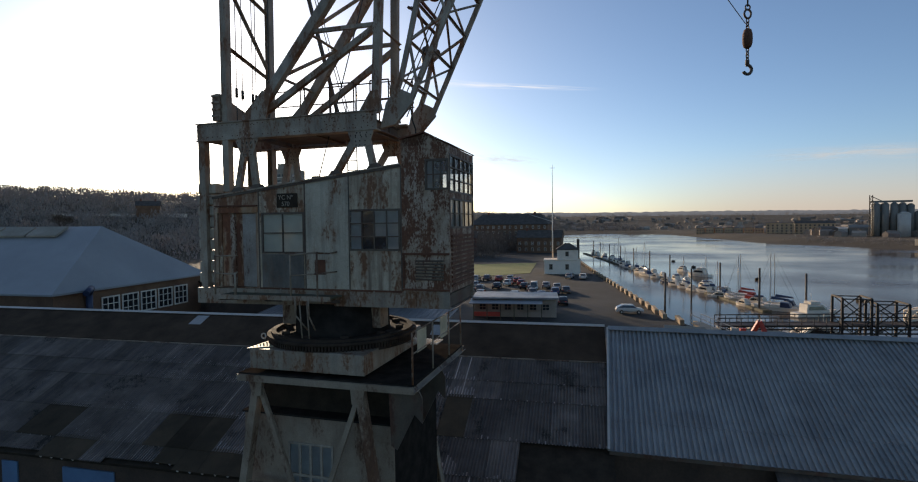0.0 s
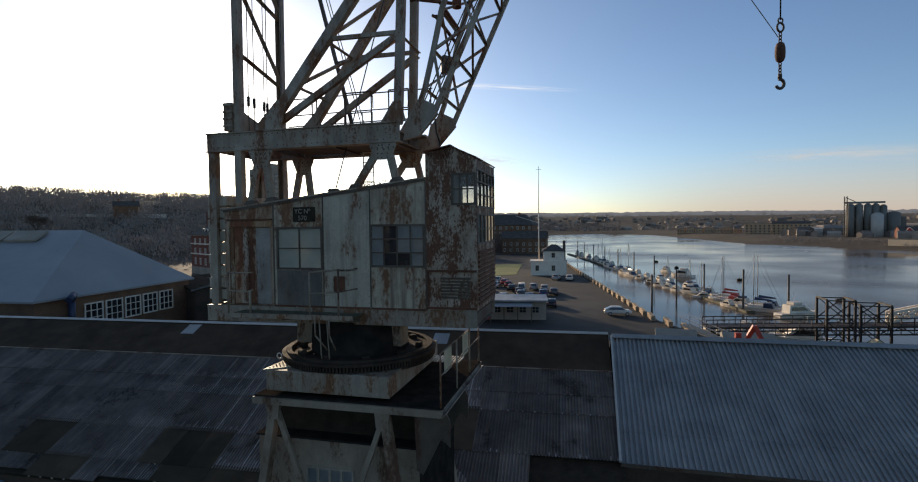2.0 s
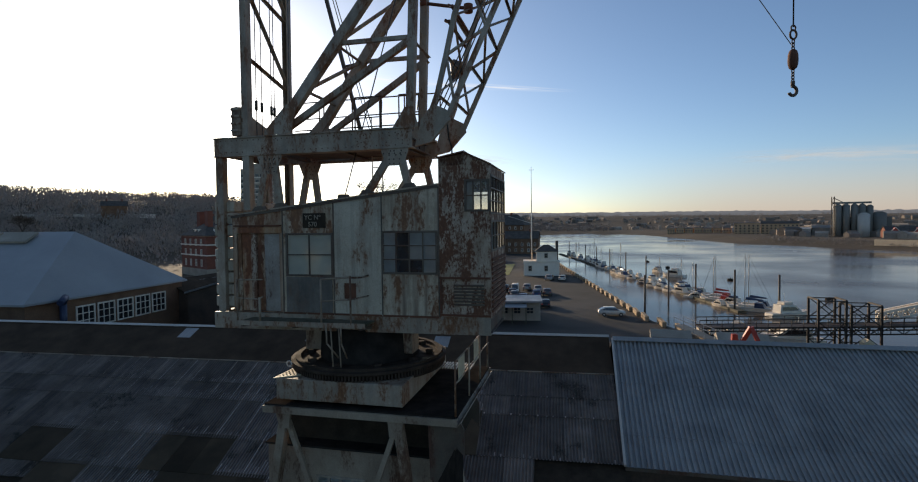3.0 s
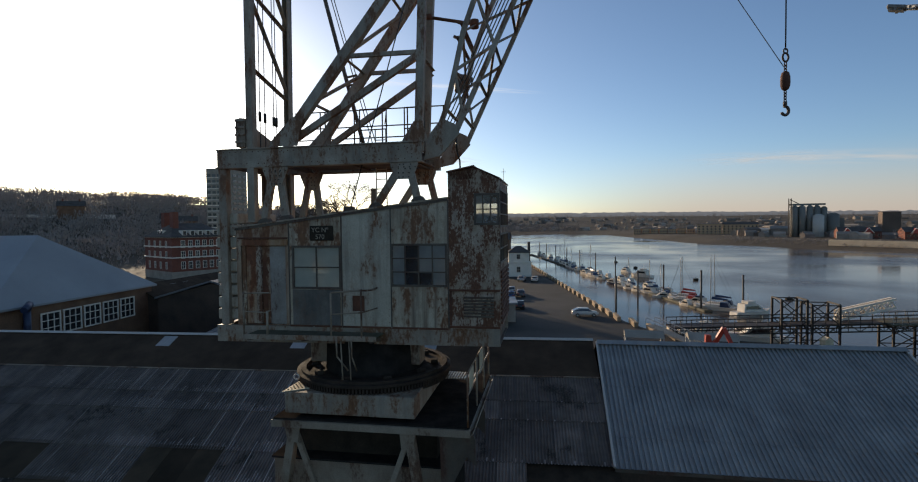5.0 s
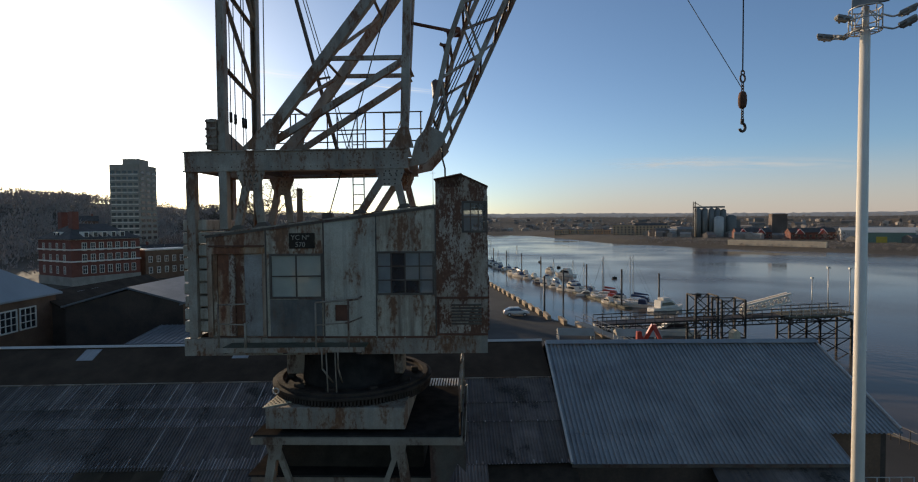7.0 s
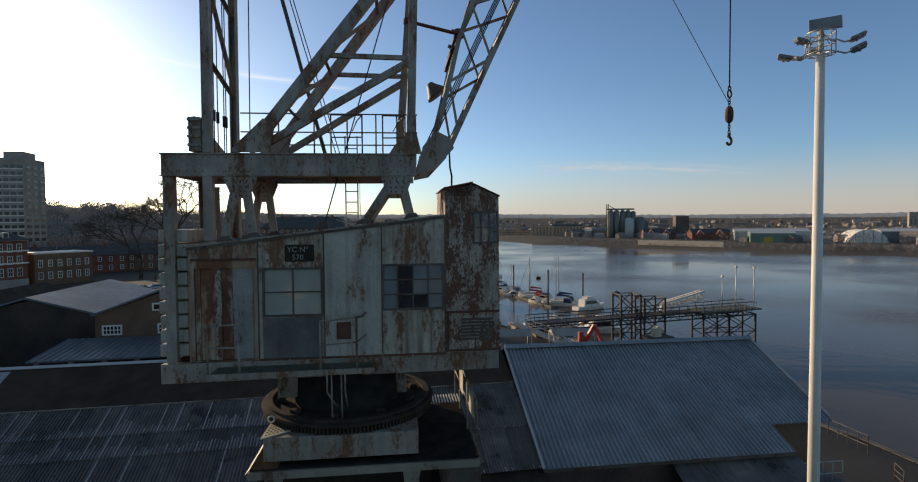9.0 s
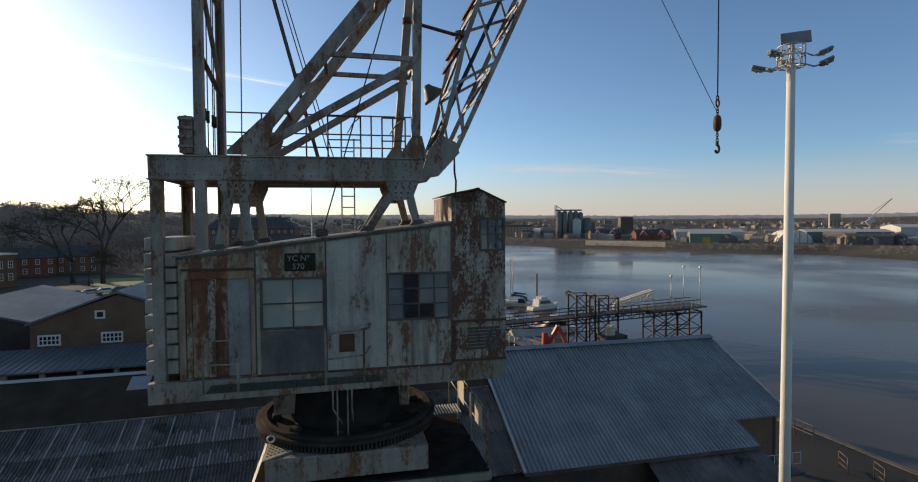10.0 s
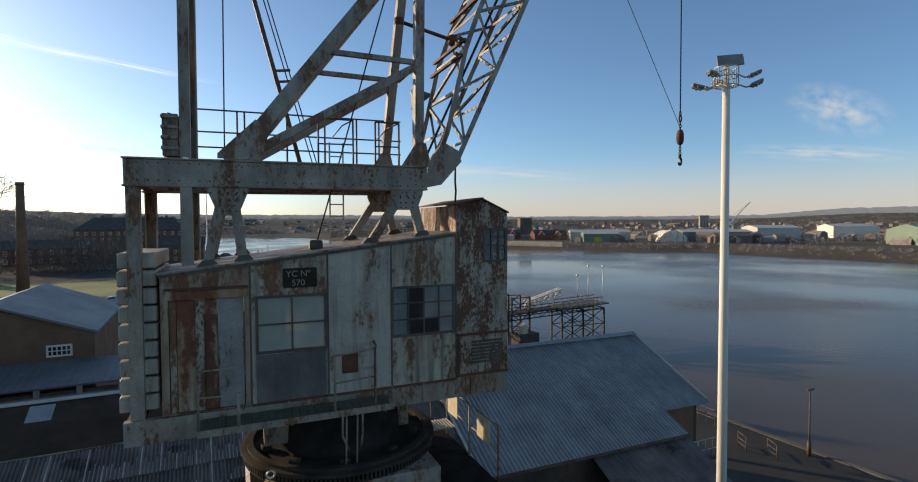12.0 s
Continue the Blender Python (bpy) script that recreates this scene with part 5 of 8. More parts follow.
rl = to_mesh("roof_light", bm, ROOF_NEW)
for x, y in ((-15.45, 28.75), (-23.6, 28.75), (-8.0, 28.6)):
    ob = new("roof_light", rl)
    ob.parent = warehouse
    ob.matrix_basis = roof_pose(x, y, 0.09)
# eaves gutter
bm = BM()
bar(bm, (XJ, 21.5, on_roof(0, 21.5).z - 0.14), (RECESS, 21.5, on_roof(0, 21.5).z - 0.14), 0.14, 0.12, "channel", side=(0, 0, 1), t=0.015)
at_new_end(part("gutter", bm, STEEL_DARK, warehouse))

# ---- hook ----
hk = thing("crane_hook", "rusty crane hook and ball weight hanging on a wire", "hook", pose(3.85, 13.54, 0, 0, 0, 20))
bm = BM()
tube(bm, (0, 0, 17.95), (0, 0, 32.3), 0.018, 6)
part("hoist_rope", bm, ROPE, hk)
bm = BM()
ring(bm, (0, 0, 17.93), 0.06, 0.018, (0, 1, 0), 12, 6)
ring(bm, (0, 0, 17.78), 0.085, 0.025, (0, 1, 0), 12, 6, stretch=1.2)
for i in range(3):
    ring(bm, (0, 0, 17.62 - i * 0.075), 0.035, 0.014, (1, 0, 0) if i % 2 else (0, 1, 0), 10, 5, stretch=1.5)
part("chain", bm, STEEL_DARK, hk, "heavy chain links and shackle")
bm = BM()
for i in range(4):
    ring(bm, (0, 0, 16.95 - i * 0.07), 0.033, 0.014, (1, 0, 0) if i % 2 else (0, 1, 0), 10, 5, stretch=1.5)
part("chain", bm, STEEL_DARK, hk, "short lower chain")
bm = BM()
lathe(bm, [(0.03, 16.98), (0.08, 17.02), (0.105, 17.1), (0.11, 17.2), (0.105, 17.32), (0.08, 17.41), (0.03, 17.45)], 18)
part("ball_weight", bm, RUSTY, hk, "rust-red oval ball weight")
bm = BM()
tube(bm, (0, 0, 16.72), (0, 0, 16.62), 0.045, 8)
ring(bm, (0.0, 0, 16.50), 0.105, 0.036, (0, 1, 0), 16, 8, start=-0.25, stop=4.3)
tube(bm, (0.0, 0, 16.63), (0.01, 0, 16.58), 0.04, 8)
part("hook", bm, STEEL_DARK, hk, "forged steel hook")
bm = BM()
tube(bm, (-0.05, 0, 17.55), (-2.5, 0.8, 21.5), 0.010, 5)
part("tag_line", bm, ROPE, hk)

LAMP_GREY = mat("grey_lamp_casing", (0.26, 0.27, 0.28), (0.19, 0.20, 0.21), 2, 0.45)

# ---- floodlight mast ----
fm = thing("floodlight_mast", "tall white tapered floodlight mast with clustered lamps", "light mast", pose(9.05, 15.92, 0))
bm = BM()
tube(bm, (0, 0, GROUND), (0, 0, 19.9), 0.21, 20, 0.135)
part("pole", bm, WHITE, fm, "smooth white tapered pole")
bm = BM()
for z in (19.85, 20.2, 20.55):
    ring(bm, (0, 0, z), 0.42, 0.022, (0, 0, 1), 20, 6)
for i in range(8):
    q = 2 * math.pi * i / 8
    tube(bm, (0.42 * math.cos(q), 0.42 * math.sin(q), 19.85), (0.42 * math.cos(q), 0.42 * math.sin(q), 20.55), 0.02, 6)
    tube(bm, (0.1 * math.cos(q), 0.1 * math.sin(q), 19.85), (0.42 * math.cos(q), 0.42 * math.sin(q), 19.85), 0.018, 5)
    tube(bm, (0.08 * math.cos(q), 0.08 * math.sin(q), 20.5), (0.42 * math.cos(q), 0.42 * math.sin(q), 20.15), 0.014, 5)
tube(bm, (0, 0, 19.8), (0, 0, 20.6), 0.10, 10)
part("head_frame", bm, GALV, fm, "galvanised cage round the mast head")


def flood(deg, reach, z, tilt, size=(0.46, 0.36)):
    q = radians(deg)
    d = Vector((math.cos(q), math.sin(q), 0))
    bm = BM()
    pipe(bm, [d * 0.38 + Vector((0, 0, z + 0.12)), d * (reach - 0.35) + Vector((0, 0, z - 0.02)), d * (reach - 0.1) + Vector((0, 0, z + 0.03))], 0.028, 6)
    part("lamp_arm", bm, GALV, fm)
    bm = BM()
    box(bm, -size[0] / 2, -size[1] / 2, -0.05, size[0] / 2, size[1] / 2, 0.06, 0.03)
    box(bm, -size[0] / 2 + 0.05, -size[1] / 2 + 0.05, -0.09, size[0] / 2 - 0.05, size[1] / 2 - 0.05, -0.05)
    for k in (-1, 1):
        box(bm, -0.03, k * (size[1] / 2 + 0.02) - 0.01, -0.1, 0.03, k * (size[1] / 2 + 0.02) + 0.01, 0.04)
    m = Matrix.Translation(d * reach + Vector((0, 0, z + 0.1))) @ Matrix.Rotation(q, 4, "Z") @ Matrix.Rotation(radians(tilt), 4, "Y")
    bmesh.ops.transform(bm, matrix=m, verts=bm.verts)
    part("floodlight", bm, LAMP_GREY, fm, "grey rectangular floodlight")


flood(142, 1.02, 19.80, -18)
flood(165, 0.62, 20.22, -18, (0.4, 0.3))
flood(-32, 1.02, 20.20, -22)
flood(-48, 1.02, 19.78, -22)
flood(60, 0.8, 20.1, -20)
flood(100, 0.9, 19.9, -20)
bm = BM()
box(bm, -0.46, -0.03, -0.26, 0.46, 0.03, 0.26, 0.01)
bmesh.ops.transform(bm, matrix=Matrix.Translation((0.05, -0.12, 20.82)) @ Matrix.Rotation(radians(-41), 4, "Z") @ Matrix.Rotation(radians(-28), 4, "X"), verts=bm.verts)
part("top_panel", bm, LAMP_GREY, fm, "tilted grey panel on the mast top")
# blue doors in the old warehouse wall under the eave
for x0, x1 in ((-26.3, -25.4), (-22.8, -20.0)):
    bm = BM()
    box(bm, x0, 18.82, 0.4, x1, 18.89, 2.2)
    part("door", bm, NAVY_LIGHT, warehouse, "faded blue door")

# ---- background helpers ----
def gable_block(parent, x0, y0, x1, y1, z0, eave, ridge, along="x", wall_mat=BRICK, roof_mat=SLATE, over=0.3, hip=0.0):
    """Walls and a pitched roof over a rectangle; the ridge runs along x or y. hip pulls the ridge's ends in."""
    bm = BM()
    if along == "x":
        ym = (y0 + y1) / 2
        pts = [(x0, y0, z0), (x0, y1, z0), (x0, y1, eave)] + ([(x0, ym, ridge - 0.15)] if not hip else []) + [(x0, y0, eave)]
        extrude(bm, pts, (x1 - x0, 0, 0))
    else:
        xm = (x0 + x1) / 2
        pts = [(x0, y0, z0), (x1, y0, z0), (x1, y0, eave)] + ([(xm, y0, ridge - 0.15)] if not hip else []) + [(x0, y0, eave)]
        extrude(bm, pts, (0, y1 - y0, 0))
    part("wall", bm, wall_mat, parent)
    bm = BM()
    o = over
    if along == "x":
        ym = (y0 + y1) / 2
        a, b = Vector((x0 - o + hip, ym, ridge)), Vector((x1 + o - hip, ym, ridge))
        lo = [(x0 - o, y0 - o, eave - 0.1), (x1 + o, y0 - o, eave - 0.1), (x1 + o, y1 + o, eave - 0.1), (x0 - o, y1 + o, eave - 0.1)]
    else:
        xm = (x0 + x1) / 2
        a, b = Vector((xm, y0 - o + hip, ridge)), Vector((xm, y1 + o - hip, ridge))
        lo = [(x1 + o, y0 - o, eave - 0.1), (x1 + o, y1 + o, eave - 0.1), (x0 - o, y1 + o, eave - 0.1), (x0 - o, y0 - o, eave - 0.1)]
    L = [Vector(p) for p in lo]
    t = Vector((0, 0, 0.18))
    if along == "x":
        sides = ((L[0], L[1], b, a), (L[2], L[3], a, b)), ((L[3], L[0], a), (L[1], L[2], b))
    else:
        sides = ((L[0], L[1], b, a), (L[2], L[3], a, b)), ((L[3], L[0], a), (L[1], L[2], b))
    for f in sides[0]:
        extrude(bm, list(f), t)
    if hip:
        for f in sides[1]:
            extrude(bm, list(f), t)
    return part("roof", bm, roof_mat, parent)


def wall_windows(parent, origin, along, n, rows, w, h, dx, dz, frame_mat=WHITE, bars=(1, 1)):
    """Rows of sash windows on a wall: origin is the lowest window's lower corner, along the unit vector of the wall."""
    o, a = Vector(origin), Vector(along).normalized()
    out = Vector((a.y, -a.x, 0))
    for j in range(rows):
        for i in range(n):
            p = o + a * (i * dx) + Vector((0, 0, j * dz))
            bm = BM()
            lattice_frame(bm, lambda u, z: p + a * u + Vector((0, 0, z)) + out * 0.09, [w * k / (bars[0] + 1) for k in range(bars[0] + 2)], [h * k / (bars[1] + 1) for k in range(bars[1] + 2)], 0.065, 0.065, out * -0.10)
            wob = part("window", bm, frame_mat, parent)
            bm = BM()
            extrude(bm, [p + out * 0.02, p + a * w + out * 0.02, p + a * w + Vector((0, 0, h)) + out * 0.02, p + Vector((0, 0, h)) + out * 0.02], out * -0.04)
            part("pane", bm, PANE_FAR, wob)


PANE_FAR = mat("dim_window_glass", (0.03, 0.035, 0.04), (0.02, 0.022, 0.026), 1, 0.15, bump=0, spec=0.8)

# ---- hall with pale hipped roof ----
hall = thing("dock_hall", "large brick hall under a pale hipped sheet roof", "hall")
gable_block(hall, -112, 36.3, -44.3, 55, GROUND, 7.2, 12.95, "x", BRICK, ROOF_FAR, 0.4, hip=5.0)
bm = BM()
for i in range(14):
    x = -52.5 - i * 4.2
    extrude(bm, [(x, 43.6, 12.05), (x - 3.9, 43.6, 12.05), (x - 3.9, 45.0, 12.95), (x, 45.0, 12.95)], (0, -0.05, 0.2))
part("ridge_glazing", bm, CONC, hall, "stained ridge rooflights")
bm = BM()
extrude(bm, [(-57, 39.2, 9.35), (-100, 39.2, 9.35), (-100, 40.6, 10.2), (-57, 40.6, 10.2)], (0, -0.05, 0.15))
part("roof_strip", bm, STEEL_DARK, hall)
wall_windows(hall, (-44.25, 41.0, 4.3), (0, 1, 0), 5, 1, 1.9, 2.0, 2.3, 1, WHITE, (2, 2))
bm = BM()
pipe(bm, [(-43.9, 39.4, 4.0), (-43.9, 39.4, 6.9), (-43.3, 39.1, 7.5), (-42.9, 38.2, 7.1)], 0.28, 10)
bm_e = BM()
box(bm_e, -44.2, 38.2, 2.0, -43.2, 39.8, 4.0, 0.05)
part("extract_duct", bm, NAVY, hall, "blue extract duct")
part("duct_box", bm_e, NAVY, hall)

# ---- brick workshop with two gables ----
shop = thing("brick_workshop", "brown brick workshop with two pale-roofed gables", "workshop")
GB = 50.0
gable_block(shop, -28.9, GB, -16.5, GB + 15, GROUND, 6.6, 8.9, "y", BRICK, ROOF_SHOP, 0.25)
gable_block(shop, -41.3, GB + 2, -29.0, GB + 17, GROUND, 6.2, 7.9, "y", BRICK_DARK, ROOF_SHOP, 0.25)
wall_windows(shop, (-28.3, GB, 4.9), (1, 0, 0), 1, 1, 1.45, 0.75, 6, 1, WHITE, (4, 1))
wall_windows(shop, (-23.9, GB, 4.9), (1, 0, 0), 1, 1, 1.45, 0.75, 6, 1, WHITE, (4, 1))
wall_windows(shop, (-19.4, GB, 5.0), (1, 0, 0), 1, 1, 1.45, 0.75, 6, 1, WHITE, (4, 1))
wall_windows(shop, (-24.3, GB, 6.9), (1, 0, 0), 1, 1, 0.6, 0.55, 6, 1, WHITE, (0, 0))
bm = BM()
extrude(bm, [(-31, 44.2, 4.05), (-31, GB - 0.1, 4.55), (-31, GB - 0.1, 4.67), (-31, 44.2, 4.17)], (19.5, 0, 0))
part("lean_to_roof", bm, ROOF_SHOP, shop, "pale corrugated lean-to roof")
for i in range(40):
    bm = BM()
    extrude(bm, [(-30.9 + i * 0.488, 44.2, 4.17), (-30.82 + i * 0.488, 44.2, 4.17), (-30.84 + i * 0.488, 44.2, 4.22), (-30.88 + i * 0.488, 44.2, 4.22)], (0, 5.7, 0.5))
    part("roof_rib", bm, ROOF_SHOP, shop)
bm = BM()
box(bm, -31, 44.6, GROUND, -11.5, 44.8, 3.7)
part("lean_to_wall", bm, STEEL_DARK, shop)
for i in range(9):
    bm = BM()
    box(bm, -30.5 + i * 2.3, 44.3, 3.5, -30.2 + i * 2.3, 44.6, 4.05)
    part("stub_post", bm, CONC, shop)
bm = BM()
box(bm, -31, 44.15, 3.3, -11.5, 44.55, 3.5)
part("sill_beam", bm, CONC, shop)

# ---- dark-roofed store between hall and crane ----
store = thing("dark_store", "low store with black felted gable roof and two rooflights", "store")
gable_block(store, -49.0, 54.4, -42.4, 74.0, GROUND, 5.2, 7.1, "y", BRICK_DARK, ROOF_FELT, 0.3)
for k in (0, 1):
    bm = BM()
    y = 59.0 + k * 2.4
    extrude(bm, [(-43.0, y, 5.42), (-43.0, y + 1.2, 5.42), (-45.0, y + 1.2, 6.66), (-45.0, y, 6.66)], (0.06, 0, 0.2))
    part("rooflight", bm, ROOF_NEW, store)

# ---- brick officers' terrace: four storeys, white bands ----
geo = thing("georgian_block", "four-storey red brick building with white bands and sashes", "house", pose(-103.6, 142.2, 0, 0, 0, 57))
GL = 17.6                                                # length of its front
gable_block(geo, 0, 0, GL, 20, GROUND, 10.6, 14.6, "x", BRICK_RED, SLATE, 0.5, hip=5)
for z in (4.4, 7.6, 10.4):
    bm = BM()
    box(bm, -0.25, -0.25, z, GL + 0.25, 20.2, z + 0.35)
    part("string_course", bm, WHITE, geo)
bm = BM()
box(bm, -0.1, -0.1, GROUND, GL + 0.1, 20.1, 0.4)
part("plinth", bm, CONC, geo)
wall_windows(geo, (2.6, -0.02, 1.2), (1, 0, 0), 7, 3, 1.1, 2.1, 2.1, 3.15)
wall_windows(geo, (-0.02, 17.0, 1.2), (0, -1, 0), 4, 3, 1.1, 2.0, 4.2, 3.15)
for k in range(5):
    bm = BM()
    box(bm, 3.4 + 2.3 * k, 0.7, 10.9, 4.7 + 2.3 * k, 3.2, 12.6)
    dm = part("dormer", bm, WHITE, geo)
    bm = BM()
    box(bm, 3.6 + 2.3 * k, 0.66, 11.2, 4.5 + 2.3 * k, 0.72, 12.4)
    part("pane", bm, PANE_FAR, dm)
for k in range(2):
    bm = BM()
    box(bm, 0.7, 8.0 + 2.6 * k, 10.9, 3.2, 9.3 + 2.6 * k, 12.6)
    dm = part("dormer", bm, WHITE, geo)
    bm = BM()
    box(bm, 0.66, 8.2 + 2.6 * k, 11.2, 0.72, 9.1 + 2.6 * k, 12.4)
    part("pane", bm, PANE_FAR, dm)
for x, y in ((3, 6), (4, 15)):
    bm = BM()
    box(bm, x, y, 11, x + 1.6, y + 2.6, 18.2, 0.1)
    part("chimney", bm, BRICK_RED, geo)
geo2 = thing("brick_terrace", "two-storey red brick terrace with parapet", "house", pose(-93.2, 158.4, 0, 0, 0, 57))
bm = BM()
box(bm, 0, 0, GROUND, 15, 9, 6.6)
part("wall", bm, BRICK, geo2)
bm = BM()
box(bm, -0.2, -0.2, 6.6, 15.2, 9.2, 7.0)
part("parapet", bm, WHITE, geo2)
wall_windows(geo2, (0.9, -0.02, -0.2), (1, 0, 0), 6, 2, 1.0, 1.8, 2.4, 3.3)

# ---- tower block ----
block = thing("tower_block", "grey high-rise block of flats with banded windows", "tower block", pose(-151.5, 236, 0))
bm = BM()
box(bm, 0, 0, 4, 12.8, 14, 41.2)
part("core", bm, CONC, block)
bm = BM()
box(bm, 4.0, 3, 41.2, 11, 11, 44)
part("roof_plant", bm, CONC, block)
for k in range(12):
    z = 8 + k * 2.65
    for x in (0.6, 3.1, 5.6, 8.1, 10.6):
        bm = BM()
        box(bm, x, -0.12, z, x + 1.6, 0.1, z + 1.25)
        part("window_band", bm, PANE_FAR, block)
    for y in (1.0, 5.6, 10.2):
        bm = BM()
        box(bm, 12.7, y, z, 12.92, y + 2.8, z + 1.25)
        part("window_band", bm, PANE_FAR, block)
    bm = BM()
    box(bm, 0.4, -0.06, z - 0.5, 12.4, 0.0, z - 0.06)
    part("spandrel", bm, WHITE, block)

# ---- chimney stack ----
st = thing("chimney_stack", "tall tapered brick factory chimney", "chimney", pose(-43.3, 143.6, 0))
bm = BM()
tube(bm, (0, 0, GROUND), (0, 0, 23.2), 1.25, 16, 0.72)
part("shaft", bm, BRICK, st)
bm = BM()
tube(bm, (0, 0, 23.2), (0, 0, 23.8), 0.86, 16, 0.80)
part("cap", bm, BRICK, st)


# ---- houses ----
def dwelling(name, label, x, y, rot, w, d, eave, ridge, wall_mat, roof_mat, n=4, rows=2, z0=GROUND, hip=0.0):
    ob = thing(name, label, "house", pose(x, y, 0, 0, 0, rot))
    gable_block(ob, 0, 0, w, d, z0, eave, ridge, "x", wall_mat, roof_mat, 0.35, hip)
    dx = w / n
    wall_windows(ob, (dx * 0.5 - 0.5, -0.02, z0 + 1.0), (1, 0, 0), n, rows, 1.0, 1.5, dx, 2.9)
    for cx in (0.2, 0.8):
        bm = BM()
        box(bm, w * cx - 0.4, d * 0.45, eave, w * cx + 0.4, d * 0.6, ridge + 1.2)
        part("chimney", bm, BRICK_RED, ob)
    return ob


dwelling("terrace_house", "red brick terrace with white sash windows", -118, 190, 24, 32, 9, 4.0, 7.0, BRICK_RED, SLATE, 10, 2)
dwelling("terrace_house", "red brick terrace on the rising street", -72, 236, 10, 26, 9, 6.0, 9.0, BRICK_RED, SLATE, 8, 2, 0)
dwelling("brick_house", "dark brick house with grey slate roof", -96, 205, 8, 18, 9, 4.0, 7.5, BRICK, SLATE, 6, 2)
dwelling("brick_house", "low brown brick house beside the lawn", -30, 262, -4, 22, 10, 5.5, 9.0, BRICK, SLATE, 7, 2)
dwelling("long_barrack", "long dark brick range with grey hipped roof", -62, 300, -8, 46, 18, 12, 18, BRICK, SLATE, 14, 4, 0, 6)
dwelling("long_barrack", "dark waterside brick range under slate roof", -60, 360, -10, 38, 16, 9, 14, BRICK, SLATE, 12, 3, 0, 5)
dwelling("hill_house", "gabled house on the wooded slope", -215, 300, 35, 14, 9, 17, 20, BRICK, SLATE, 5, 0, 10)
dwelling("hill_house", "brick house half hidden on the wooded slope", -262, 268, 40, 13, 9, 26, 29, BRICK, SLATE, 5, 0, 18)

bm = BM()
prev = None
for k in range(9):
    az_ = radians(-50.5 + k * 1.3)
    p = Vector((388 * math.sin(az_), 388 * math.cos(az_), 0))
    if prev:
        extrude(bm, [(prev.x, prev.y, 17.5), (p.x, p.y, 17.5), (p.x, p.y, 21.4), (prev.x, prev.y, 21.5)], (-0.5, 0.6, 0))
    prev = p
solo("terrace_wall", bm, WHITE, "long pale terrace wall on the wooded slope", "wall")

# ---- white river house ----
wh = thing("river_house", "white two-storey river house with slate hipped roof", "house", pose(-9.6, 153.5, 0, 0, 0, 2))
bm = BM()
box(bm, 0, 0, GROUND, 10.2, 7, 2.0, 0.05)
part("ground_floor", bm, WHITE, wh)
bm = BM()
box(bm, -0.2, -0.2, 2.0, 10.4, 7.2, 2.25)
part("parapet", bm, WHITE, wh)
gable_block(wh, 3.6, 0.4, 9.6, 6.4, 2.25, 5.1, 6.7, "x", WHITE, SLATE, 0.3, hip=2.6)
wall_windows(wh, (1.4, -0.03, -0.6), (1, 0, 0), 2, 1, 0.9, 1.5, 4.6, 1, CONC)
wall_windows(wh, (6.0, 0.37, 3.2), (1, 0, 0), 1, 1, 0.9, 1.3, 3, 1, CONC)
bm = BM()
box(bm, 9.3, 4.2, 2.2, 10.1, 5.2, 8.0, 0.05)
part("chimney", bm, STEEL_DARK, wh)
flag = thing("signal_mast", "tall slender white signal mast with yard and stays", "mast", pose(-7.5, 159.6, 0))
bm = BM()
tube(bm, (0, 0, GROUND), (0, 0, 20), 0.2, 8, 0.14)
tube(bm, (0, 0, 20), (0, 0, 30.2), 0.1, 8, 0.06)
part("pole", bm, WHITE, flag)
bm = BM()
tube(bm, (-0.8, 0, 29.2), (0.8, 0, 29.2), 0.05, 5)
tube(bm, (-7, 0.5, 15.5), (0, 0, 13.2), 0.08, 5)
part("yard", bm, GALV, flag)

# ---- quay office ----
off = thing("quay_office", "low pale flat-roofed quay office with verandah", "office", pose(-16.2, 80.5, 0, 0, 0, 4))
bm = BM()
box(bm, 0, 2.2, GROUND, 13.0, 8, 0.95)
part("wall", bm, CONC, off)
bm = BM()
box(bm, -0.3, 1.2, 0.95, 13.3, 8.3, 1.25, 0.04)
part("roof", bm, ROOF_NEW, off)
bm = BM()
extrude(bm, [(-0.5, -0.6, 0.45), (-0.5, 2.2, 0.8), (-0.5, 2.2, 0.9), (-0.5, -0.6, 0.55)], (11.3, 0, 0))
part("verandah_roof", bm, ROOF_FAR, off)
for i in range(6):
    bm = BM()
    box(bm, 0.1 + i * 2.1, -0.4, GROUND, 0.25 + i * 2.1, -0.25, 0.5)
    part("verandah_post", bm, WOOD, off)
wall_windows(off, (0.8, 2.18, -0.9), (1, 0, 0), 6, 1, 1.1, 1.0, 2.0, 1, CONC)
bm = BM()
box(bm, 0.1, -0.32, GROUND + 0.5, 4.3, -0.22, GROUND + 1.2)
part("planter_board", bm, RED, off, "weathered orange-red board")


# ---- vehicles ----
GLASS_CAR = mat("tinted_car_glass", (0.02, 0.022, 0.025), (0.015, 0.016, 0.018), 1, 0.08, bump=0, spec=0.8)
TYRE = mat("tyre_rubber", (0.02, 0.02, 0.02), (0.015, 0.015, 0.015), 5, 0.85)
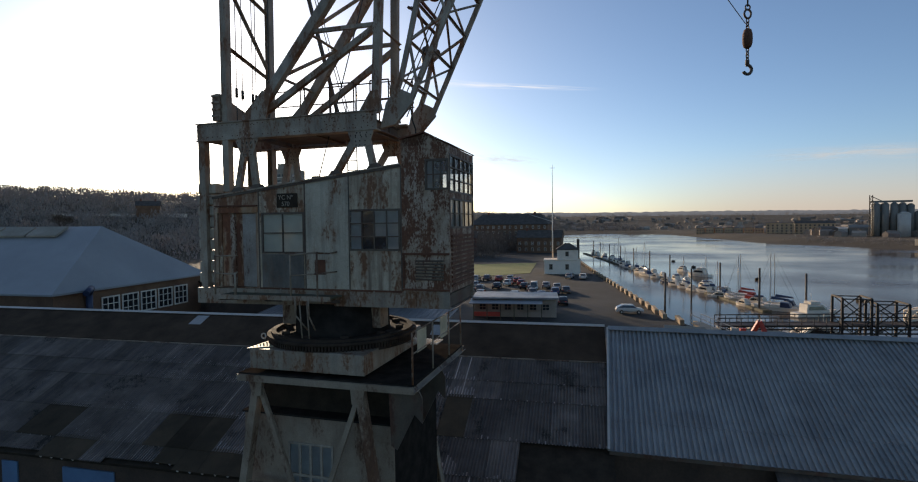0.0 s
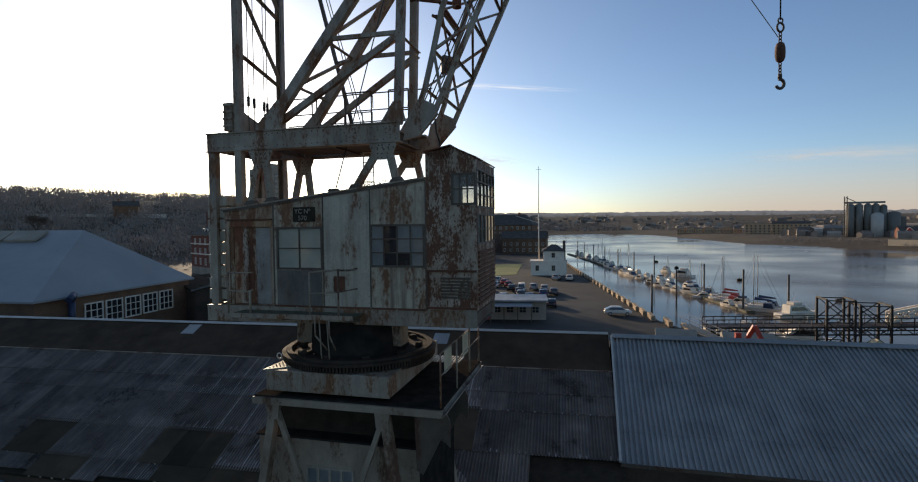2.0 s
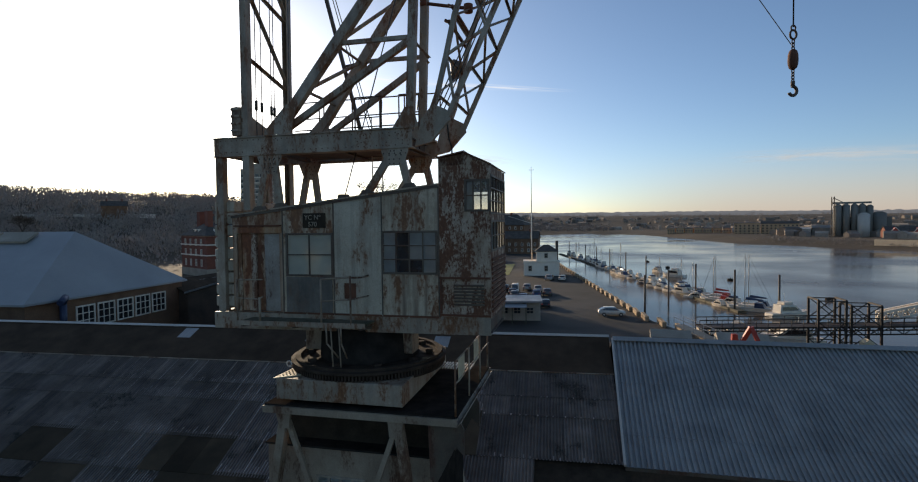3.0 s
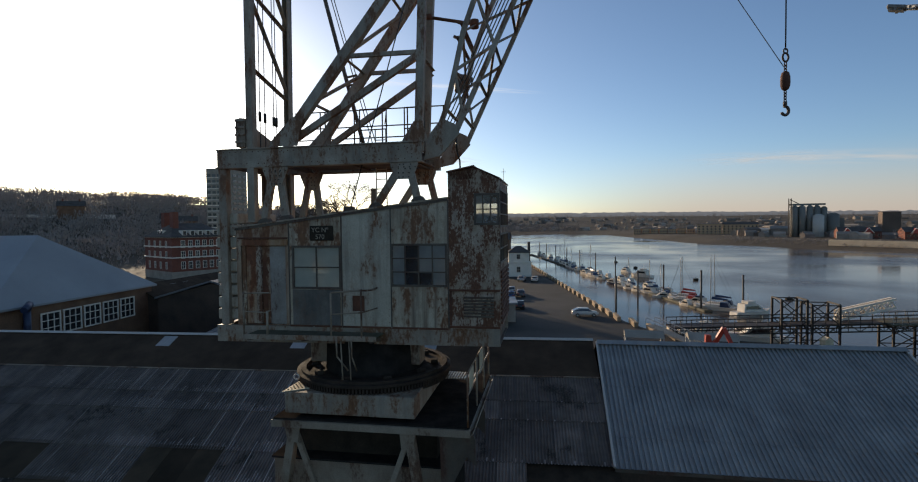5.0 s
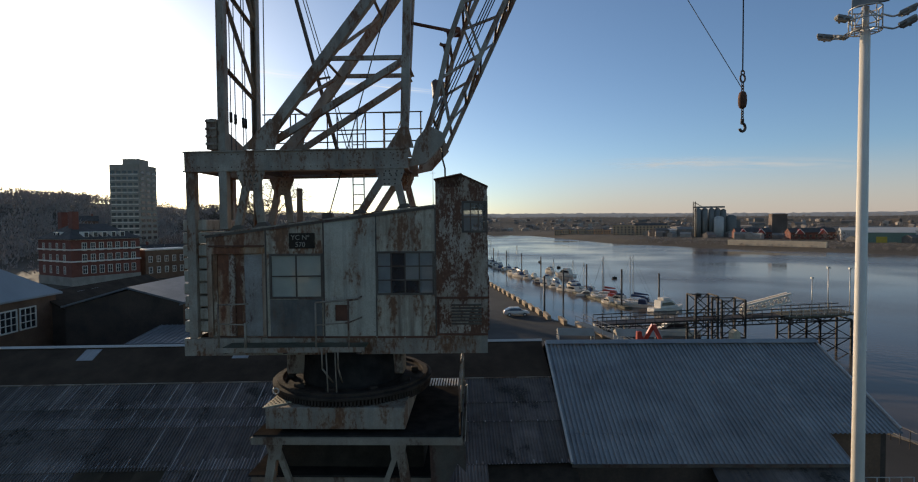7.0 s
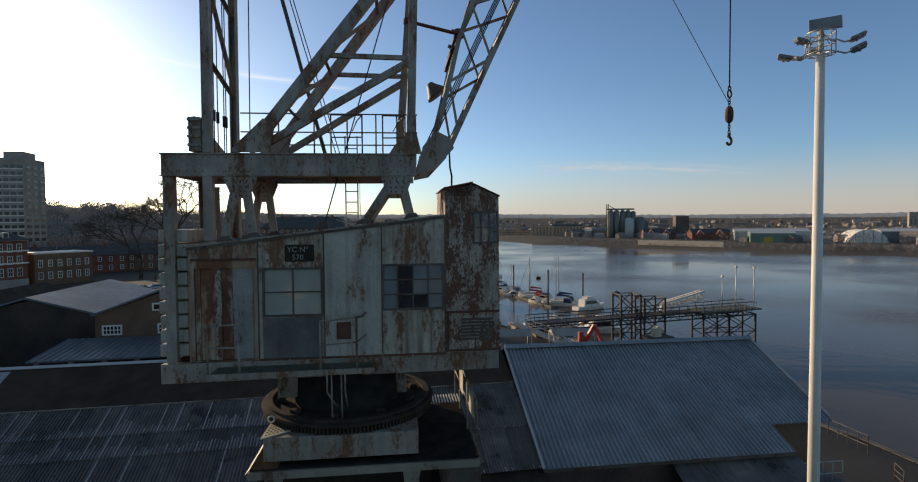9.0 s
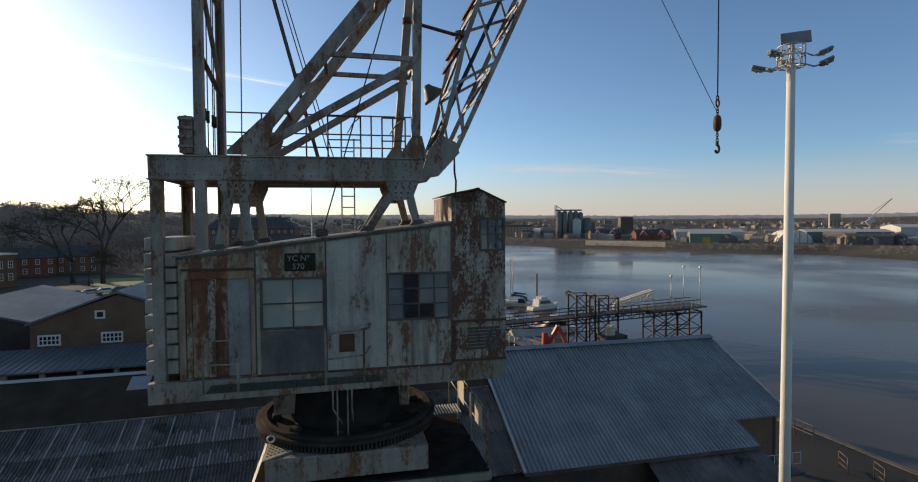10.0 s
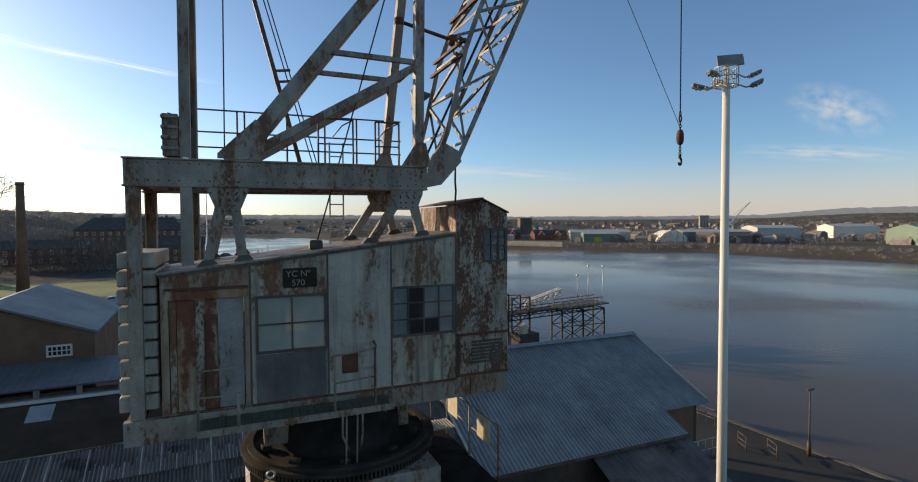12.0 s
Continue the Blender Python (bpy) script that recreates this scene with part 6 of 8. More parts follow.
CAR_PAINT = [mat("car_paint_" + n, c, tuple(x * 0.9 for x in c), 1, 0.25, bump=0, spec=0.6) for n, c in
             (("white", (0.7, 0.7, 0.7)), ("silver", (0.42, 0.43, 0.45)), ("black", (0.02, 0.02, 0.022)), ("blue", (0.03, 0.06, 0.16)), ("red", (0.30, 0.03, 0.025)), ("grey", (0.12, 0.12, 0.13)))]


def car_model(paint, van=False):
    """A car 4.3 m long, nose towards +x, wheels on z = 0."""
    ob = thing("parked_car", "", "car")
    top = 1.95 if van else 1.46
    side = [(-2.1, 0.32), (2.1, 0.32), (2.15, 0.62), (2.0, 0.80), (1.2, 0.92), (0.55 if not van else 0.9, top - 0.03), (-1.1 if not van else -2.0, top), (-1.95, 0.98 if not van else 1.6), (-2.15, 0.85), (-2.15, 0.45)]
    bm = BM()
    extrude(bm, [(x, -0.86, z) for x, z in side], (0, 1.72, 0))
    for v in bm.verts:
        if v.co.z > 1.1:
            v.co.y *= 0.84
    bmesh.ops.bevel(bm, geom=list(bm.edges), offset=0.05, segments=2, affect="EDGES", clamp_overlap=True)
    for f in bm.faces:
        f.smooth = True
    part("body", bm, paint, ob)
    glass = [(1.05, 0.97), (0.5 if not van else 0.85, top - 0.10), (-1.05 if not van else -1.6, top - 0.08), (-1.75, 1.02)]
    for s in (-1, 1):
        bm = BM()
        extrude(bm, [(x, s * (0.865 - 0.13 * (z - 0.95) / 0.5), z) for x, z in glass], (0, 0.012 * s, 0))
        part("side_window", bm, GLASS_CAR, ob)
    for xa, za, xb, zb in ((1.17, 0.96, 0.60 if not van else 0.95, top - 0.08), (-1.92, 1.04, -1.2 if not van else -2.0, top - 0.07)):
        bm = BM()
        s = 1 if xa > 0 else -1
        extrude(bm, [(xa + 0.02 * s, -0.72, za), (xa + 0.02 * s, 0.72, za), (xb + 0.02 * s, 0.62, zb), (xb + 0.02 * s, -0.62, zb)], (0.012 * s, 0, 0.01))
        part("windscreen" if s > 0 else "rear_window", bm, GLASS_CAR, ob)
    for x in (-1.35, 1.35):
        for y in (-0.80, 0.80):
            bm = BM()
            tube(bm, (x, y - 0.1, 0.31), (x, y + 0.1, 0.31), 0.31, 16)
            w_ob = part("wheel", bm, TYRE, ob)
            bm = BM()
            tube(bm, (x, y - 0.11, 0.31), (x, y + 0.11, 0.31), 0.17, 10)
            part("rim", bm, GALV, w_ob)
    for y in (-0.6, 0.6):
        bm = BM()
        box(bm, 2.08, y - 0.18, 0.62, 2.16, y + 0.18, 0.74, 0.02)
        part("headlight", bm, WHITE, ob)
        bm = BM()
        box(bm, -2.18, y - 0.15, 0.7, -2.10, y + 0.15, 0.85, 0.02)
        part("tail_light", bm, RED, ob)
    return ob


CAR_NAMES = ("white", "silver", "black", "dark blue", "red", "grey")
models = [car_model(p) for p in CAR_PAINT] + [car_model(CAR_PAINT[0], True)]
spots = [(2, -60.5, 141.5, 40), (1, -57.8, 143.6, 42), (0, -55.4, 145.3, 40), (5, -53.0, 147.2, 38), (2, -50.6, 149.2, 40), (6, -93.0, 205.0, 10), (0, 8.1, 89.5, 4)] + [(6, -9.6, 116.5, -88), (1, -4.7, 119, 92), (3, -4.7, 111, 90), (5, -9.2, 109.5, 90), (2, -9.9, 113.2, 92), (4, -13.4, 126, 90), (0, -16.5, 125.5, 85), (1, -2.2, 143, 80), (0, 1.2, 142, 85),
         (2, -29, 134, 90), (1, -26.2, 135, 88), (5, -23.4, 136, 90), (3, -30.0, 120.5, 90), (2, -27, 121.5, 90), (1, -23.5, 121, 90), (5, -21.2, 114, 88), (0, -26.8, 107, 90), (1, -22.5, 107.5, 90), (2, -31.5, 106, 90),
         (3, -35.5, 112, 95), (0, -38, 120, 88), (4, -14.8, 131, 86), (1, -19.5, 105.5, 90), (5, -7.0, 99.5, 90), (2, -2.8, 97.5, 91), (2, -12.0, 119.5, 90), (1, -7.2, 121.5, 90), (5, -2.6, 113.5, 92), (3, -7.2, 105.0, 90), (0, -12.4, 104.5, 88), (4, -20.0, 134.5, 90), (1, -17.2, 136, 88), (3, -33.0, 133, 90), (0, -36.5, 134, 92), (2, -18.2, 119.0, 90), (1, -33.4, 120.0, 90), (0, -37.0, 107.0, 90), (3, -14.2, 98.0, 5), (1, -40.5, 106.5, 90), (2, -43.8, 118.0, 85)]
used = set()
for k, x, y, r in spots:
    m = pose(x, y, GROUND, 0, 0, r)
    name = CAR_NAMES[k] if k < 6 else "white"
    if k in used:
        copy_thing(models[k], m)
    else:
        models[k].matrix_basis = m
        tagged(models[k], name + (" van parked on the quay car park" if k == 6 else " car parked on the quay tarmac"), "car", "cars on the quay")
        used.add(k)
# kerb stones and bollard slots along the quay edge
for i in range(34):
    s = i * 4.6
    y = 62 + s * 0.985
    x = np.interp(y, [q[1] for q in QUAY], [q[0] for q in QUAY])
    bm = BM()
    box(bm, x - 0.75, y, GROUND, x - 0.15, y + 4.2, GROUND + 0.8, 0.05)
    solo("quay_parapet", bm, PARAPET, "low worn stone parapet block on the quay edge", "parapet", group="parapet blocks")

# ---- river furniture ----
def boat_model(length, beam_w, kind, hull_mat=WHITE, trim=NAVY):
    """A moored boat, bow towards +x, waterline at z = 0."""
    ob = thing("motor_boat" if kind == "motor" else "sailing_yacht", "", "boat")
    st_ = [(-0.5, 0.72, 0.75), (-0.25, 0.95, 0.72), (0.05, 1.0, 0.78), (0.28, 0.78, 0.92), (0.42, 0.40, 1.05), (0.5, 0.02, 1.15)]
    rows = []
    bm = BM()
    for t_, wv, hv in st_:
        x, w = t_ * length, wv * beam_w / 2
        h = hv * length * 0.115
        rows.append([bm.verts.new(p) for p in ((x, -w, h), (x - 0.02 * length, -w * 0.85, 0.0), (x - 0.04 * length, 0, -0.4), (x - 0.02 * length, w * 0.85, 0.0), (x, w, h))])
    for a, b in zip(rows, rows[1:]):
        for i in range(4):
            bm.faces.new((a[i], b[i], b[i + 1], a[i + 1]))
        bm.faces.new((a[0], a[4], b[4], b[0]))
    bm.faces.new(rows[0]), bm.faces.new(rows[-1][::-1])
    bmesh.ops.recalc_face_normals(bm, faces=bm.faces)
    part("hull", bm, hull_mat, ob)
    dk = length * 0.088
    bm = BM()
    for s in (-1, 1):
        pipe(bm, [(length * 0.48, 0, dk * 1.9), (length * 0.3, s * beam_w * 0.36, dk * 1.75), (-length * 0.1, s * beam_w * 0.48, dk * 1.6)], 0.025, 5)
    part("guard_rail", bm, GALV, ob)
    if kind == "motor":
        bm = BM()
        extrude(bm, [(-length * 0.32, -beam_w * 0.36, dk), (length * 0.26, -beam_w * 0.36, dk * 1.1), (length * 0.08, -beam_w * 0.30, dk + length * 0.17), (-length * 0.28, -beam_w * 0.30, dk + length * 0.18)], (0, beam_w * 0.66, 0))
        part("cabin", bm, WHITE, ob)
        bm = BM()
        extrude(bm, [(-length * 0.26, -beam_w * 0.37, dk + length * 0.06), (length * 0.15, -beam_w * 0.37, dk + length * 0.06), (length * 0.06, -beam_w * 0.345, dk + length * 0.135), (-length * 0.24, -beam_w * 0.345, dk + length * 0.135)], (0, beam_w * 0.715, 0))
        part("cabin_window", bm, GLASS_CAR, ob)
        bm = BM()
        box(bm, -length * 0.2, -beam_w * 0.3, dk + length * 0.18, length * 0.02, beam_w * 0.3, dk + length * 0.24, 0.05)
        tube(bm, (-length * 0.1, 0, dk + length * 0.24), (-length * 0.12, 0, dk + length * 0.42), 0.03, 5)
        part("flybridge", bm, trim, ob)
    else:
        bm = BM()
        box(bm, -length * 0.15, -beam_w * 0.26, dk, length * 0.22, beam_w * 0.26, dk + length * 0.055, 0.08)
        part("coachroof", bm, WHITE, ob)
        bm = BM()
        tube(bm, (length * 0.08, 0, dk), (length * 0.08, 0, length * 1.35), 0.09, 6, 0.06)
        tube(bm, (length * 0.08, -0.7, length * 0.85), (length * 0.08, 0.7, length * 0.85), 0.03, 5)
        tube(bm, (length * 0.08, 0, length * 0.26), (-length * 0.34, 0, length * 0.26), 0.05, 5)
        part("mast", bm, GALV, ob)
        bm = BM()
        extrude(bm, [(length * 0.06, 0, length * 0.265), (-length * 0.34, 0, length * 0.265), (-length * 0.3, -0.16, length * 0.29), (length * 0.05, -0.2, length * 0.33)], (0, 0.3, 0))
        part("sail_cover", bm, trim, ob)
        for e in ((length * 0.49, 0, dk * 1.3), (-length * 0.49, 0, dk), (length * 0.06, beam_w * 0.45, dk), (length * 0.06, -beam_w * 0.45, dk)):
            bm = BM()
            tube(bm, e, (length * 0.08, 0, length * 1.33), 0.02, 4)
            part("stay", bm, ROPE, ob)
        bm = BM()
        extrude(bm, [(-length * 0.36, -beam_w * 0.32, dk), (-length * 0.14, -beam_w * 0.32, dk), (-length * 0.15, -beam_w * 0.28, dk + length * 0.12), (-length * 0.32, -beam_w * 0.28, dk + length * 0.11)], (0, beam_w * 0.6, 0))
        part("spray_hood", bm, trim, ob)
    return ob


kinds = [(boat_model(6.4, 2.4, "motor"), "white motor cruiser moored at the pontoon"), (boat_model(4.8, 1.9, "motor", WHITE, WHITE), "small white cabin boat moored at the pontoon"),
         (boat_model(8.6, 2.8, "sail"), "white sailing yacht with blue covers at the pontoon"), (boat_model(7.8, 2.7, "sail", WHITE, RED), "sailing yacht with red covers at the pontoon"),
         (boat_model(5.6, 2.1, "motor", NAVY, WHITE), "dark-hulled motor boat moored at the pontoon"), (boat_model(6.2, 2.2, "sail", WHITE, NAVY), "small white sailing yacht at the pontoon"),
         (boat_model(8.8, 3.1, "motor", WHITE, WHITE), "large white motor yacht moored at the pontoon")]


def pontoon_x(y):
    return 41.0 - (y - 112) * 0.166


berths = [(1, 36.5, 146.3, 140), (3, 38.3, 136.8, 150), (5, 34.9, 157.1, 120), (6, 39.5, 189.8, 130), (0, 37.2, 206.0, 110), (2, 41.2, 122.9, 150), (6, 35.1, 89.2, 170), (6, 44.6, 113.5, 20), (1, 41.8, 121.5, 140), (0, 38.2, 127.0, 130), (5, 34.6, 143.5, 120), (1, 33.0, 150.5, 100), (1, 26.8, 160.5, 120), (4, 31.5, 168.5, 95), (1, 27.6, 186.5, 100), (0, 21.0, 197.5, 110), (1, 24.6, 201.5, 95), (5, 18.6, 222.0, 105), (0, 17.4, 237.5, 100), (1, 19.6, 245.5, 95), (4, 15.4, 254.0, 100), (5, 17.0, 264.0, 95), (2, 39.3, 119.5, 150), (1, 35.0, 124.8, 110), (3, 36.4, 131.5, 140), (1, 32.9, 137.5, 165), (0, 31.6, 146, 120), (1, 29.3, 150, 110), (1, 28.3, 155, 120), (0, 33.8, 156, 100), (5, 30.0, 163, 100),
          (4, 25.8, 168, 120), (0, 29.6, 174, 95), (1, 24.4, 181, 120), (2, 22.4, 190, 110), (4, 26.0, 196, 95), (0, 23.7, 206, 100), (1, 19.8, 213, 110), (5, 22.6, 220, 95), (0, 18.0, 229, 105), (4, 20.8, 236, 95), (0, 16.4, 245, 100),
          (2, 18.4, 254, 100), (1, 14.6, 262, 100), (0, 16.4, 272, 95), (5, 12.6, 281, 100), (4, 13.9, 291, 100), (0, 10.4, 302, 100), (0, 8.6, 316, 100), (0, 34.5, 92.5, 160), (1, 30.6, 98.5, 40)]
seen_kind = set()
for k, x, y, r in berths:
    m = pose(x, y, TIDE, 0, 0, r)
    if k in seen_kind:
        copy_thing(kinds[k][0], m)
    else:
        kinds[k][0].matrix_basis = m
        tagged(kinds[k][0], kinds[k][1], "boat", "moored boats")
        seen_kind.add(k)
pon = thing("pontoon", "long low floating timber pontoon", "pontoon")
for i in range(42):
    y = 116 + i * 4.8
    bm = BM()
    box(bm, -0.9, 0, 0, 0.9, 4.7, 0.55, m=Matrix.Translation((pontoon_x(y) - 3.4, y, TIDE - 0.1)) @ Matrix.Rotation(math.atan(0.166), 4, "Z"))
    part("float", bm, WOOD, pon)
for x, y, top in ((16.0, 105.3, 3.2), (25.9, 132.1, 1.8), (34.1, 140.3, 2.6), (36.3, 118.6, 3.1), (44.0, 116.3, 2.3), (27.6, 172.5, 2.6), (24.5, 194.8, 2.6), (21.0, 214, 2.6), (17.8, 236, 2.6), (14.4, 258, 2.6), (11, 280, 2.6), (8.2, 300, 2.6)):
    bm = BM()
    tube(bm, (x, y, -9), (x, y, top), 0.21, 10, 0.2)
    solo("mooring_post", bm, STEEL_DARK, "dark steel mooring post standing in the river", "pile", group="mooring piles")
for x, y in ((42.2, 254.7), (44.6, 223.4), (54.0, 178), (62.0, 135)):
    bm = BM()
    tube(bm, (x - 0.75, y, TIDE + 0.25), (x + 0.75, y, TIDE + 0.25), 0.42, 12)
    tube(bm, (x, y, TIDE + 0.5), (x, y, TIDE + 1.0), 0.12, 8)
    solo("mooring_buoy", bm, DARK, "black barrel mooring buoy floating in the river", "buoy", group="mooring buoys")

# ---- steel pier ----
PA, PB = Vector((18.6, 78.4, -1.45)), Vector((55.5, 76.2, 0.2))
pd = (PB - PA).normalized()
pn = Vector((pd.y, -pd.x, 0)).normalized()
pier = thing("steel_pier", "dark latticed steel pier bridge with timber deck", "pier")
bm = BM()
bar(bm, PA, PB, 2.6, 0.2, side=pn)
part("deck", bm, IRON, pier)
for s in (-1, 1):
    o = pn * 1.35 * s
    for dz, w in ((1.15, 0.14), (-0.95, 0.2), (0.1, 0.14)):
        bm = BM()
        bar(bm, PA + o + Vector((0, 0, dz)), PB + o + Vector((0, 0, dz)), w, w, "angle", side=pn, t=0.03)
        part("chord", bm, IRON, pier)
    L_ = (PB - PA).length
    n_ = 26
    for i in range(n_):
        a, b = PA + pd * (L_ * i / n_) + o, PA + pd * (L_ * (i + 1) / n_) + o
        bm = BM()
        bar(bm, a + Vector((0, 0, -0.95 if i % 2 else 0.1)), b + Vector((0, 0, 0.1 if i % 2 else -0.95)), 0.1, 0.1, "angle", side=pn, t=0.02)
        bar(bm, a + Vector((0, 0, -0.95)), a + Vector((0, 0, 1.15)), 0.1, 0.1, "angle", side=pn, t=0.02)
        part("web_bar", bm, IRON, pier)


def lattice_tower(s0, s1, top, low):
    for sa in (s0, s1):
        for sd in (-1, 1):
            p = PA + pd * sa + pn * 1.6 * sd
            bm = BM()
            bar(bm, (p.x, p.y, low), (p.x, p.y, top), 0.26, 0.26, "ibeam", side=pn, t=0.04)
            part("tower_leg", bm, IRON, pier)
    for sd in (-1, 1):
        a, b = PA + pd * s0 + pn * 1.6 * sd, PA + pd * s1 + pn * 1.6 * sd
        zs = list(np.linspace(top, low, 2 + int((top - low) / 3.2)))
        for za, zb in zip(zs, zs[1:]):
            bm = BM()
            bar(bm, (a.x, a.y, za), (b.x, b.y, zb), 0.11, 0.11, "angle", side=pn, t=0.03)
            bar(bm, (b.x, b.y, za), (a.x, a.y, zb), 0.11, 0.11, "angle", side=pn, t=0.03)
            bar(bm, (a.x, a.y, za - 0.1), (b.x, b.y, za - 0.1), 0.13, 0.13, side=pn)
            part("cross_brace", bm, IRON, pier)
    for sa in (s0, s1):
        p = PA + pd * sa
        bm = BM()
        bar(bm, p + pn * -1.6 + Vector((0, 0, top - p.z)), p + pn * 1.6 + Vector((0, 0, top - p.z)), 0.2, 0.2)
        part("cross_head", bm, IRON, pier)


lattice_tower(14.4, 17.6, 2.9, -8.5)
lattice_tower(18.2, 21.6, 2.3, -8.5)
for s0, s1 in ((28.0, 32.4), (32.4, 36.9)):
    lattice_tower(s0, s1, -0.6, -8.5)
bm = BM()
bar(bm, PA + pd * 27.4 + Vector((0, 0, 0.05)), PB + pd * 0.5 + Vector((0, 0, 0.05)), 4.6, 0.2, side=pn)
part("head_deck", bm, WOOD, pier)
for i in range(10):
    for s in (-1, 1):
        p = PA + pd * (27.6 + i) + pn * 2.25 * s
        bm = BM()
        tube(bm, p, p + Vector((0, 0, 1.2)), 0.04, 5)
        if i < 9:
            tube(bm, p + Vector((0, 0, 1.2)), p + pd + Vector((0, 0, 1.2)), 0.035, 5)
            tube(bm, p + Vector((0, 0, 0.6)), p + pd + Vector((0, 0, 0.6)), 0.03, 5)
        part("guard_rail", bm, GALV, pier)
gw = thing("gangway", "white trussed aluminium gangway hoisted over the pier head", "gangway")
ga, gb = PA + pd * 22.4 + pn * -1.0 + Vector((0, 0, 0.35)), PA + pd * 29.4 + pn * -1.0 + Vector((0, 0, 1.9))
for s in (-0.5, 0.5):
    for dz in (0.0, 1.15):
        bm = BM()
        bar(bm, ga + pn * s + Vector((0, 0, dz)), gb + pn * s + Vector((0, 0, dz)), 0.3, 0.3)
        part("rail", bm, WHITE, gw)
    for i in range(12):
        a, b = ga.lerp(gb, i / 12) + pn * s, ga.lerp(gb, (i + 1) / 12) + pn * s
        bm = BM()
        bar(bm, a + Vector((0, 0, 1.15 if i % 2 else 0)), b + Vector((0, 0, 0 if i % 2 else 1.15)), 0.17, 0.17)
        bar(bm, a, a + Vector((0, 0, 1.15)), 0.09, 0.09)
        part("web", bm, WHITE, gw)
for s_, h_ in ((31.0, 5.6), (33.3, 7.0), (36.4, 6.7)):
    p = PA + pd * s_ + pn * 1.9
    bm = BM()
    tube(bm, p, p + Vector((0, 0, h_)), 0.07, 6)
    box(bm, p.x - 0.2, p.y - 0.12, p.z + h_ - 0.1, p.x + 0.2, p.y + 0.12, p.z + h_ + 0.15)
    solo("pier_lamp", bm, GALV, "slim lamp post on the pier head", "lamp post", group="pier lamps")
# sloping access bridge from the quay, hut and guard piles beside the pier
ramp = thing("access_ramp", "pale timber access ramp sloping down beside the pier", "ramp")
r0, r1 = Vector((15.2, 74.5, -0.5)), Vector((20.8, 62.5, -1.9))
rs = (r1 - r0).normalized().cross(Vector((0, 0, 1))).normalized()
bm = BM()
bar(bm, r0, r1, 1.5, 0.16, side=rs)
part("ramp_deck", bm, CONC, ramp)
for sgn in (-0.75, 0.75):
    for k in range(8):
        p = r0.lerp(r1, k / 7) + rs * sgn
        bm = BM()
        tube(bm, p, p + Vector((0, 0, 1.1)), 0.035, 5)
        part("ramp_post", bm, GALV, ramp)
    bm = BM()
    tube(bm, r0 + rs * sgn + Vector((0, 0, 1.1)), r1 + rs * sgn + Vector((0, 0, 1.1)), 0.04, 5)
    part("ramp_rail", bm, GALV, ramp)
hut = thing("pier_hut", "small cream hut on a dark dolphin beside the pier", "hut", pose(36.6, 72.2, 0, 0, 0, 8))
bm = BM()
box(bm, -1.6, -1.2, -9.0, 2.4, 1.4, -2.9, 0.05)
part("dolphin", bm, IRON, hut)
bm = BM()
extrude(bm, [(-0.55, -0.5, -2.9), (0.55, -0.5, -2.9), (0.55, -0.5, -1.7), (0, -0.5, -1.3), (-0.55, -0.5, -1.7)], (0, 1.0, 0))
part("cabin", bm, CREAM, hut)
# red hydraulic grab on a work raft
raft = thing("work_raft", "low dark steel work raft with stacked gear", "raft", pose(27.5, 91.5, TIDE, 0, 0, 12))
bm = BM()
box(bm, -9, -2.6, -0.3, 4, 2.6, 0.9, 0.1)
part("raft_hull", bm, STEEL_DARK, raft)
for i in range(9):
    bm = BM()
    box(bm, -8.4 + i * 0.95, -1.6, 0.9, -7.7 + i * 0.95, -0.6, 1.5 + 0.3 * (i % 3), 0.05)
    part("gear_box", bm, WHITE if i % 3 else CONC, raft)
lift = thing("boom_lift", "red articulated boom lift folded behind the warehouse", "boom lift", pose(12.6, 41.8, GROUND))
for nm, a, b, w in (("mast", (-0.9, 0.6, 1.0), (-0.75, 0.5, 7.0), 0.34), ("lower_boom", (-0.8, 0.5, 5.4), (0.2, -0.1, 7.65), 0.26), ("upper_boom", (0.2, -0.1, 7.65), (1.25, -0.4, 5.2), 0.24), ("stay", (-0.75, 0.5, 7.0), (-0.1, 0.1, 5.2), 0.16)):
    bm = BM()
    bar(bm, a, b, w, w * 1.15)
    part(nm, bm, RED, lift)
bm = BM()
box(bm, -1.7, -0.9, 0.35, 1.5, 0.9, 1.2, 0.08)
part("chassis", bm, RED, lift)
for x in (-1.2, 1.0):
    for y in (-0.85, 0.85):
        bm = BM()
        tube(bm, (x, y - 0.15, 0.42), (x, y + 0.15, 0.42), 0.42, 16)
        part("wheel", bm, TYRE, lift)
for k, (x, y, w) in enumerate(((9.0, 60, 4.2), (15.6, 59, 5.0))):
    aw = thing("awning_shelter", "long pale canvas shelter on thin posts", "shelter", pose(x, y, GROUND, 0, 0, -8), "shelters")
    bm = BM()
    extrude(bm, [(0, 0, 2.9), (0, 3, 2.9), (0, 1.5, 3.5)], (w, 0, 0))
    part("canopy", bm, CONC, aw)
    for px in (0.1, w - 0.1):
        for py in (0.1, 2.9):
            bm = BM()
            tube(bm, (px, py, 0), (px, py, 2.9), 0.05, 6)
            part("post", bm, GALV, aw)

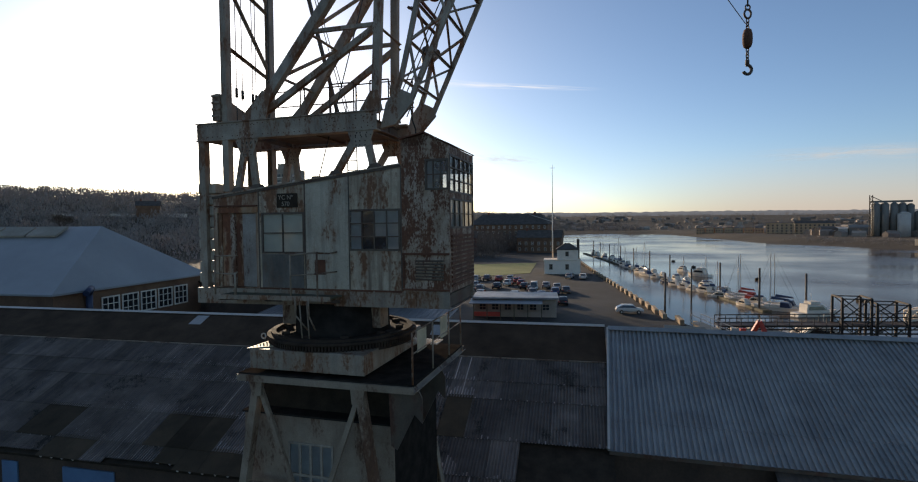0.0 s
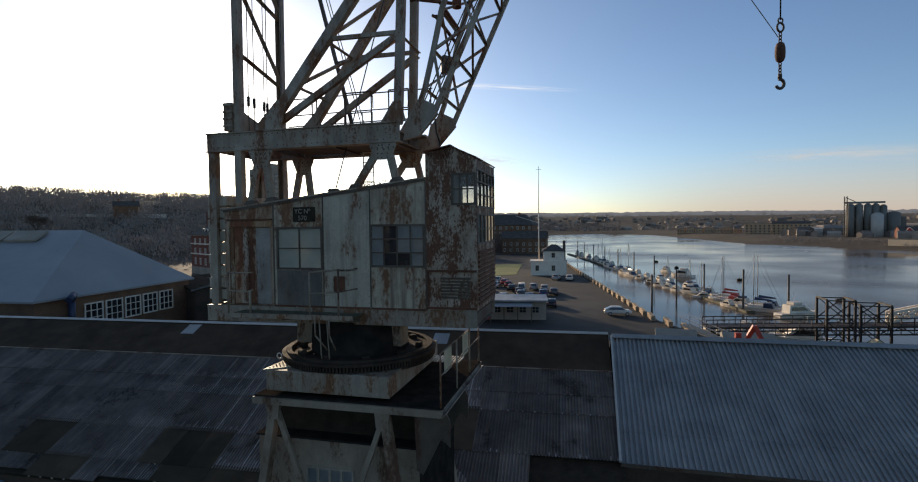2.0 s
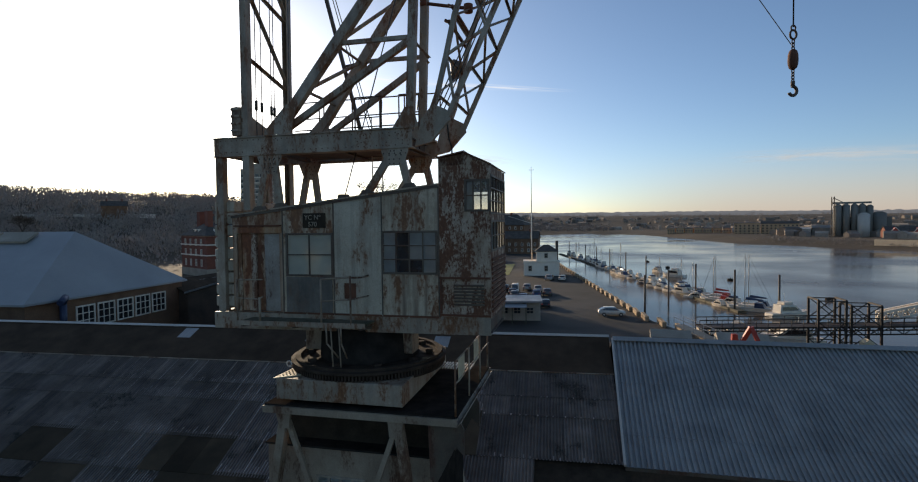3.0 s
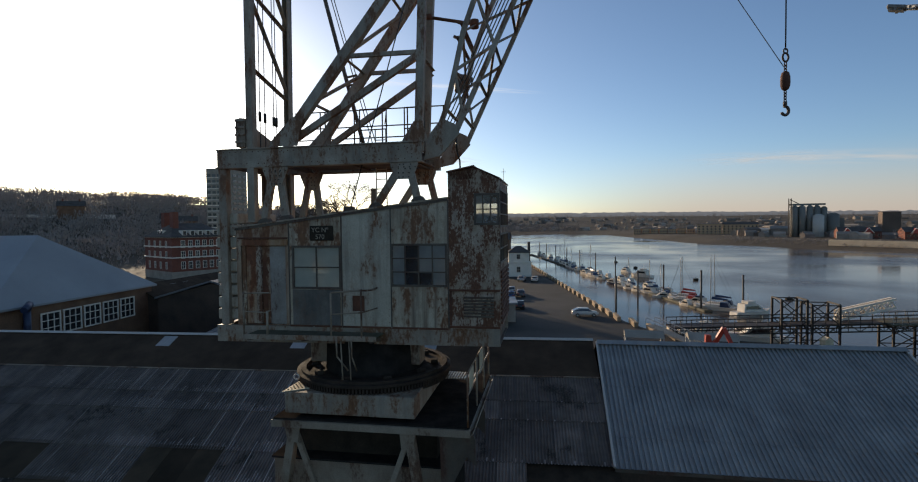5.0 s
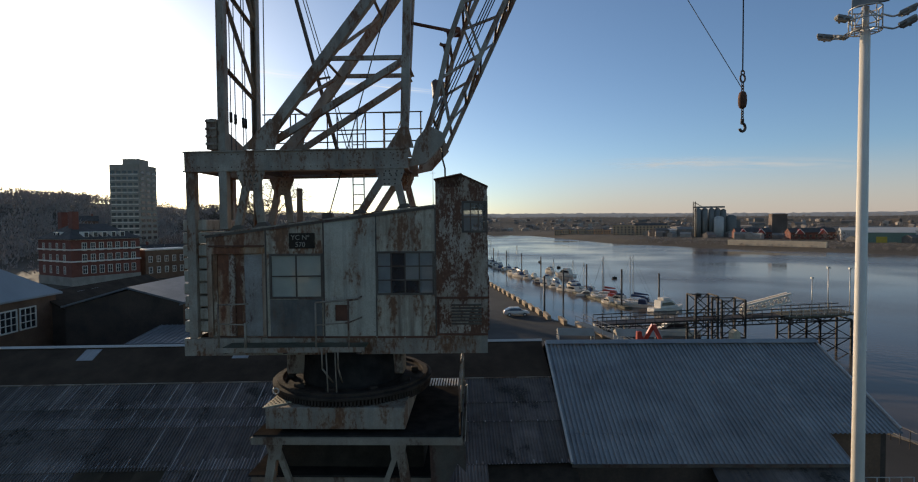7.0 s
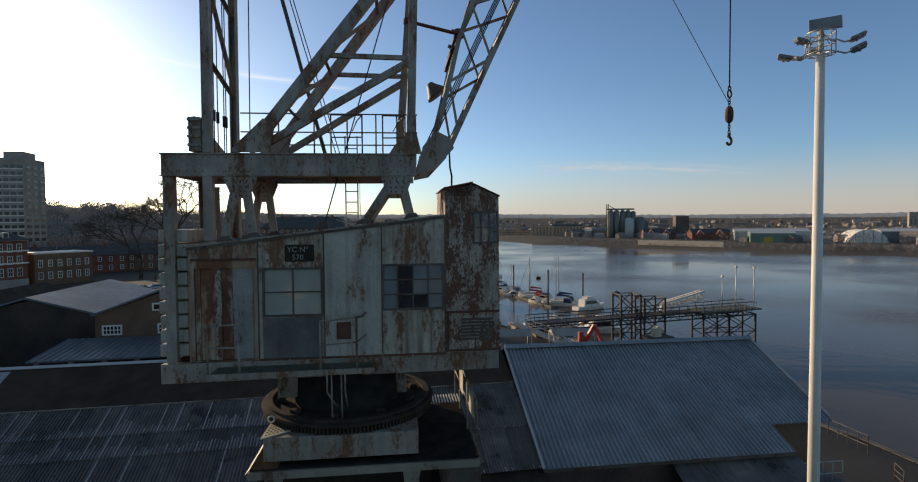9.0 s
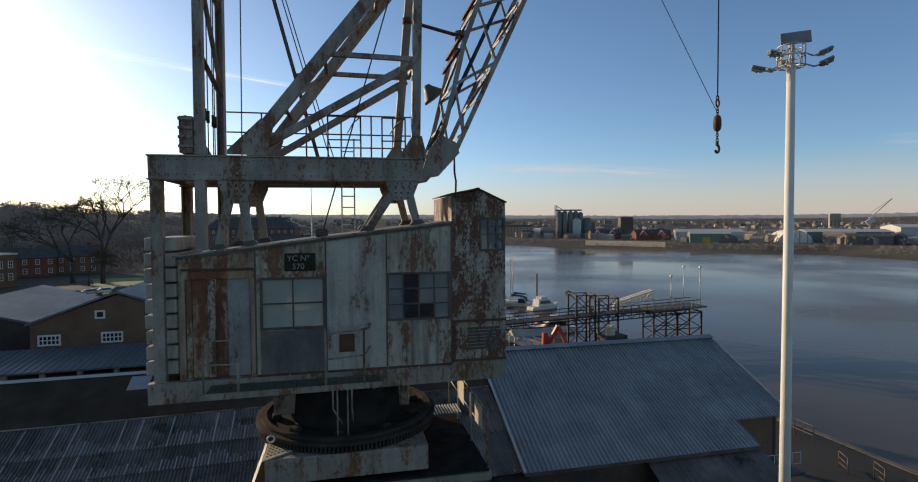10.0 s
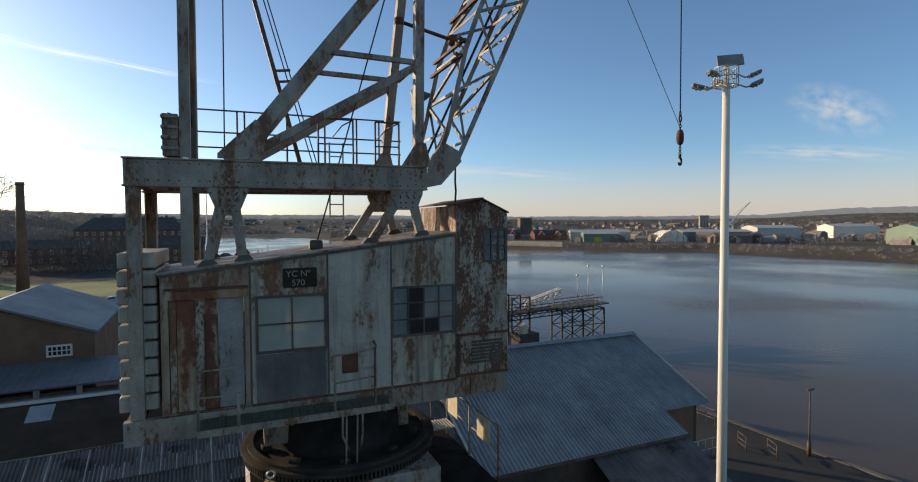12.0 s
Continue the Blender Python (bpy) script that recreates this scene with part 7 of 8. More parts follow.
# ---- opposite bank ----
def industry(name, label, cat_, a, b, depth, z0, top, wall_mat, roof_mat=None, ridge=0.0, n=0, rows=1):
    """A building whose river front runs from a to b."""
    a, b = Vector((*a, 0)), Vector((*b, 0))
    w = (b - a).length
    rot = math.degrees(math.atan2(b.y - a.y, b.x - a.x))
    ob = thing(name, label, cat_, pose(a.x, a.y, 0, 0, 0, rot))
    gable_block(ob, 0, 0, w, depth, z0, top - ridge, top, "x", wall_mat, roof_mat or wall_mat, 0.3)
    if n:
        wall_windows(ob, (w / n * 0.3, -0.05, z0 + 1.5), (1, 0, 0), n, rows, w / n * 0.4, 1.6, w / n, 3.0, CONC, (0, 0))
    return ob


ZB = -4.5
BRICK_BROWN = mat("dull_brown_block", (0.16, 0.12, 0.10), (0.11, 0.085, 0.075), 0.1, 0.85, fine=2)
PALE_WALL = mat("pale_flood_wall", (0.66, 0.58, 0.47), (0.54, 0.47, 0.38), 0.15, 0.85, fine=2)
SANDY = mat("sandy_brick", (0.55, 0.40, 0.28), (0.45, 0.32, 0.21), 0.1, 0.85, fine=2)
TIN = mat("pale_cladding", (0.52, 0.54, 0.55), (0.44, 0.46, 0.47), 0.05, 0.6, fine=2)
DULL = mat("dull_cladding", (0.20, 0.21, 0.21), (0.15, 0.16, 0.16), 0.05, 0.7, fine=2)
for i in range(7):
    s = i / 7
    a = (141.8 + 68.3 * s, 695 - 26.8 * s)
    industry("waterside_flats", "sandy brick waterside flats with flat roofs", "flats", a, (a[0] + 8.2, a[1] - 3.2), 10, ZB, 4.2 + (i % 2) * 0.8, SANDY, SLATE, 0.6, 3, 2)
industry("waterside_flats", "tall sandy brick flats on the river wall", "flats", (202, 640), (226, 631), 14, ZB, 10.5, SANDY, SLATE, 0.8, 6, 4)
industry("waterside_flats", "wide sandy brick flats under a dark roof", "flats", (228, 634), (262, 622), 14, ZB, 11.5, SANDY, SLATE, 2.5, 9, 4)
industry("wharf_shed", "long low wharf shed behind timber jetty", "shed", (230, 582), (252, 574), 14, ZB, 5.2, TIN, TIN, 1.5, 5)
industry("wharf_shed", "grey wharf shed with sloping roof", "shed", (253, 574), (270, 568), 14, ZB, 7.2, DULL, DULL, 2.5, 3)
silo = thing("grain_silos", "cluster of grey cylindrical silos with elevator tower", "silo", pose(241, 512, 0, 0, 0, -17))
for x, y, r, h, mm in ((5, 3, 2.7, 26, DULL), (5, 9, 2.7, 26, DULL), (11, 3, 2.7, 26, DULL), (11, 9, 2.7, 26, DULL), (17, 4, 2.7, 26, DULL), (22.6, 5, 2.7, 26, DULL), (28, 6, 2.7, 25, DULL), (22.5, -2, 4.4, 18, TIN), (35, 6, 4.8, 19, DULL)):
    bm = BM()
    tube(bm, (x, y, ZB), (x, y, h - 1), r, 20)
    tube(bm, (x, y, h - 1), (x, y, h + 0.5), r, 20, r * 0.4)
    part("silo_drum", bm, mm, silo)
bm = BM()
for x, y in ((0.2, 1), (2.2, 1), (0.2, 3), (2.2, 3)):
    bar(bm, (x, y, ZB), (x, y, 33), 0.4)
for z in range(-3, 33, 4):
    bar(bm, (0.2, 1, z), (2.2, 1, z + 4), 0.25)
    bar(bm, (0, 0.8, z), (2.4, 3.2, z), 0.3)
part("elevator_tower", bm, STEEL_DARK, silo)
bm = BM()
box(bm, 1, 4, 26.6, 29, 7, 28.2)
bar(bm, (1.2, 2, 32), (9, 6, 28), 0.6)
part("conveyor_gallery", bm, DULL, silo)
bm = BM()
box(bm, 14, 8, ZB, 44, 22, 15)
part("silo_shed", bm, DULL, silo)
industry("dark_warehouse_block", "tall dark windowless block", "warehouse", (301, 482), (313, 478), 12, ZB, 19.8, BRICK_BROWN, BRICK_BROWN, 0.5)
for a, b in (((253.6, 458), (281, 450.5)), ((280, 424), (312, 415))):
    ob = industry("red_gabled_offices", "red riverside offices with white-edged gables", "office", a, b, 14, ZB, 7.2, BRICK_RED, SLATE, 3.5, 8, 2)
    for k in (0.2, 0.7):
        w = (Vector(b) - Vector(a)).length
        bm = BM()
        x = w * k
        extrude(bm, [(x - 3.2, -0.6, 2.6), (x + 3.2, -0.6, 2.6), (x, -0.6, 6.4)], (0, 5, 0))
        g = part("front_gable", bm, RED, ob)
        bm = BM()
        bar(bm, (x - 3.5, -0.7, 2.5), (x, -0.7, 6.6), 0.3, 0.4)
        bar(bm, (x + 3.5, -0.7, 2.5), (x, -0.7, 6.6), 0.3, 0.4)
        part("barge_board", bm, WHITE, g)
bm = BM()
extrude(bm, [(203, 379, ZB - 1.5), (236, 324, ZB - 1.5), (236, 324, 0.0), (203, 379, 0.0)], (1.2, 0.6, 0))
solo("flood_wall", bm, PALE_WALL, "long pale concrete flood wall on the far bank", "wall")
gj = industry("jetty_shed", "green-grey shed with yellow door beside jetty", "shed", (284, 357), (309, 340.6), 20, ZB, 6.6, GREEN, TIN, 1.8)
bm = BM()
box(bm, 9, -0.1, ZB, 15, 0.1, 2.0)
part("loading_door", bm, YELLOW, gj)
industry("jetty_shed", "pale roofed depot behind the jetty", "shed", (300, 395), (345, 365), 26, ZB, 7.6, TIN, TIN, 2)
jt = thing("timber_jetty", "decaying timber jetty on the far bank", "jetty")
for i in range(26):
    bm = BM()
    x, y = 272 + 1.15 * i, 340 - 0.76 * i
    tube(bm, (x, y, -9), (x, y, -2.6 + 0.4 * (i % 3)), 0.3, 6)
    part("jetty_pile", bm, WOOD, jt)
bm = BM()
extrude(bm, [(271, 341, -3.4), (301, 321.3, -3.4), (303, 324, -3.4), (273, 344, -3.4)], (0, 0, 0.5))
part("jetty_deck", bm, WOOD, jt)
for i in range(22):
    bm = BM()
    x, y = 203 + 2.6 * i, 560 - 1.0 * i
    tube(bm, (x, y, -9), (x, y, -1.8), 0.35, 6)
    part("jetty_pile", bm, STEEL_DARK, jt)
bm = BM()
extrude(bm, [(202, 560, -2.2), (262, 537, -2.2), (263, 541, -2.2), (203, 564, -2.2)], (0, 0, 0.6))
part("jetty_deck", bm, CONC, jt)
dome = thing("white_dome", "white barrel-roofed storage tent", "tent", pose(333, 326, 0, 0, 0, -33))
bm = BM()
arc = [(16 + 12.5 * math.cos(q), 0, ZB + 12 * math.sin(q)) for q in np.linspace(0, math.pi, 15)]
extrude(bm, arc, (0, 30, 0))
part("canopy", bm, WHITE, dome)
for i in range(1, 7):
    bm = BM()
    x = 16 + 12.5 * math.cos(math.pi * i / 7)
    bar(bm, (x, -0.1, ZB), (x, -0.1, ZB + 12 * math.sin(math.pi * i / 7)), 0.3)
    part("mullion", bm, DULL, dome)
industry("long_white_shed", "very long white industrial shed", "shed", (434, 303), (464, 283), 36, -4, 11.2, TIN, TIN, 2.2, 5)
industry("long_white_shed", "white shed with shallow pitched roof", "shed", (546, 301), (580, 278), 30, -4, 11.8, WHITE, TIN, 2.5, 5)
industry("green_shed", "large green clad shed", "shed", (419, 175), (464, 146), 40, -4, 12.4, GREEN, GREEN, 4.0)
industry("long_white_shed", "pale low depot roofs", "shed", (372, 330), (420, 298), 30, -4, 7.6, DULL, TIN, 1.8, 8)
industry("brick_keep", "square stone tower over the town", "tower", (858, 708), (870, 698), 12, 0, 27, CONC, CONC, 0.5, 3, 5)
fc = thing("dock_crane_far", "distant grey lattice dock crane", "crane", pose(520, 390, 0, 0, 0, -40))
bm = BM()
bar(bm, (0, 0, -4), (0, 0, 18), 1.6)
bar(bm, (-3, 0, 12), (3, 0, 16), 3.5, 4)
part("tower", bm, GALV, fc)
bm = BM()
bar(bm, (0, 0, 17), (17, 0, 36), 0.8)
bar(bm, (0, 0, 22), (17, 0, 36), 0.3)
part("boom", bm, GALV, fc)

# ---- scattered town and winter woods ----
TOWN = mat("town_walls", (0.20, 0.17, 0.15), (0.28, 0.26, 0.25), 0.02, 0.9, fine=0.5, bump=0)
isl = TOWN.node_tree
rp = isl.nodes.new("ShaderNodeNewGeometry")
hs_ = isl.nodes.new("ShaderNodeHueSaturation")
mr_ = isl.nodes.new("ShaderNodeMapRange")
mr_.inputs[3].default_value, mr_.inputs[4].default_value = 0.45, 1.7
isl.links.new(rp.outputs["Random Per Island"], mr_.inputs[0])
isl.links.new(mr_.outputs[0], hs_.inputs["Value"])
src = isl.nodes["Principled BSDF"].inputs["Base Color"].links[0].from_socket
isl.links.new(src, hs_.inputs["Color"])
isl.links.new(hs_.outputs[0], isl.nodes["Principled BSDF"].inputs["Base Color"])
rng = random.Random(7)


def free_land(x, y, margin=8):
    return not in_poly(x, y, RIVER) and edge_distance(x, y, QUAY) > margin and edge_distance(x, y, FAR_BANK) > margin


def ground_z(x, y):
    z = land_height(x, y)
    if x > 100 or y > 500:
        d = edge_distance(x, y, FAR_BANK)
        z = max(min(z, TIDE + 0.6 + d * 0.14), TIDE + 0.6)
    return z


vs, fs = [], []
count = 0
while count < 800:
    az, r = radians(rng.uniform(-8, 80)), 450 + 1000 * rng.random()
    if az < radians(-12) and r > 800:
        continue
    x, y = r * math.sin(az), r * math.cos(az)
    if not free_land(x, y, 70) or r < 420 or az < radians(-14) and rng.random() < 0.6:
        continue
    z, w, d, h = ground_z(x, y) - 1, rng.uniform(3, 6), rng.uniform(2.5, 4), rng.uniform(3.5, 5.5)
    if rng.random() < 0.08:
        w, h = w * 2.5, h * 1.5
    q = rng.uniform(0, 3.14)
    c, s = math.cos(q), math.sin(q)
    k = len(vs)
    for px, py, pz in ((-w, -d, 0), (w, -d, 0), (w, d, 0), (-w, d, 0), (-w, -d, h), (w, -d, h), (w, d, h), (-w, d, h), (-w, 0, h + 1.8), (w, 0, h + 1.8)):
        vs.append((x + px * c - py * s, y + px * s + py * c, z + pz))
    fs += [tuple(k + i for i in f) for f in ((0, 1, 5, 4), (2, 3, 7, 6), (1, 2, 6, 9, 5), (3, 0, 4, 8, 7), (4, 5, 9, 8), (6, 7, 8, 9))]
    count += 1
me = bpy.data.meshes.new("far_town")
me.from_pydata(vs, [], fs)
me.materials.append(TOWN)
tagged(new("far_town", me), "scattered small distant houses on the slopes", "houses", kind="stuff")


def woods(name, n, test, label, blades=60, fine=1.0, paint=None):
    """Bare winter trees far off: each a puff of small twig blades round a short trunk."""
    vs, fs = [], []
    done = 0
    while done < n:
        p = test()
        if p is None:
            continue
        x, y, z, size = p
        for _ in range(blades):
            u, v_, w = rng.gauss(0, 0.42), rng.gauss(0, 0.42), rng.random()
            spread = size * (0.35 + 0.5 * math.sin(w * math.pi))
            px, py, pz = x + u * spread, y + v_ * spread, z + size * (0.05 + 0.85 * w)
            a, b_ = rng.uniform(0.02, 0.05) * size * fine, rng.uniform(0.12, 0.26) * size * (0.4 + 0.6 * fine)
            lx, ly = u * 0.5 * b_ + rng.uniform(-0.4, 0.4) * b_, v_ * 0.5 * b_ + rng.uniform(-0.4, 0.4) * b_
            q = rng.uniform(0, 6.28)
            k = len(vs)
            vs += [(px - a * math.cos(q), py - a * math.sin(q), pz), (px + a * math.cos(q), py + a * math.sin(q), pz), (px + lx, py + ly, pz + b_)]
            fs.append((k, k + 1, k + 2))
        done += 1
    me = bpy.data.meshes.new(name)
    me.from_pydata(vs, [], fs)
    me.materials.append(paint or HAZED_TWIG)
    return tagged(new(name, me), label, "trees", kind="stuff")


def near_slope():
    az, r = radians(rng.uniform(-66, -9)), rng.uniform(225, 620)
    x, y = r * math.sin(az), r * math.cos(az)
    if az > radians(-16) and r < 330 or not free_land(x, y, 12) or land_height(x, y) < 0.5 and rng.random() < 0.8:
        return None
    return x, y, land_height(x, y) - 0.5, rng.uniform(5, 9.5)


def far_slope():
    az, r = radians(rng.uniform(-14, 80)), rng.uniform(430, 2200)
    x, y = r * math.sin(az), r * math.cos(az)
    if not free_land(x, y, 60 if r < 700 else 10):
        return None
    return x, y, ground_z(x, y) - 0.5, rng.uniform(4.5, 9)


def park_trees():
    x, y = rng.uniform(-75, -14), rng.uniform(255, 420)
    if not free_land(x, y, 12) or x > -22 - (y - 255) * 0.14:
        return None
    return x, y, land_height(x, y) - 0.5, rng.uniform(7, 13)


def street_trees():
    x, y = rng.uniform(-150, -34), rng.uniform(212, 330)
    if not free_land(x, y, 14):
        return None
    return x, y, land_height(x, y) - 0.5, rng.uniform(7, 13)


def valley_woods():
    az, r = radians(rng.uniform(-26, 6)), rng.uniform(430, 1150)
    x, y = r * math.sin(az), r * math.cos(az)
    if not free_land(x, y, 12):
        return None
    return x, y, ground_z(x, y) - 0.5, rng.uniform(6, 11)


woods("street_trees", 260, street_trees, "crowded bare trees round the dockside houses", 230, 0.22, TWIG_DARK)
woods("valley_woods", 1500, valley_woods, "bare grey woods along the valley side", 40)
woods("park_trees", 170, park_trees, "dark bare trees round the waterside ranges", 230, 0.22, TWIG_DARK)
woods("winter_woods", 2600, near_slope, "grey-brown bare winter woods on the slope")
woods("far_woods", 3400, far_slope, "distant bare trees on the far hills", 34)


def bank_scrub():
    i = rng.randrange(4, 9)
    (x0, y0), (x1, y1) = FAR_BANK[i], FAR_BANK[i + 1]
    s, off_ = rng.random(), rng.uniform(3, 40)
    d = Vector((x1 - x0, y1 - y0)).normalized()
    x, y = x0 + (x1 - x0) * s + abs(d.y) * off_, y0 + (y1 - y0) * s + abs(d.x) * off_ * 0.6
    return x, y, ground_z(x, y) - 0.2, rng.uniform(1.0, 2.6)


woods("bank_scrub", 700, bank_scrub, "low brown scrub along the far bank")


# ---- bare trees near the lawn ----
def bare_tree(name, label, x, y, height, seed, z=GROUND):
    r_ = random.Random(seed)
    ob = thing(name, label, "tree", pose(x, y, z))
    bm_t, bm_c = BM(), BM()

    def grow(p, d, length, rad, depth):
        q = p + d * length
        tgt = bm_t if depth < 2 else bm_c
        tube(tgt, p, q, rad, 6 if depth < 2 else (4 if depth < 4 else 3), rad * 0.68)
        if depth >= 8:
            return
        for _ in range(2 if depth < 1 else r_.choice((2, 3, 3))):
            nd = (d + Vector((r_.uniform(-0.9, 0.9), r_.uniform(-0.9, 0.9), r_.uniform(-0.4, 0.4)))).normalized()
            if depth < 2:
                nd.z = max(nd.z, 0.45)
                nd.normalize()
            grow(q, nd, length * r_.uniform(0.66, 0.86), max(rad * 0.66, 0.035), depth + 1)
    grow(Vector((0, 0, -0.3)), Vector((0.03, 0, 1)).normalized(), height * 0.19, height * 0.019, 0)
    part("trunk", bm_t, BARK, ob)
    part("crown", bm_c, BARK, ob)
    return ob


bare_tree("plane_tree", "tall spreading bare plane tree beside the road", -64.5, 170.4, 42, 5)
bare_tree("plane_tree", "leafless tree beyond the crane by the car park", -74, 176, 33, 9)
bare_tree("hill_tree", "lone tall bare tree on the hilltop skyline", -240, 203, 22, 21, land_height(-240, 203))
bare_tree("lime_tree", "slender bare brown tree by the houses", -66, 165, 17, 12)

# ---- right-hand quay details ----
lamp = thing("quay_lamp", "slim dark quay lamp post with bracket head", "lamp post", pose(29.4, 24.3, 0))
bm = BM()
tube(bm, (0, 0, GROUND), (0, 0, 2.72), 0.075, 8, 0.045)
tube(bm, (0, 0, GROUND), (0, 0, GROUND + 1.1), 0.14, 8)
part("post", bm, STEEL_DARK, lamp)
bm = BM()
box(bm, -0.36, -0.1, 2.70, 0.36, 0.1, 2.82, 0.03)
part("lamp_head", bm, STEEL_DARK, lamp)
for x, y in ((26.0, 26.7), (26.7, 24.9)):
    bm = BM()
    for dx in (0, 1.0):
        pipe(bm, [(dx * 0.5, dx, 0), (dx * 0.5, dx, 1.05)], 0.04)
    for z in (0.3, 0.65, 1.05):
        pipe(bm, [(0, 0, z), (0.5, 1.0, z)], 0.035)
    solo("barrier", bm, STEEL_DARK, "short grey tubular quay barrier", "barrier", pose(x, y, GROUND), "quay barriers")
bm = BM()
for i in range(9):
    tube(bm, (28.2 + 0.0 * i, 31 + i * 0.8, GROUND), (28.2, 31 + i * 0.8, GROUND + 1.3), 0.03, 5)
for z in (0.6, 1.3):
    tube(bm, (28.2, 31, GROUND + z), (28.2, 37.4, GROUND + z), 0.025, 5)
solo("railing", bm, STEEL_DARK, "dark tubular railing on the quay", "railing")
# annex under the new roof's eave
annex = thing("annex", "low lean-to annex with ribbed grey sheet roof", "annex")
an = ribbed_mesh("sheet", 1.2, 5.2, 3, ROOF_OLD)
for i in range(5):
    ob = new("sheet", an)
    ob.parent = annex
    ob.matrix_basis = NEW_END @ roof_pose(7.2 + i * 1.2, 21.6, -0.40)
bm = BM()
box(bm, 7.6, 17.4, GROUND, 12.6, 21.3, 1.7)
at_new_end(part("wall", bm, STEEL_DARK, annex))

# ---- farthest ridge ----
HAZE = bpy.data.materials.new("painted_haze_ridge")
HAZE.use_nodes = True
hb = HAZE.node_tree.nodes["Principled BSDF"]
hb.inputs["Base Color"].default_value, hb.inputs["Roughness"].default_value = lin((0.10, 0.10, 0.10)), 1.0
# the ridge glows blue-grey to imitate haze in front of it
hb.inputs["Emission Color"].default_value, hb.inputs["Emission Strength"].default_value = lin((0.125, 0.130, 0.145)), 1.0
vs, fs = [], []
for i in range(420):
    az = radians(-16 + i * 0.26)
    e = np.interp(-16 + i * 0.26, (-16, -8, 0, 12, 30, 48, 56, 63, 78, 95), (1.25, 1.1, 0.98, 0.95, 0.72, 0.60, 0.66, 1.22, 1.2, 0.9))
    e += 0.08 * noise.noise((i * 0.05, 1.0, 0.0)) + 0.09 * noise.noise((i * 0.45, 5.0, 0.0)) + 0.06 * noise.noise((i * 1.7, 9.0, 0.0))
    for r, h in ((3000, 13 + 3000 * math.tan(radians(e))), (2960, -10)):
        vs.append((r * math.sin(az), r * math.cos(az), h))
    if i:
        k = 2 * i
        fs.append((k - 2, k, k + 1, k - 1))
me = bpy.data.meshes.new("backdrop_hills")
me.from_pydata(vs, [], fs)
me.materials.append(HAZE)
tagged(new("backdrop_hills", me), "wooded ridge on the horizon, blue-grey haze painted in as a glow", "hills", kind="structure")

# ---- added glowing sheet, painting haze low over the estuary ----
LOW_HAZE = bpy.data.materials.new("glowing_sky_haze")
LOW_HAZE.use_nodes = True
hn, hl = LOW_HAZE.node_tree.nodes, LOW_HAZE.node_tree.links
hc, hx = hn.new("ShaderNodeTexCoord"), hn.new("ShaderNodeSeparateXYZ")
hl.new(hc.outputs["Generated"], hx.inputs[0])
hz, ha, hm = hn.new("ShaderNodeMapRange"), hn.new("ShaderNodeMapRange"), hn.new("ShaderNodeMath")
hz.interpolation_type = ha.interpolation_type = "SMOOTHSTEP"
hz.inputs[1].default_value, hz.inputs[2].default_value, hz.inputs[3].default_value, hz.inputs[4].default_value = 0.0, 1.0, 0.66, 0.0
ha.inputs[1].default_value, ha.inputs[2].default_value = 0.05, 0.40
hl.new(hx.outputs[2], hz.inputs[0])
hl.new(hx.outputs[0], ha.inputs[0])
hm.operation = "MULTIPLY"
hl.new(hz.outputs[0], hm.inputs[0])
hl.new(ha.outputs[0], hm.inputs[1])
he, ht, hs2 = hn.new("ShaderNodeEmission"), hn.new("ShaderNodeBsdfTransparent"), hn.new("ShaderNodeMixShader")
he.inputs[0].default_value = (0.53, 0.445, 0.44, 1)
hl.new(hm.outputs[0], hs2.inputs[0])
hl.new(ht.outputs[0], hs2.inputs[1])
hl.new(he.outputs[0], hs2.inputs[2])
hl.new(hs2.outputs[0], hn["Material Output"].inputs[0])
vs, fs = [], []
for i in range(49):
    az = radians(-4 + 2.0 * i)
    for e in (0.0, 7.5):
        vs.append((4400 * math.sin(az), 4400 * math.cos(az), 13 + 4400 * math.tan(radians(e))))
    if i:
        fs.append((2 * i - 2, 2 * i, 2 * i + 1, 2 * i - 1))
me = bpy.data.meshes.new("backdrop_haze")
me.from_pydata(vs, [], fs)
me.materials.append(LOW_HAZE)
ob = tagged(new("backdrop_haze", me), "added glowing sheet painting pale pinkish haze over the horizon", "haze", kind="structure")
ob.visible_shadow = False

# ---- vapour trails and thin cloud ----
CLOUD = bpy.data.materials.new("thin_cloud_glow")
CLOUD.use_nodes = True
cn, cl = CLOUD.node_tree.nodes, CLOUD.node_tree.links
co_, nz_ = cn.new("ShaderNodeTexCoord"), cn.new("ShaderNodeTexNoise")
mp_ = cn.new("ShaderNodeMapping")
mp_.inputs["Scale"].default_value = (1.6, 1.1, 1)
gr_ = cn.new("ShaderNodeTexGradient")
gr_.gradient_type = "SPHERICAL"
mg_ = cn.new("ShaderNodeMapping")
mg_.inputs["Location"].default_value, mg_.inputs["Scale"].default_value = (-1, -1, 0), (2, 2, 0)
cl.new(co_.outputs["Generated"], mp_.inputs[0])
cl.new(mp_.outputs[0], nz_.inputs[0])
nz_.inputs["Detail"].default_value = 7
cl.new(co_.outputs["Generated"], mg_.inputs[0])
cl.new(mg_.outputs[0], gr_.inputs[0])
m1_, m2_ = cn.new("ShaderNodeMapRange"), cn.new("ShaderNodeMath")
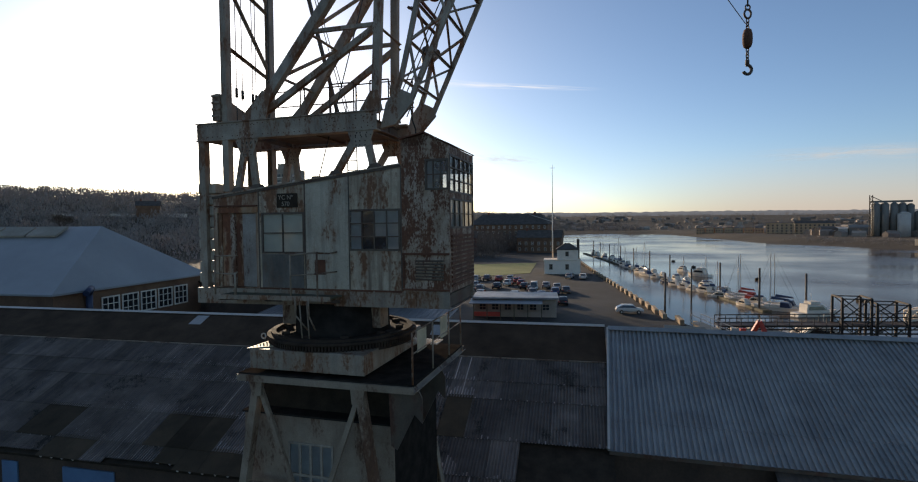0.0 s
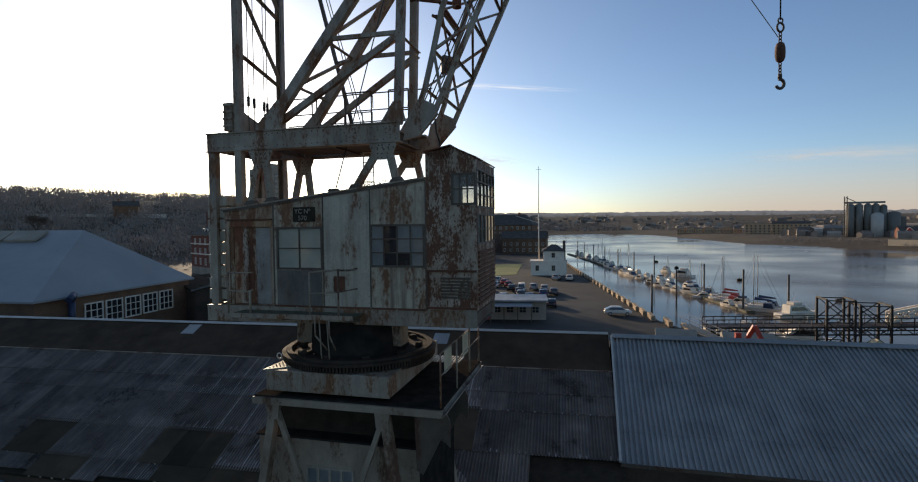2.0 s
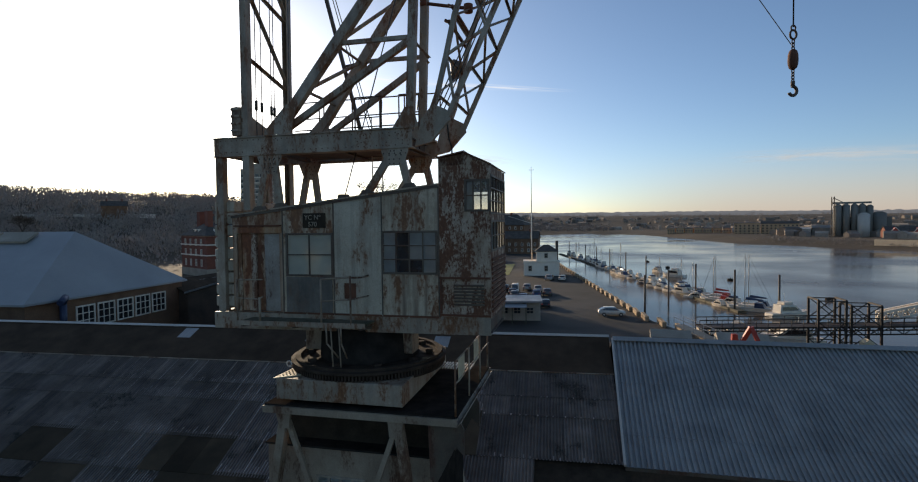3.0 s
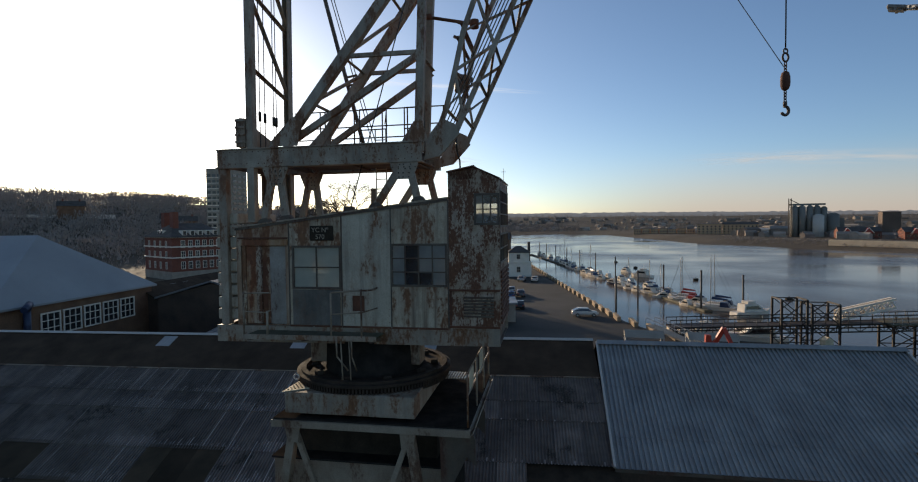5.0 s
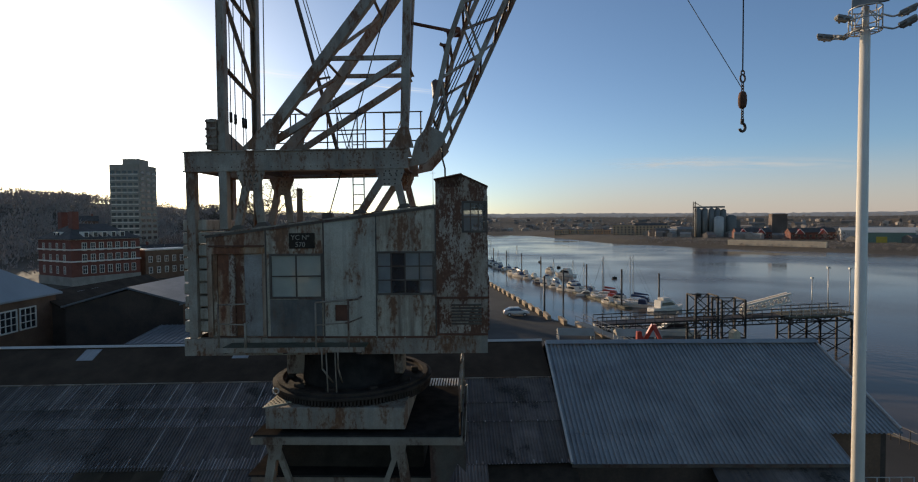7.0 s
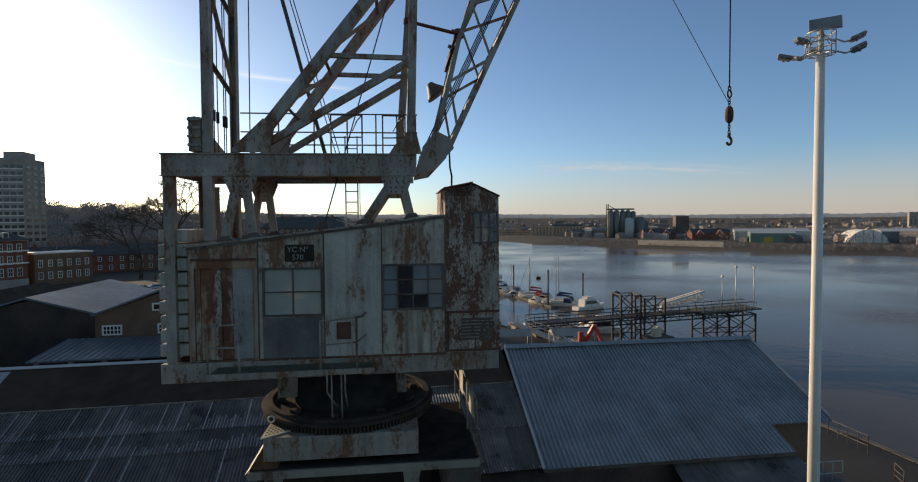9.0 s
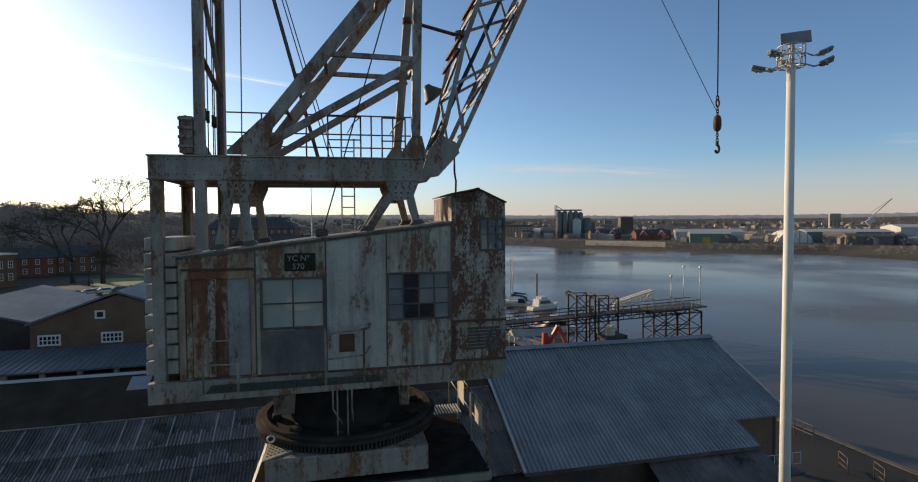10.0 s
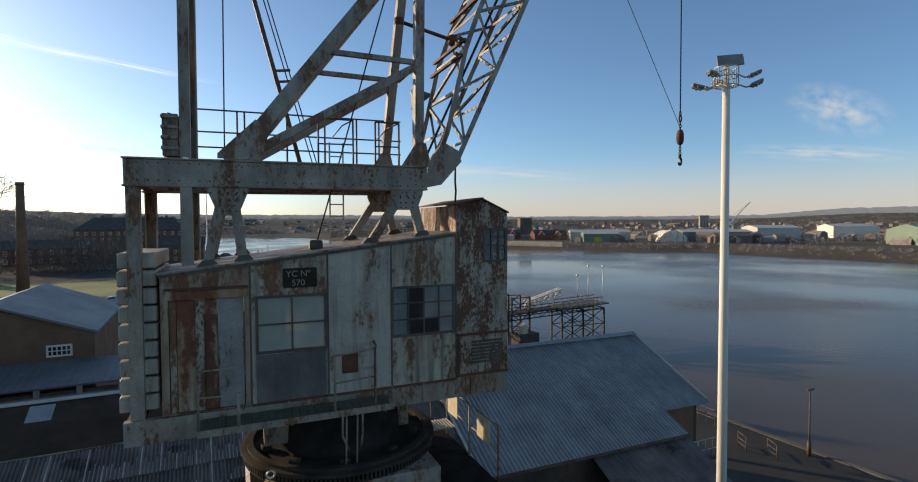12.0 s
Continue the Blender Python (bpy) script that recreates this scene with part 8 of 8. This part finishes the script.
m1_.inputs[1].default_value, m1_.inputs[2].default_value, m1_.inputs[4].default_value = 0.34, 0.80, 1.0
cl.new(nz_.outputs[0], m1_.inputs[0])
m2_.operation = "MULTIPLY"
cl.new(m1_.outputs[0], m2_.inputs[0])
cl.new(gr_.outputs[1], m2_.inputs[1])
# clouds glow by themselves, in place of sunlight scattered in them
em_, tp_, mb_ = cn.new("ShaderNodeEmission"), cn.new("ShaderNodeBsdfTransparent"), cn.new("ShaderNodeMixShader")
em_.inputs[0].default_value, em_.inputs[1].default_value = (0.86, 0.88, 0.92, 1), 0.62
cl.new(m2_.outputs[0], mb_.inputs[0])
cl.new(tp_.outputs[0], mb_.inputs[1])
cl.new(em_.outputs[0], mb_.inputs[2])
cl.new(mb_.outputs[0], cn["Material Output"].inputs[0])


TRAIL = CLOUD.copy()
TRAIL.name = "vapour_trail_white"
# stronger glow, so the trail stands out from the bright sky
TRAIL.node_tree.nodes[em_.name].inputs[1].default_value = 1.05


def wisp(name, label, a, b, width, dist=4300.0):
    """A thin cloud between two directions (azimuth, height angle in degrees), seen from the crane."""
    pts = [Vector((math.sin(radians(z)) * math.cos(radians(e)), math.cos(radians(z)) * math.cos(radians(e)), math.sin(radians(e)))) * dist for z, e in (a, b)]
    d = pts[1] - pts[0]
    mid = (pts[0] + pts[1]) / 2
    x = d.normalized()
    nrm = -mid.normalized()
    y = nrm.cross(x).normalized()
    bm = BM()
    h, w = d.length / 2, width / 2
    bm.faces.new([bm.verts.new(p) for p in ((-h, -w, 0), (h, -w, 0), (h, w, 0), (-h, w, 0))])
    m = Matrix((x, y, x.cross(y))).transposed().to_4x4()
    m.translation = mid
    ob = solo(name, bm, TRAIL if name == "vapour_trail" else CLOUD, label, "cloud", m, kind="structure")
    ob.visible_shadow = False
    return ob


wisp("vapour_trail", "thin white vapour trail across the blue sky", (-40.0, 15.0), (-8.0, 14.75), 62)
wisp("vapour_trail", "thin white vapour trail across the blue sky", (-21.0, 15.05), (3.5, 13.6), 50)
wisp("vapour_trail", "short faint vapour trail near the sun", (-31.5, 16.15), (-22.5, 16.45), 50)
wisp("cloud_wisp", "small feathery white cloud", (57.5, 11.8), (66.0, 8.0), 330)
wisp("cloud_wisp", "long thin streak of low cloud", (53.0, 7.1), (68.0, 5.4), 130)
wisp("cloud_wisp", "long thin streak of low cloud", (15.0, 6.4), (42.0, 4.7), 110)
wisp("cloud_wisp", "faint pale streak of low cloud", (17.5, 5.7), (27.5, 6.1), 70)
wisp("cloud_wisp", "faint pale streak of low cloud", (-13.0, 7.3), (-3.5, 6.7), 90)
